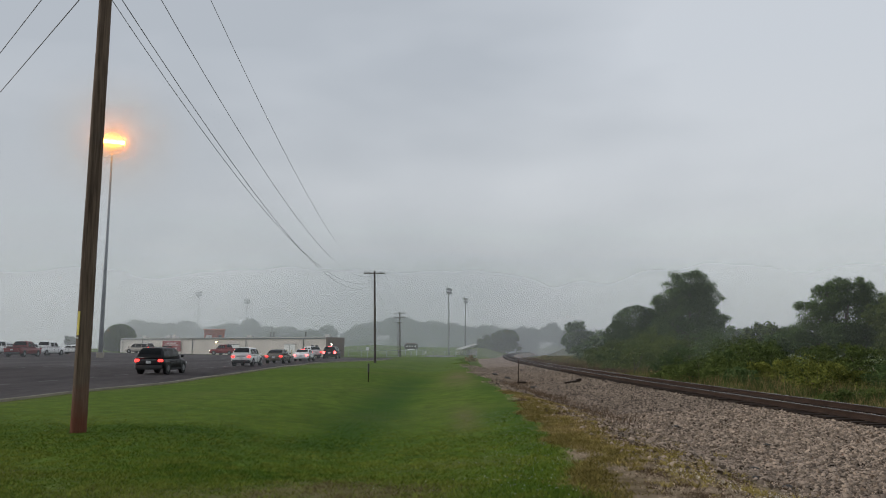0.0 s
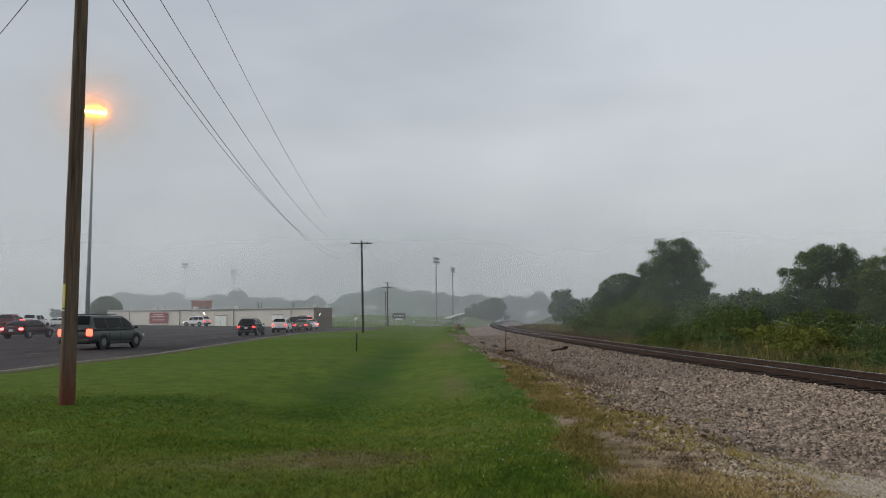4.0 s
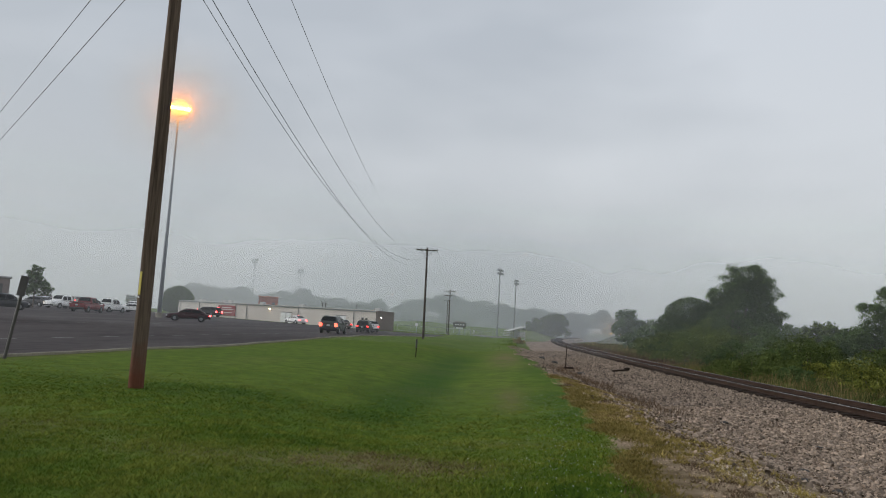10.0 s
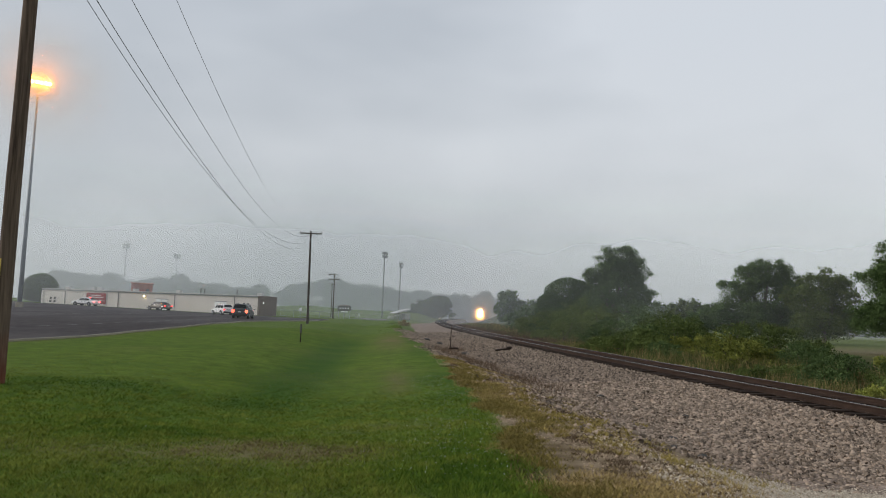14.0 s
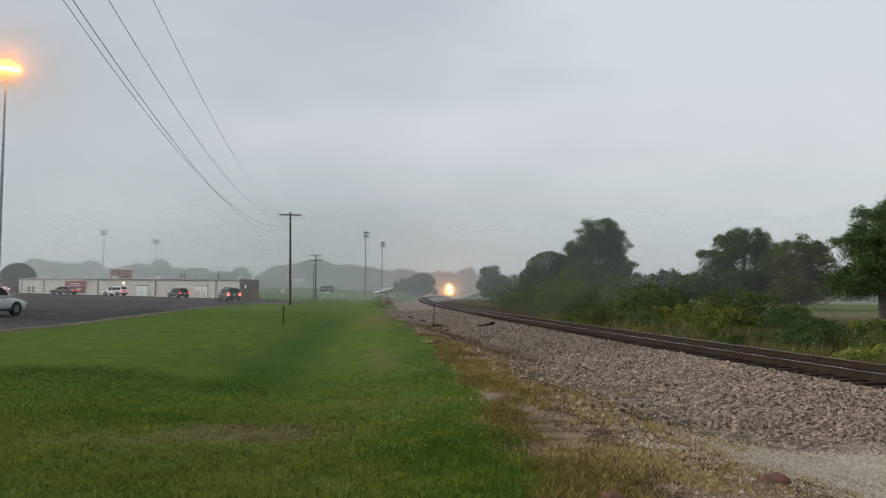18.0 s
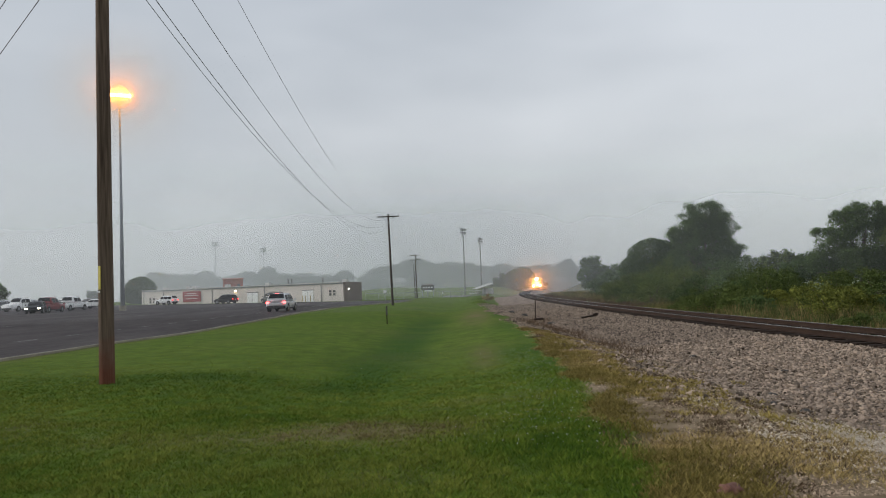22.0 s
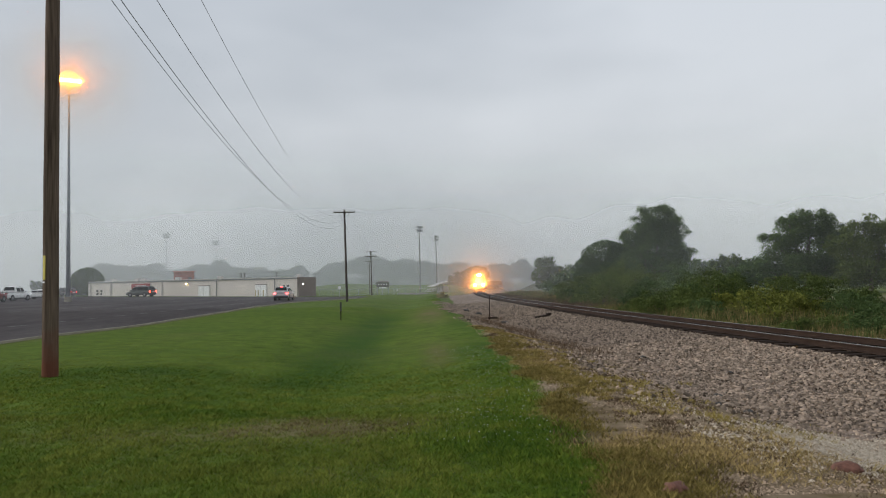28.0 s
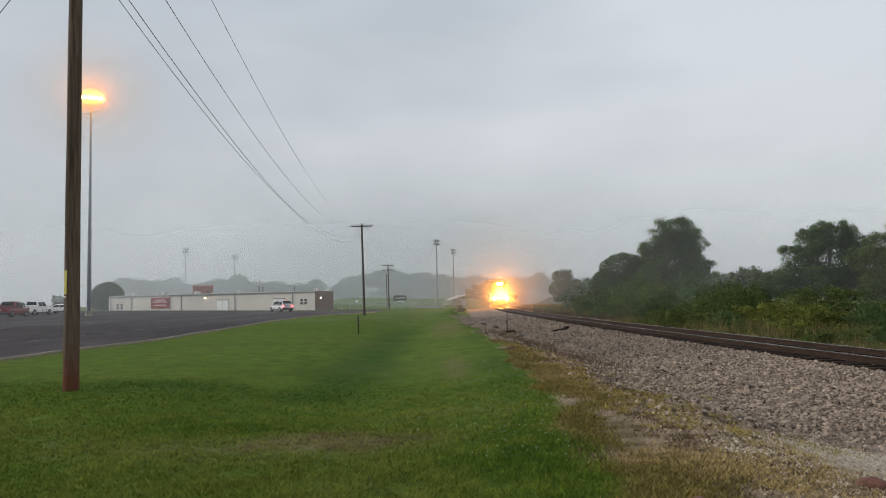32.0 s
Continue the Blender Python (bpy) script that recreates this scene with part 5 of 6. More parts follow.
def scoreboard():
    x, y = at_angle(-2.98, 230)
    z = float(ground_z(x, y))
    ob = empty("scoreboard", pose(x, y, z))
    for u in (-1.7, 0, 1.7):
        bm = bmesh.new()
        rod(bm, (u, 0, -0.3), (u, 0, 2.8), 0.09, seg=8)
        part("post", bm, M["galv"], ob)
    bm = bmesh.new()
    box(bm, (0, -0.05, 2.7), (4.0, 0.3, 1.5), 0.03)
    bd = part("board", bm, M["trimdark"], ob, "black score panel")
    for u in (-1.2, -0.4, 0.4, 1.2):
        bm = bmesh.new()
        box(bm, (u, -0.22, 2.75), (0.4, 0.03, 0.3))
        part("score_field", bm, M["white"], bd)
    bm = bmesh.new()
    box(bm, (0, -0.05, 1.75), (2.2, 0.2, 0.35), 0.02)
    part("caption_panel", bm, M["white"], ob, "white panel under the board")
    bm = bmesh.new()
    box(bm, (0, -0.05, 3.55), (3.0, 0.2, 0.3), 0.02)
    part("header_panel", bm, M["brick"], ob)
    return tagged(ob, "black scoreboard on three posts in field", "scoreboard")


def bleachers():
    x, y = at_angle(0.9, 235)
    z = float(ground_z(x, y))
    ob = empty("bleachers", pose(x, y, z, 0, 0, 12))
    for k in range(6):
        bm = bmesh.new()
        box(bm, (-1.8 + 0.75 * k, 0, 0.35 + 0.42 * k), (0.5, 9, 0.1), 0.02)
        part("bench", bm, M["roofmetal"], ob)
        for yy_ in (-4, 0, 4):
            bm = bmesh.new()
            rod(bm, (-1.8 + 0.75 * k, yy_, -0.2), (-1.8 + 0.75 * k, yy_, 0.35 + 0.42 * k), 0.06, seg=6)
            part("leg", bm, M["galv"], ob)
    bm = bmesh.new()
    box(bm, (2.9, 0, 0.9), (1.6, 7, 1.8), 0.05)
    part("press_box", bm, M["roofmetal"], ob, "grey block behind the benches")
    bm = bmesh.new()
    box(bm, (0, 0, 0), (5.2, 8.6, 0.14), 0.03, pose(1.2, 0, 2.55, 0, -17, 0))
    part("roof", bm, M["roofmetal"], ob)
    return tagged(ob, "grey metal bleachers with roofed block", "bleachers")


def house(az, dist, size, wall, roof, label, turn=0.0, name="house"):
    x, y = at_angle(az, dist)
    z = float(ground_z(x, y))
    w, d, h, rise = size
    ob = empty(name, pose(x, y, z, 0, 0, -az + turn))
    bm = bmesh.new()
    box(bm, (0, 0, h / 2 - 0.2), (w, d, h + 0.4))
    part("wall", bm, wall, ob)
    v = [(-w / 2 - 0.3, -d / 2 - 0.3, h), (w / 2 + 0.3, -d / 2 - 0.3, h), (w / 2 + 0.3, d / 2 + 0.3, h), (-w / 2 - 0.3, d / 2 + 0.3, h), (-w / 2 - 0.3, 0, h + rise), (w / 2 + 0.3, 0, h + rise)]
    solid("roof", v, [(0, 1, 5, 4), (2, 3, 4, 5), (0, 4, 3), (1, 2, 5), (3, 2, 1, 0)], roof, ob)
    for u in (-0.28, 0.28):
        bm = bmesh.new()
        box(bm, (u * w, -d / 2 - 0.03, h * 0.55), (w * 0.16, 0.08, h * 0.4), 0.01)
        part("window", bm, M["trimdark"], ob)
    return tagged(ob, label, "house", "houses beyond the field")


scoreboard(), bleachers()
house(-5.3, 352, (7.5, 6, 2.4, 1.9), M["roofmetal"], M["roofmetal"], "pale house hazy in the fog")
house(-1.35, 355, (4.2, 4, 1.3, 0.6), M["roofmetal"], M["roofmetal"], "low pale shed hazy in the fog", name="shed")
for az, d, s in ((6.1, 480, (10, 6, 2.2, 1.1)), (6.9, 490, (11, 6, 2.4, 1.2)), (7.5, 484, (7, 5, 2.1, 1.0)), (5.6, 476, (7, 5, 2.0, 0.9))):
    house(az, d, s, M["white"], M["roofmetal"], "low white building hazy in the fog")
house(-17.35, 215, (5.2, 5, 5.7, 0.25), M["brickred"], M["brickred"], "red brick block behind the building", name="brick_block")
house(-35.6, 150, (7, 6, 4.0, 0.3), M["brick"], M["trimdark"], "dark flat roofed block beyond the lot", name="flat_block")


def field_fence():
    ob = empty("field_fence", pose(0, 0, 0))
    p0, p1 = Vector((-19.0, 141.0, 0)), Vector((5.5, 161.0, 0))
    n = 11
    for k in range(n + 1):
        p = p0.lerp(p1, k / n)
        z = float(ground_z(p.x, p.y))
        bm = bmesh.new()
        rod(bm, (p.x, p.y, z - 0.2), (p.x, p.y, z + 1.25), 0.035, seg=6)
        part("post", bm, M["galv"], ob)
        if k < n:
            q = p0.lerp(p1, (k + 1) / n)
            zq = float(ground_z(q.x, q.y))
            for hh in (1.22, 0.15):
                bm = bmesh.new()
                rod(bm, (p.x, p.y, z + hh), (q.x, q.y, zq + hh), 0.022, seg=6)
                part("rail", bm, M["galv"], ob)
    return tagged(ob, "low grey wire fence round sports field", "fence")


field_fence()


def small_sign(x, y, h, label, panel=(0.45, 0.5)):
    z = float(ground_z(x, y))
    ob = empty("small_sign", pose(x, y, z))
    bm = bmesh.new()
    rod(bm, (0, 0, -0.2), (0, 0, h), 0.04, seg=6)
    part("post", bm, M["galv"], ob)
    bm = bmesh.new()
    box(bm, (0, -0.05, h), (panel[0], 0.03, panel[1]), 0.01)
    part("panel", bm, M["white"], ob, "small white panel")
    return tagged(ob, label, "sign", "small signs")


small_sign(-13.6, 125, 1.5, "small white sign beyond the driveway")
small_sign(-4.9, 150, 0.9, "small white marker in the field", (0.25, 0.5))
for u in (5.9, 6.9, 7.4):
    run = (B_L - B_R).normalized()
    p = B_R + run * u + Vector((-0.31, -0.95, 0)) * 1.5
    bm = bmesh.new()
    rod(bm, (0, 0, -0.2), (0, 0, 1.1), 0.09, seg=10)
    ob = part("bollard", bm, material("bollard_paint", (0.5, 0.42, 0.25), 0.6, vary=0.2))
    ob.location = (p.x, p.y, float(lot_z(p.x)) + 0.03)
    tagged(ob, "pale yellow bollard before the building", "bollard", "bollards at the building")
# young tree by the lot
x, y = at_angle(-32.75, 104)
tree("young_tree", x, y, [((0, 0, 3.9), (0.9, 0.9, 1.0)), ((0, 0, 2.7), (1.6, 1.5, 1.1)), ((0.2, 0, 1.8), (1.8, 1.7, 0.8))], 2200, 0.16, M["leaf"], "young dark green tree at the lot", 0.1, z=1.1)
x, y = at_angle(-26.7, 238)
tree("small_tree", x, y, [((0, 0, 2.4), (2.0, 2, 1.4)), ((1.5, 0, 1.8), (1.8, 2, 1.2))], 2200, 0.25, M["leaffar"], "hazy small trees beyond the lot", 0.12, z=1.0)


# thin dead brown weeds along the foot of the ballast
n = 1300
spots = np.array([(3.7, 29.5), (4.1, 31.5), (3.3, 33.0), (4.3, 27.0), (3.0, 36.0), (4.4, 44.0), (4.6, 24.0), (5.0, 22.0)])
base = spots[rng.integers(0, len(spots), n)] + rng.normal(size=(n, 2)) * np.array([0.45, 0.9])
xx, yy = base[:, 0], base[:, 1]
tagged(blades("dead_weeds", np.stack([xx, yy, ground_z(xx, yy) - 0.05], 1), np.full(n, 0.30), 0.003 + 0.00025 * yy, M["brownweed"], lean=0.55), "thin dead brown weeds at the ballast foot", "weeds", kind="stuff")

# rough green fringe between lawn and ballast, further along
n = 5000
yy = rng.uniform(60, 118, n)
xx = track_x(yy) - 7.6 - np.abs(rng.normal(size=n)) * 0.9
thick = np.array([noise.noise((a * 0.5, b * 0.14, 21.0)) for a, b in zip(xx, yy)])
ok = thick + 0.2 * rng.normal(size=n) > 0.08
xx, yy = xx[ok], yy[ok]
tagged(blades("rough_grass", np.stack([xx, yy, ground_z(xx, yy) - 0.02], 1), np.full(len(xx), 0.11), 0.005 + 0.0003 * yy, M["blade"], lean=0.6), "rough green grass along the ballast", "grass", kind="stuff")
tree("low_bush", 2.6, 104.0, [((0, 0, 0.3), (0.8, 0.7, 0.4)), ((0.7, 0, 0.22), (0.5, 0.5, 0.3))], 700, 0.09, M["weed"], "low brownish bush at the end of the lawn", 0.04, category="bush")

# olive brown weeds along the outside of the bend
n = 26000
yy = rng.uniform(60, 240, n)
off = rng.uniform(2.6, 9.0, n)
xx = track_x(yy) + off
tagged(blades("bank_weeds", np.stack([xx, yy, ground_z(xx, yy) - 0.05], 1), 0.15 + 0.05 * off, 0.012 + 0.0004 * yy, M["brownweed"], lean=0.5), "olive brown weeds along the track bend", "weeds", kind="stuff")

# paved strip by the sports field
xs = np.linspace(-7, 1, 13)
tagged(strip("field_path", xs, np.linspace(206, 232, 6), lambda a, b: ground_z(a, b) + 0.04, M["asphalt"]), "grey paved strip beside the sports field", "path", kind="structure")


# ---------------------------------------------------------------- vehicles
def car_paint(name, color, metal=0.3):
    m = material(name, color, 0.42, metal * 0.5, vary=0.06, scale=1.5, fine=30, spec=0.22)
    m.node_tree.nodes["Principled BSDF"].inputs["Coat Weight"].default_value = 0.12
    return m


PAINT = {
    "black": car_paint("paint_black", (0.007, 0.0075, 0.009)),
    "darkgrey": car_paint("paint_dark_grey", (0.05, 0.052, 0.055)),
    "greengrey": car_paint("paint_grey_green", (0.070, 0.080, 0.077)),
    "silver": car_paint("paint_silver", (0.50, 0.51, 0.52), 0.4),
    "white": car_paint("paint_white", (0.76, 0.76, 0.75), 0.0),
    "red": car_paint("paint_red", (0.17, 0.012, 0.014), 0.1),
    "darkred": car_paint("paint_dark_red", (0.035, 0.008, 0.01), 0.2),
    "champagne": car_paint("paint_champagne", (0.33, 0.30, 0.26), 0.3),
    "bronze": car_paint("paint_bronze", (0.13, 0.115, 0.095), 0.4),
}
GLASS = material("car_glass_dark", (0.008, 0.009, 0.010), 0.2, vary=0.05, spec=0.10)
RUBBER = material("tyre_rubber", (0.02, 0.02, 0.02), 0.9, vary=0.2)
ALLOY = material("alloy_rim", (0.20, 0.205, 0.21), 0.4, 0.6, vary=0.1)
TRIM = material("black_plastic_trim", (0.025, 0.025, 0.026), 0.7, vary=0.15)
PLATE = material("plate_white", (0.55, 0.56, 0.56), 0.5, vary=0.08)
TAIL_LIT = glow("tail_lamp_lit", (1.0, 0.035, 0.03), 3.4)
TAIL_BRAKE = glow("brake_lamp_lit", (1.0, 0.06, 0.06), 10.0)
TAIL_OFF = material("tail_lamp_dark", (0.22, 0.01, 0.01), 0.3, vary=0.1)
TURN_LIT = glow("amber_tail_lamp_lit", (1.0, 0.09, 0.05), 4.0)
HEAD_LIT = glow("headlamp_lit", (1.0, 0.86, 0.6), 8.0)
HEAD_OFF = material("headlamp_glass", (0.55, 0.56, 0.56), 0.15, vary=0.05)

#        length width height belt  hood  rear-glass foot, roof rear, roof front, windscreen foot
SHAPES = {
    "suv": (4.65, 1.88, 1.74, 1.08, 1.00, -2.24, -1.72, 0.20, 1.12),
    "crossover": (4.95, 1.98, 1.78, 1.09, 1.00, -2.40, -1.72, 0.10, 1.30),
    "minivan": (5.05, 1.95, 1.78, 1.06, 0.96, -2.47, -2.12, 0.35, 1.60),
    "sedan": (4.75, 1.82, 1.45, 0.95, 0.88, -1.85, -0.85, 0.10, 1.10),
    "pickup": (5.75, 2.00, 1.90, 1.16, 1.12, -0.98, -0.75, 0.55, 1.30),
}


SIZE = {"suv": 0.90, "crossover": 0.95, "minivan": 1.0, "sedan": 0.97, "pickup": 0.95}


def loft(rings):
    n = len(rings[0])
    v = [p for r in rings for p in r]
    f = []
    for j in range(len(rings) - 1):
        for k in range(n):
            a, b = j * n + k, j * n + (k + 1) % n
            f.append((a, b, b + n, a + n))
    f.append(tuple(range(n))[::-1])
    f.append(tuple(range((len(rings) - 1) * n, len(rings) * n)))
    return v, f


def sheet(name, rows, mat, parent, label=""):
    """A curved pane from rows of places."""
    n = len(rows[0])
    v = [p for r in rows for p in r]
    f = [(j * n + k, j * n + k + 1, (j + 1) * n + k + 1, (j + 1) * n + k) for j in range(len(rows) - 1) for k in range(n - 1)]
    return solid(name, v, f, mat, parent, label, smooth=True)


def vehicle(kind, paint, label, lights=TAIL_LIT, head=False, rack=False, category="car", group="cars in the lot", amber=False):
    """A car that heads along +y, its middle over the origin."""
    L, W, H, belt, hood, yb, yr, yf, yw = SHAPES[kind]
    paint = PAINT[paint]
    ob = empty(kind)
    w = W / 2
    zs = 0.30
    deck = belt if kind in ("suv", "crossover", "minivan", "pickup") else belt - 0.02
    st = [(-L / 2, 0.48, deck - 0.22, 0.90), (-L / 2 + 0.10, zs + 0.04, deck - 0.02, 0.97), (-L / 2 + 0.5, zs, deck, 1.0), (-0.2, zs - 0.03, belt, 1.0), (yw - 0.1, zs, belt, 1.0), (yw + 0.3, zs, hood + 0.02, 0.99), (L / 2 - 0.40, zs - 0.04, hood - 0.05, 0.97), (L / 2 - 0.12, zs - 0.04, hood - 0.14, 0.90), (L / 2, 0.34, hood - 0.26, 0.82)]
    ys_ = np.linspace(-L / 2, L / 2, 31)
    sy, s0, s1, sk = (np.array(c) for c in zip(*st))
    rings = []
    for y in ys_:
        z0, z1, k = np.interp(y, sy, s0), np.interp(y, sy, s1), np.interp(y, sy, sk)
        mid, half, a = (z0 + z1) / 2, (z1 - z0) / 2, w * k
        ring = []
        for q in range(20):
            ang = 2 * math.pi * (q + 0.5) / 20
            c, sn = math.cos(ang), math.sin(ang)
            ring.append((a * math.copysign(abs(c) ** 0.46, c) * (1.0 - 0.06 * max(0.0, sn)), y, mid + half * math.copysign(abs(sn) ** 0.42, sn)))
        rings.append(ring)
    v, f = loft(rings)
    body = solid("body", v, f, paint, ob, smooth=True)
    # cabin: one rounded shell from the rear glass over the roof to the windscreen
    lo, hi = w * 0.93, w * 0.70
    line_y, line_z = [yb, yr, (yr + yf) * 0.45, yf, yw], [belt, H - 0.05, H, H - 0.035, belt]

    def top(y):
        if y < yr:
            return belt + (H - 0.05 - belt) * math.sin(math.pi / 2 * max(0.0, (y - yb) / (yr - yb))) ** 0.8
        if y > yf:
            return belt + (H - 0.035 - belt) * math.sin(math.pi / 2 * max(0.0, (yw - y) / (yw - yf))) ** 0.9
        return float(np.interp(y, line_y, line_z))

    def half(z, y):
        a = min(1.0, max(0.0, (z - belt) / (H - belt)))
        ends = 1.0 - 0.10 * max(0.0, (y - yf) / (yw - yf)) ** 2 - 0.05 * max(0.0, (yr - y) / (yr - yb)) ** 2
        return (lo + (hi - lo) * a ** 1.25) * ends

    rings = []
    for y in sorted({yb + 0.001, *np.linspace(yb, yr, 6)[1:], *np.linspace(yr, yf, 7), *np.linspace(yf, yw, 8)[1:-1], yw - 0.001}):
        t = top(y)
        up = t - belt
        right = [(half(belt, y), belt - 0.10), (half(belt, y), belt), (half(belt + up * 0.35, y), belt + up * 0.35), (half(belt + up * 0.7, y), belt + up * 0.7), (half(t, y) * 0.99, belt + up * 0.90), (half(t, y) * 0.90, belt + up * 0.97), (half(t, y) * 0.60, t), (0.0, t + 0.012)]
        rings.append([(x, y, z) for x, z in right] + [(-x, y, z) for x, z in right[-2::-1]])
    v, f = loft(rings)
    solid("cabin", v, f, paint, ob, smooth=True)
    for name, y0, y1 in (("rear_window", yb + (yr - yb) * 0.16, yr - (yr - yb) * 0.10), ("windscreen", yw - 0.10, yf + 0.02)):
        rows = []
        for k in range(5):
            y = y0 + (y1 - y0) * k / 4
            z = top(y)
            push = -0.022 if name == "rear_window" else 0.022
            rows.append([(u * half(z, y) * (0.90 if abs(u) > 0.9 else 0.97), y + push, z + 0.012 - (0.014 if abs(u) > 0.9 else 0.0)) for u in (-1.0, -0.5, 0.0, 0.5, 1.0)])
        sheet(name, rows, GLASS, ob)
    cuts = (0.07, 0.34, 0.66, 0.90) if kind not in ("sedan", "pickup") else (0.14, 0.52, 0.90)
    for sx in (-1, 1):
        for k in range(len(cuts) - 1):
            y0, y1 = yb + (yw - yb) * cuts[k] + 0.04, yb + (yw - yb) * cuts[k + 1] - 0.04
            rows = []
            for y in np.linspace(y0, y1, 6):
                z1 = min(top(y) - 0.10, H - 0.15)
                z0 = min(belt + 0.05, z1)
                rows.append([(sx * (half(z, y) + 0.012), float(y), z) for z in np.linspace(z0, z1, 4)])
            sheet("side_window", rows if sx > 0 else rows[::-1], GLASS, ob)
    # wheels
    r = 0.37 if kind != "sedan" else 0.33
    wb = 0.30 * L
    for sx in (-1, 1):
        for sy in (-1, 1):
            bm = bmesh.new()
            m = pose(sx * (w - 0.10), sy * wb, r, 0, 90, 0)
            bmesh.ops.create_cone(bm, cap_ends=True, segments=20, radius1=r, radius2=r, depth=0.23, matrix=m)
            wh = part("wheel", bm, RUBBER, ob)
            bm = bmesh.new()
            bmesh.ops.create_cone(bm, cap_ends=True, segments=14, radius1=r * 0.60, radius2=r * 0.50, depth=0.03, matrix=pose(sx * (w + 0.02), sy * wb, r, 0, 90 * sx, 0))
            part("rim", bm, ALLOY, wh)
            bm = bmesh.new()
            bmesh.ops.create_cone(bm, cap_ends=True, segments=20, radius1=r * 1.13, radius2=r * 1.13, depth=0.02, matrix=pose(sx * (w - 0.003), sy * wb, r + 0.02, 0, 90, 0))
            part("wheel_arch", bm, TRIM, ob)
    # lamps, bumpers, plate, mirrors
    tz = deck - 0.10 if kind != "minivan" else deck - 0.02
    for sx in (-1, 1):
        bm = bmesh.new()
        box(bm, (sx * (w - 0.19), -L / 2 + 0.055, tz - (0.10 if kind != "minivan" else 0.16)), (0.32, 0.20, 0.20 if kind != "minivan" else 0.38), 0.06)
        part("tail_lamp", bm, TURN_LIT if amber else lights, ob)
        bm = bmesh.new()
        box(bm, (sx * (w - 0.27), L / 2 - 0.09, hood - 0.30), (0.36, 0.20, 0.14), 0.03)
        part("headlamp", bm, HEAD_LIT if head else HEAD_OFF, ob)
        bm = bmesh.new()
        box(bm, (sx * (w + 0.08), yw - 0.25, belt + 0.06), (0.20, 0.10, 0.14), 0.03)
        part("mirror", bm, paint if kind != "pickup" else TRIM, ob)
        for yd in (-0.55, 0.45):
            bm = bmesh.new()
            box(bm, (sx * (w + 0.012), yd * 1.1, belt - 0.16), (0.03, 0.17, 0.03), 0.006)
            part("door_handle", bm, TRIM, ob)
    bm = bmesh.new()
    box(bm, (0, -L / 2 + 0.05, 0.46), (W * 0.92, 0.22, 0.30), 0.08)
    part("rear_bumper", bm, TRIM if kind != "sedan" else paint, ob)
    for sx in (-1, 1):
        bm = bmesh.new()
        box(bm, (sx * (w - 0.03), 0, 0.33), (0.10, L * 0.42, 0.12), 0.03)
        part("sill", bm, TRIM, ob)
        for yd in (yw - 0.35, 0.02, -1.0):
            bm = bmesh.new()
            box(bm, (sx * (w + 0.001), yd, 0.66), (0.012, 0.018, 0.50))
            part("door_gap", bm, TRIM, ob)
    bm = bmesh.new()
    box(bm, (0, L / 2 - 0.06, 0.44), (W * 0.80, 0.18, 0.22), 0.05)
    part("front_bumper", bm, TRIM, ob)
    bm = bmesh.new()
    box(bm, (0, -L / 2 - 0.02, tz - 0.20), (0.32, 0.06, 0.16), 0.01)
    part("number_plate", bm, PLATE, ob)
    if lights is TAIL_BRAKE:
        bm = bmesh.new()
        box(bm, (0, yr - 0.06, H - 0.04), (0.42, 0.06, 0.05), 0.01)
        part("brake_lamp", bm, TAIL_BRAKE, ob, "lit red high brake lamp")
    if kind in ("suv", "crossover"):
        bm = bmesh.new()
        box(bm, (0, -L / 2 + 0.03, tz - 0.06), (W * 0.50, 0.05, 0.05), 0.01)
        part("tailgate_trim", bm, ALLOY, ob, "bright tailgate strip")
    if rack:
        for sx in (-1, 1):
            bm = bmesh.new()
            rod(bm, (sx * hi * 0.88, yr + 0.2, H + 0.04), (sx * hi * 0.88, yf - 0.2, H + 0.04), 0.025, seg=6)
            part("roof_rail", bm, TRIM, ob)
    if kind == "pickup":
        bm = bmesh.new()
        box(bm, (0, -1.95, belt + 0.005), (W * 0.82, 1.65, 0.06), 0.01)
        part("bed_liner", bm, TRIM, ob, "black load bed")
        for sx in (-1, 1):
            bm = bmesh.new()
            box(bm, (sx * w * 0.92, -1.93, belt + 0.03), (0.10, 1.75, 0.10), 0.02)
            part("bed_rail", bm, paint, ob)
    # everyday size of each kind
    for c in ob.children_recursive:
        c.data.transform(Matrix.Scale(SIZE[kind], 4))
    return tagged(ob, label, category, group)


# parked cars
def park(ob, az, dist, heading):
    x, y = at_angle(az, dist)
    ob.matrix_world = pose(x, y, float(lot_z(x)) + 0.04, 0, 0, heading)
    return ob


park(vehicle("pickup", "red", "bright red pickup truck parked in the lot", TAIL_OFF, category="pickup truck", group="parked cars"), -29.45, 101, 4)
park(vehicle("pickup", "white", "white pickup truck parked in the lot", TAIL_OFF, category="pickup truck", group="parked cars"), -28.05, 112, -4)
park(vehicle("pickup", "white", "white pickup truck parked facing the lane", TAIL_OFF, category="pickup truck", group="parked cars"), -31.0, 116, 172)
park(vehicle("sedan", "white", "white sedan parked by the lamp mast", TAIL_OFF, group="parked cars"), -26.55, 124, 82)
park(vehicle("suv", "darkgrey", "dark grey sport utility parked in the lot", TAIL_OFF, group="parked cars"), -34.3, 86, -60)
park(vehicle("sedan", "darkgrey", "dark grey sedan parked in the lot", TAIL_OFF, group="parked cars"), -32.6, 118, 80)
for az, d in ((-32.2, 160), (-31.35, 165), (-30.55, 170)):
    park(vehicle("sedan", "silver", "distant silver car with lit headlamps", TAIL_OFF, True, group="parked cars"), az, d, 150)

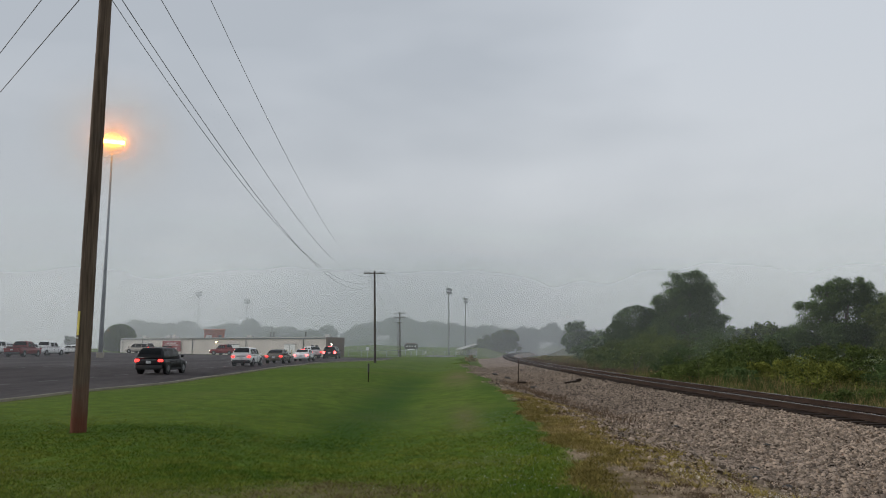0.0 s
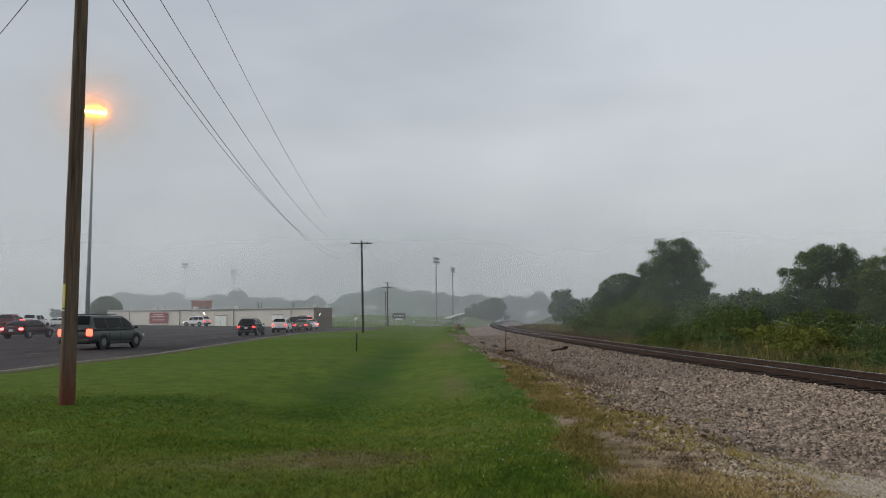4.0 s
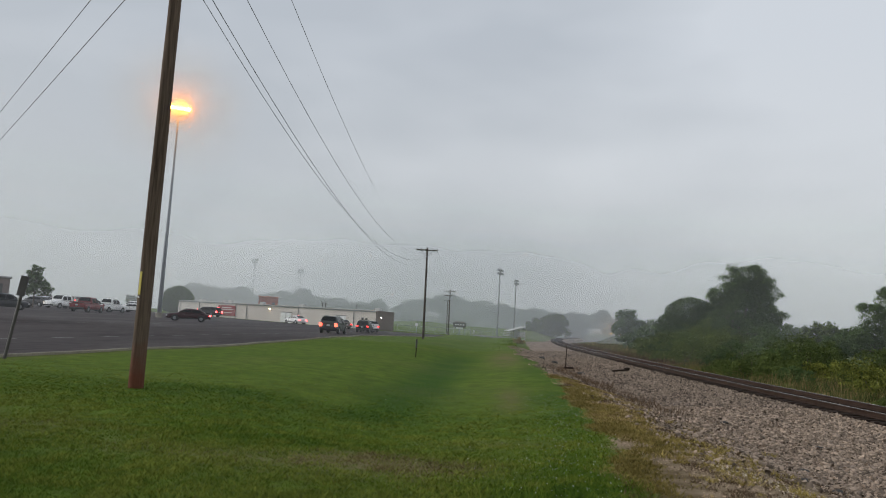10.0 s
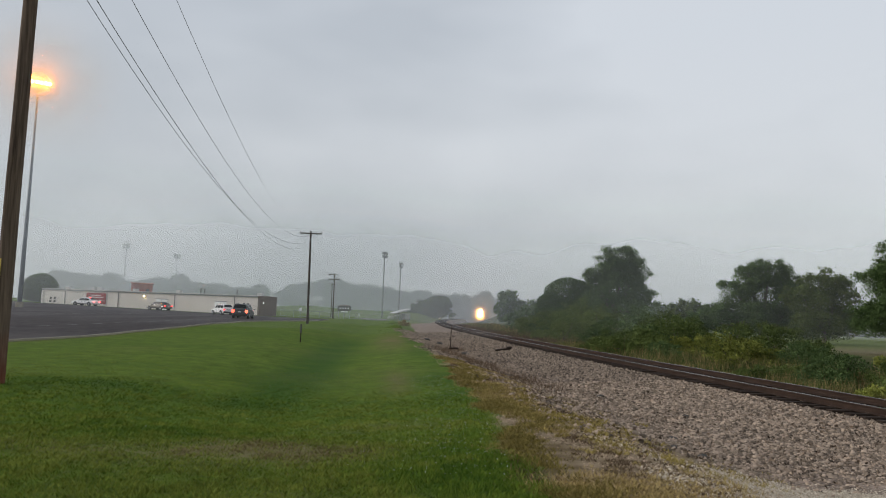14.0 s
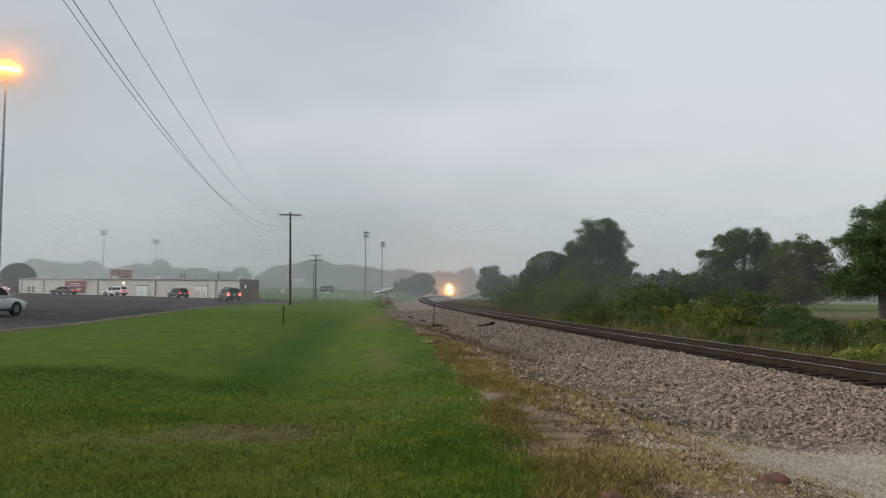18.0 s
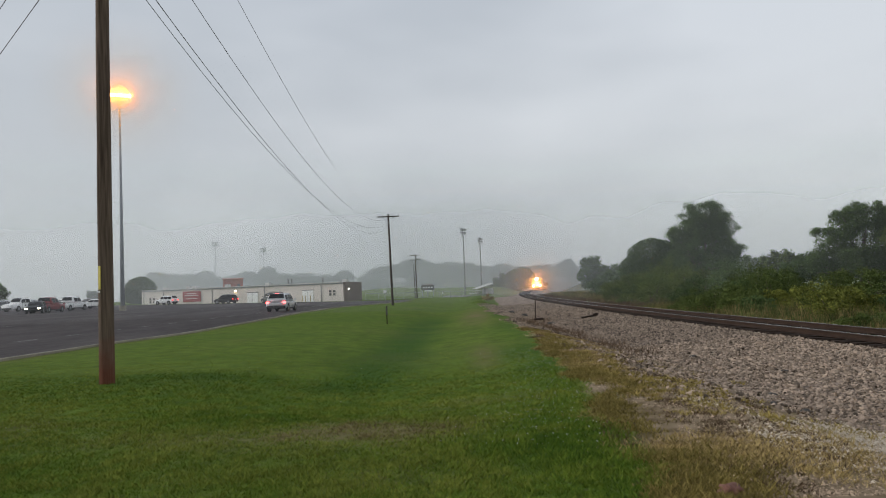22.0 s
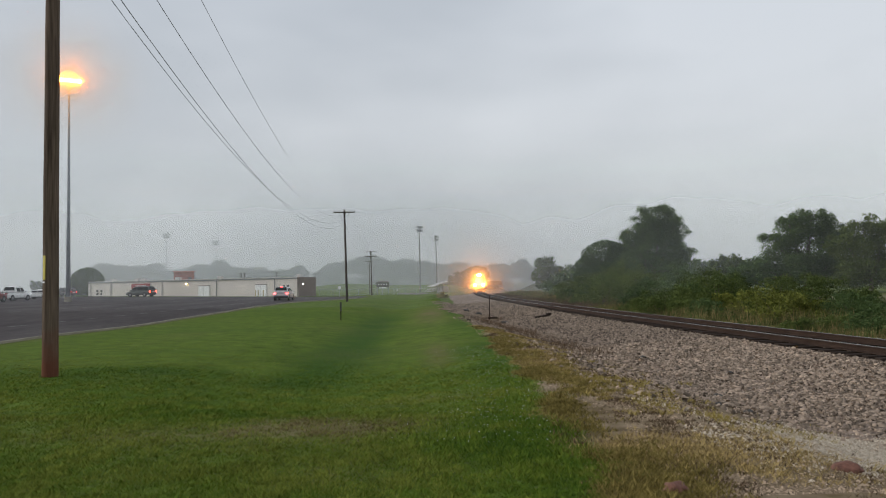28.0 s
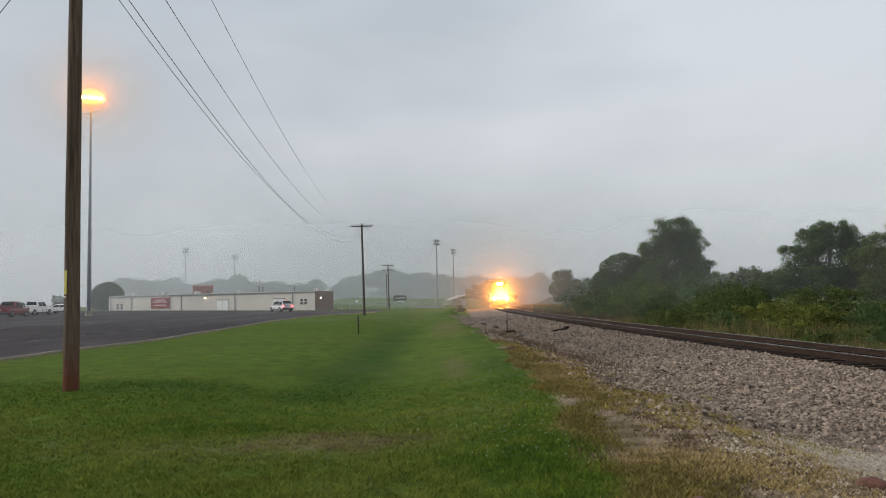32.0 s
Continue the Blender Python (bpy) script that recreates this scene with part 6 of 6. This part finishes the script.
car_a = vehicle("minivan", "black", "black minivan driving round the lot", TAIL_BRAKE)
car_b = vehicle("sedan", "white", "white sedan with glowing brake lamps", TAIL_BRAKE)
car_c = vehicle("sedan", "bronze", "dark bronze sedan with lit tail lamps", TAIL_LIT)
car_d = vehicle("suv", "white", "white sport utility with lit tail lamps", TAIL_LIT, rack=False)
car_e = vehicle("suv", "black", "black sport utility with lit tail lamps", TAIL_LIT, rack=True)
car_f = vehicle("minivan", "greengrey", "grey green minivan with roof rails", TAIL_LIT, rack=True, amber=True)
car_g = vehicle("crossover", "silver", "silver crossover with glowing brake lamps", TAIL_BRAKE)
car_p = vehicle("pickup", "red", "red pickup truck driving past the building", TAIL_LIT, True, category="pickup truck")
car_w = vehicle("crossover", "white", "white crossover driving past the building", TAIL_LIT)
car_q = vehicle("minivan", "champagne", "champagne coloured minivan leaving the lot", TAIL_LIT)
car_s = vehicle("sedan", "darkred", "dark red sedan with glowing brake lamps", TAIL_BRAKE)
car_h = vehicle("sedan", "black", "black sedan with lit headlamps", TAIL_OFF, True)


# ---------------------------------------------------------------- train
LOCO = material("locomotive_paint", (0.012, 0.008, 0.007), 0.7, vary=0.2, scale=0.8, fine=6, spec=0.2)
LOCO_DARK = material("locomotive_black", (0.03, 0.03, 0.032), 0.7, vary=0.3, scale=1, fine=10)
WAGON = material("wagon_rust_brown", (0.085, 0.05, 0.04), 0.8, vary=0.35, scale=0.6, fine=5)
BEAM = glow("train_headlamp", (1.0, 0.45, 0.10), 3000.0)


def bogie(parent, y):
    bm = bmesh.new()
    for sx in (-1, 1):
        box(bm, (sx * 1.0, y, 0.62), (0.14, 2.6, 0.36), 0.05)
    box(bm, (0, y, 0.62), (2.0, 0.5, 0.3))
    b = part("bogie", bm, LOCO_DARK, parent)
    for dy in (-0.9, 0.9):
        for sx in (-1, 1):
            bm = bmesh.new()
            bmesh.ops.create_cone(bm, cap_ends=True, segments=18, radius1=0.46, radius2=0.46, depth=0.13, matrix=pose(sx * 0.75, y + dy, 0.46, 0, 90, 0))
            part("wheel", bm, M["rust"], b)


def locomotive():
    """Heads along -y: the nose at the negative end."""
    ob = empty("locomotive")
    bm = bmesh.new()
    box(bm, (0, 0, 1.25), (3.0, 21.0, 0.4), 0.05)
    part("frame", bm, LOCO_DARK, ob)
    bm = bmesh.new()
    box(bm, (0, -9.3, 2.3), (1.9, 1.9, 1.8), 0.25)
    part("nose", bm, LOCO, ob)
    bm = bmesh.new()
    box(bm, (0, -7.1, 2.95), (2.9, 2.6, 3.1), 0.18)
    cab = part("cab", bm, LOCO, ob)
    for sx in (-0.72, 0.72):
        bm = bmesh.new()
        box(bm, (sx, -8.42, 3.5), (0.9, 0.06, 0.6), 0.03)
        part("cab_window", bm, GLASS, cab)
        bm = bmesh.new()
        box(bm, (sx * 2.02, -7.0, 3.5), (0.06, 1.3, 0.6), 0.02)
        part("side_window", bm, GLASS, cab)
    bm = bmesh.new()
    box(bm, (0, 2.2, 2.8), (1.9, 15.8, 2.8), 0.15)
    part("long_hood", bm, LOCO, ob)
    for k in range(5):
        bm = bmesh.new()
        box(bm, (0, -4 + 3.1 * k, 4.24), (1.3, 1.6, 0.25), 0.05)
        part("roof_fan", bm, LOCO_DARK, ob)
    bm = bmesh.new()
    rod(bm, (0, -2.6, 0.75), (0, 2.6, 0.75), 0.75, seg=14)
    part("fuel_tank", bm, LOCO_DARK, ob)
    bm = bmesh.new()
    box(bm, (0, -10.6, 0.8), (2.7, 0.35, 0.9), 0.12)
    part("pilot", bm, LOCO_DARK, ob)
    for sx in (-1.42, 1.42):
        for k in range(9):
            bm = bmesh.new()
            rod(bm, (sx, -5 + 1.8 * k, 1.45), (sx, -5 + 1.8 * k, 2.5), 0.02, seg=5)
            part("stanchion", bm, M["white"], ob)
        bm = bmesh.new()
        rod(bm, (sx, -5, 2.5), (sx, 9.4, 2.5), 0.02, seg=5)
        part("handrail", bm, M["white"], ob)
    for y in (-6.6, 6.6):
        bogie(ob, y)
    bm = bmesh.new()
    box(bm, (0, -8.5, 4.05), (0.95, 0.3, 0.46), 0.05)
    hl = part("headlamp_housing", bm, LOCO_DARK, ob)
    for sx in (-0.22, 0.22):
        bm = bmesh.new()
        rod(bm, (sx, -8.66, 4.05), (sx, -8.72, 4.05), 0.19, seg=14)
        part("headlamp", bm, BEAM, hl, "blazing warm headlamp")
    for sx in (-1.1, 1.1):
        bm = bmesh.new()
        box(bm, (sx, -10.45, 1.5), (0.5, 0.3, 0.5), 0.05)
        dl = part("ditch_lamp_housing", bm, LOCO_DARK, ob)
        bm = bmesh.new()
        rod(bm, (sx, -10.62, 1.5), (sx, -10.68, 1.5), 0.19, seg=14)
        part("ditch_lamp", bm, BEAM, dl, "blazing warm ditch lamp")
    return tagged(ob, "heavy freight locomotive with blazing headlamps", "locomotive", "freight train")


def wagon():
    ob = empty("freight_wagon")
    bm = bmesh.new()
    box(bm, (0, 0, 1.15), (2.7, 15.6, 0.3), 0.04)
    part("frame", bm, LOCO_DARK, ob)
    bm = bmesh.new()
    box(bm, (0, 0, 2.05), (2.95, 14.9, 1.5), 0.06)
    part("body", bm, WAGON, ob)
    for k in range(11):
        for sx in (-1.5, 1.5):
            bm = bmesh.new()
            box(bm, (sx, -7.0 + 1.4 * k, 2.05), (0.09, 0.14, 1.42), 0.01)
            part("side_rib", bm, WAGON, ob)
    bm = bmesh.new()
    box(bm, (0, 0, 2.83), (3.1, 15.0, 0.10), 0.03)
    part("top_rim", bm, WAGON, ob)
    for y in (-5.6, 5.6):
        bogie(ob, y)
    return tagged(ob, "rust brown freight wagon behind the locomotive", "wagon", "freight train")


loco = locomotive()
wagons = [wagon()]
for k in range(9):
    wagons.append(copy_thing(wagons[0], pose(0, 0, 0)))


def tinted_fog_disc(name, radius, alpha, parent_pose, label, fall=2.0, color=(0.9, 0.9, 0.9)):
    """Flat mist disc round a lamp, lit by it; its tint paints the glow."""
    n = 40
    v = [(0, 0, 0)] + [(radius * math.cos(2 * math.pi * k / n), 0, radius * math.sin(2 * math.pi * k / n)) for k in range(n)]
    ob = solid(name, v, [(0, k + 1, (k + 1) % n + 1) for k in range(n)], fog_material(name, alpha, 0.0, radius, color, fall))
    ob.matrix_world = parent_pose
    return tagged(ob, label, "fog", "lamp-lit mist", "stuff")


# two added discs; the sodium lamp's orange glow is painted into their colour
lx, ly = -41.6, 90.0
tinted_fog_disc("tinted_glow_mist", 3.3, 0.66, pose(lx + 0.4, ly - 0.9, 26.4, 0, 0, 24.8), "orange tinted mist disc painting the sodium lamp glow", 1.3, (0.95, 0.62, 0.28))
tinted_fog_disc("tinted_glow_mist", 11.0, 0.32, pose(lx + 1.4, ly - 3.0, 26.4, 0, 0, 24.8), "wide faint tinted mist disc painting sodium lamp glow", 1.3, (0.95, 0.72, 0.46))
# orange of the headlamp glow, put into the colour of three added discs
GLOW_TINT = (0.95, 0.70, 0.38)
halo_core = tinted_fog_disc("tinted_glow_mist", 2.2, 0.92, pose(0, 0, 0), "small tinted mist disc painting the bright headlamp glow", 1.5, GLOW_TINT)
halo_near = tinted_fog_disc("tinted_glow_mist", 6.0, 0.26, pose(0, 0, 0), "tinted mist disc painting the headlamp glow", 2.2, GLOW_TINT)
halo_wide = tinted_fog_disc("tinted_glow_mist", 20.0, 0.13, pose(0, 0, 0), "wide tinted mist disc painting the outer headlamp glow", 1.5, GLOW_TINT)


# ---------------------------------------------------------------- sleepers
def sleepers():
    bm = bmesh.new()
    box(bm, (0, 0, -0.09), (2.6, 0.23, 0.18), 0.015)
    me = bpy.data.meshes.new("sleeper")
    bm.normal_update()
    bm.to_mesh(me)
    bm.free()
    me.materials.append(M["tie"])
    y, k = 2.0, 0
    while k < 240:
        ob = new("sleeper", me)
        ob.parent = railway
        ob.matrix_world = pose(float(track_x(y)) + rng.uniform(-0.07, 0.07), y, TIE_TOP + rng.uniform(-0.015, 0.01), 0, 0, track_turn(y) + rng.uniform(-0.8, 0.8))
        y += 0.55
        k += 1
    bm = bmesh.new()
    while y < 460:
        m = pose(float(track_x(y)), y, TIE_TOP - 0.09, 0, 0, track_turn(y))
        box(bm, (0, 0, 0), (2.6, 0.23, 0.18), 0, m)
        y += 0.6
    tagged(part("sleepers_far", bm, M["tie"], railway), kind="stuff")


sleepers()


# ---------------------------------------------------------------- movement
def drive(ob, rows, reverse=False):
    """rows: seconds, x, y. The heading follows the way driven; a car that stands keeps its heading."""
    keys, last = [], None
    for k, (t, x, y) in enumerate(rows):
        a, b = rows[max(k - 1, 0)], rows[min(k + 1, len(rows) - 1)]
        d = Vector((b[1] - a[1], b[2] - a[2]))
        if d.length > 0.8 or last is None:
            turn = math.degrees(math.atan2(-d.x, d.y))
            if last is not None:
                turn = last + max(-70.0, min(70.0, (turn - last + 180) % 360 - 180))
            last = turn
        keys.append((t, pose(x, y, float(lot_z(x)) + 0.04, 0, 0, last)))
    walk(ob, keys)


def train_y(t):
    """How far along the track the locomotive's lamps are."""
    return 430.9 - 15.8 * (t - 13.0)


def ride(ob, behind, up=RAIL_TOP, side=0.0, times=None):
    keys = []
    for t in times or [float(k) for k in range(0, 33, 2)]:
        y = train_y(t) + behind
        keys.append((t, pose(float(track_x(y)) + side, y, up, 0, 0, track_turn(y))))
    walk(ob, keys)


def motions():
    drive(car_a, [(0, -17.3, 111), (1, -17.3, 112.5), (2, -17.6, 113.8), (3, -19, 116.3), (4, -22, 118.6), (5.5, -29.8, 121.8), (6, -32.4, 124.7), (6.5, -35.1, 127), (7, -37.9, 129.1), (7.5, -40.6, 130.4), (8, -43.4, 131.5), (9, -48.4, 133.3), (10, -53.2, 135), (11, -57.9, 136.5), (12.17, -63.4, 138.4), (13.33, -68.8, 140.2), (14.5, -74.4, 142), (15.67, -79.9, 143.7), (16.83, -85.4, 145.5), (18, -90.9, 147.3), (19.17, -96.4, 149), (20.33, -101.9, 150.7), (21.5, -107.4, 152.5), (22.67, -113, 154.3), (23.83, -118.4, 156), (25, -124, 157.8), (26.17, -129.5, 159.6), (27.33, -134.9, 161.4), (28.5, -140.5, 163.2), (29.67, -146, 164.9), (30.83, -151.5, 166.7), (32, -157, 168.5)])
    drive(car_b, [(0, -17.3, 90.2), (1, -17.3, 94.4), (2, -17.3, 98.2), (3, -17.3, 101.7), (3.5, -17.7, 104.5), (5, -19.5, 108.8), (6.5, -22.1, 112.6), (8, -25, 116.3), (8.67, -28, 119.9), (9.33, -31.2, 123.4), (10, -34.6, 126.7), (11, -38.7, 129.6), (12, -43.1, 131.4), (13, -47.2, 132.9), (14, -51.2, 134.3), (14.5, -52.8, 134.8), (16.09, -58.1, 136.6), (17.68, -63.4, 138.4), (19.27, -68.6, 140.1), (20.86, -73.9, 141.8), (22.45, -79.2, 143.5), (24.05, -84.6, 145.3), (25.64, -89.9, 147), (27.23, -95.2, 148.6), (28.82, -100.5, 150.3), (30.41, -105.8, 152), (32, -111.1, 153.7)])
    drive(car_c, [(0, -17.3, 76.7), (1, -17.3, 81.8), (2, -17.3, 86.8), (3, -17.3, 91.7), (3.5, -17.3, 94.8), (4.5, -17.3, 99.7), (5.5, -17.7, 104.6), (6, -18.1, 105.9), (7, -19.3, 108.4), (8.67, -22, 112.4), (10.33, -24.9, 116.2), (12, -28, 119.9), (12.5, -30.1, 122.3), (13, -32.4, 124.6), (13.5, -34.7, 126.7), (14, -37.2, 128.7), (14.5, -38.9, 129.7), (15.5, -42.5, 131.2), (16.5, -46.1, 132.5), (17, -47.7, 133.1), (18, -51.3, 134.3), (18.5, -52.5, 134.7), (19.25, -56.7, 136.1), (20, -60.8, 137.5), (21, -66.3, 139.3), (22, -71.8, 141.1), (23, -77.4, 142.9), (24, -82.9, 144.7), (25, -88.4, 146.5), (26, -94, 148.3), (27, -99.6, 150), (28, -105.1, 151.7), (29, -110.6, 153.5), (30, -116.2, 155.3), (31, -121.7, 157.1), (32, -127.2, 158.9)])
    drive(car_d, [(0, -17.3, 64.9), (1, -17.3, 69.9), (2, -17.3, 74.9), (3, -17.3, 80.1), (3.5, -17.3, 82.4), (4.5, -17.3, 86.9), (5.5, -17.3, 91.4), (6, -17.3, 93.6), (7, -17.3, 97.1), (8, -17.3, 100.4), (9, -17.4, 103.4), (10.67, -18.9, 107.7), (12.33, -21.3, 111.5), (14, -24.1, 115.2), (14.5, -26.8, 118.5), (15.17, -30, 122.1), (15.83, -33.3, 125.6), (16.5, -37.1, 128.6), (17, -38.8, 129.6), (18, -41.9, 130.9), (18.5, -43.3, 131.5), (19, -44.7, 132), (20, -47.7, 133.1), (21, -51, 134.2), (22, -54.6, 135.4), (23, -58.3, 136.7), (24, -61.7, 137.8), (25, -65, 138.9), (25.5, -70, 140.6), (26.04, -75.4, 142.3), (26.58, -80.8, 144), (27.12, -86.2, 145.8), (27.67, -91.7, 147.5), (28.21, -97.1, 149.2), (28.75, -102.5, 150.9), (29.29, -107.9, 152.6), (29.83, -113.3, 154.4), (30.38, -118.8, 156.1), (30.92, -124.2, 157.9), (31.46, -129.6, 159.6), (32, -135, 161.4)])
    drive(car_e, [(0, -17.3, 45.7), (0.5, -17.3, 49.1), (1, -17.3, 52.5), (1.5, -17.3, 55.7), (2, -17.3, 58.9), (2.5, -17.3, 62), (3, -17.3, 65.1), (3.5, -17.3, 67.9), (4.5, -17.3, 73.2), (5.5, -17.3, 78.5), (6, -17.3, 80.6), (7, -17.3, 85.1), (8, -17.3, 89.1), (9, -17.3, 93.1), (10, -17.3, 97.4), (11, -17.3, 101.9), (12.83, -18.5, 106.9), (14.67, -21.1, 111.3), (16.5, -24.3, 115.4), (17, -25.9, 117.4), (18, -29.3, 121.3), (18.5, -31.2, 123.4), (19, -32.9, 125.1), (20, -36, 127.8), (21, -39.1, 129.8), (22, -42.3, 131.1), (23, -45.6, 132.4), (24, -49.2, 133.6), (25, -53.1, 134.9), (25.5, -55.1, 135.6), (26.8, -60.2, 137.3), (28.1, -65.3, 139), (29.4, -70.4, 140.7), (30.7, -75.6, 142.4), (32, -80.7, 144)])
    drive(car_f, [(0, -27.5, 15.5), (1, -24.5, 21.5), (2, -21.8, 28.2), (3, -19.6, 35), (3.5, -18.7, 37.9), (4.5, -17.5, 44.3), (5.5, -17.1, 50.8), (6, -17, 54.6), (7, -17.1, 62.2), (7.5, -17.3, 65.7), (8, -17.3, 68.7), (9, -17.3, 74), (10, -17.3, 78.6), (11, -17.3, 83), (12, -17.3, 87.3), (13, -17.3, 91.4), (14, -17.3, 95.2), (15.25, -17.3, 99), (16.5, -17.3, 102.7), (17, -17.3, 102.7), (17.75, -18.5, 107), (18.5, -20.9, 110.9), (19, -22.8, 113.6), (20, -26, 117.5), (21, -29.3, 121.4), (22, -32.3, 124.5), (23, -34.4, 126.5), (24, -36.2, 127.9), (25, -38.2, 129.3), (25.5, -39.7, 130), (26.75, -44.4, 131.9), (28, -49.2, 133.6), (29, -53.6, 135.1), (29.75, -57.6, 136.4), (30.5, -61.6, 137.8), (31.25, -65.8, 139.2), (32, -70.1, 140.6)])
    drive(car_g, [(0, -30, -70), (8, -28, -20), (13, -25.5, 10), (14.4, -24, 19), (15.4, -23.5, 25.5), (16.4, -22.4, 32), (17.5, -20.8, 38.6), (18.5, -19.2, 45), (19, -18.3, 48.1), (19.5, -17.5, 51.8), (20, -17.3, 56.5), (20.5, -17.3, 60), (21, -17.3, 63.4), (21.5, -17.3, 66.8), (22, -17.3, 70.2), (22.5, -17.3, 73.3), (23, -17.3, 76.4), (24, -17.3, 81.8), (25, -17.3, 86.4), (25.5, -17.3, 88.6), (26.75, -17.3, 92), (28, -17.3, 95.4), (29, -17.3, 98), (29.75, -17.3, 103), (30.5, -18.9, 107.7), (31.25, -21.3, 111.6), (32, -24.1, 115.1)])
    drive(car_h, [(0, -62, 112), (16, -60, 108), (18, -57, 101), (20, -51.5, 89.5), (21, -50, 86.5), (22, -49, 84.5), (23, -48.3, 82), (26, -46, 72), (32, -44, 50)])
    drive(car_p, [(0, -38.5, 129.5), (1, -44, 131.8), (2, -49.7, 133.8), (3, -55.1, 135.6), (3.5, -57.7, 136.5), (4.33, -62.2, 138), (5.17, -66.7, 139.5), (6, -71.1, 140.9), (7.04, -76.7, 142.7), (8.08, -82.3, 144.5), (9.12, -87.9, 146.3), (10.16, -93.5, 148.1), (11.2, -99.2, 149.9), (12.24, -104.8, 151.6), (13.28, -110.4, 153.4), (14.32, -116, 155.2), (15.36, -121.6, 157), (16.4, -127.2, 158.8), (17.44, -132.8, 160.7), (18.48, -138.4, 162.5), (19.52, -144, 164.3), (20.56, -149.6, 166.1), (21.6, -155.2, 167.9), (22.64, -160.8, 169.7), (23.68, -166.4, 171.6), (24.72, -172, 173.4), (25.76, -177.6, 175.2), (26.8, -183.2, 177), (27.84, -188.8, 178.8), (28.88, -194.4, 180.7), (29.92, -200, 182.5), (30.96, -205.6, 184.3), (32, -211.2, 186.1)])
    drive(car_q, [(0, -55.8, 135.9), (1, -58.9, 136.9), (2, -61.5, 137.7), (4, -67.2, 139.6), (10, -86.3, 145.8), (32, -157.7, 168.7)])
    drive(car_s, [(0, -31, 38), (3.5, -31.2, 54.7), (5.5, -30.5, 66.3), (6, -30.9, 68.3), (7, -31.6, 73.5), (8, -32.8, 79.5), (9, -33, 81.6), (10, -34.1, 81.1), (11, -34.8, 77.5), (12, -35.7, 73.8), (13, -36.3, 71.3), (15, -52, 66), (20, -78, 62), (32, -125, 60)])
    drive(car_w, [(0, -20.6, 110.6), (0.5, -23, 113.8), (1, -25.5, 116.9), (1.5, -28.3, 120.2), (2, -31.2, 123.4), (2.5, -34.3, 126.4), (3, -37.8, 129.1), (3.5, -39.4, 129.9), (4.5, -44.7, 132), (5.5, -50.1, 133.9), (6, -52.7, 134.8), (7, -56.9, 136.2), (8, -61.4, 137.7), (9.2, -66.8, 139.5), (10.4, -72.3, 141.3), (11.6, -77.7, 143), (12.8, -83.1, 144.8), (14, -88.6, 146.5), (15.2, -94, 148.3), (16.4, -99.5, 150), (17.6, -105, 151.7), (18.8, -110.4, 153.4), (20, -115.9, 155.2), (21.2, -121.3, 156.9), (22.4, -126.7, 158.7), (23.6, -132.2, 160.5), (24.8, -137.6, 162.2), (26, -143.1, 164), (27.2, -148.5, 165.8), (28.4, -153.9, 167.5), (29.6, -159.4, 169.3), (30.8, -164.8, 171.1), (32, -170.3, 172.8)])
    ride(loco, 10.6)
    for k, w in enumerate(wagons):
        ride(w, 29.6 + 16.6 * k)
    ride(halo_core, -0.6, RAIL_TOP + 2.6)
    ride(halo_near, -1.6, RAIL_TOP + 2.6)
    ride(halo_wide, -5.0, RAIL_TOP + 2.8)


motions()
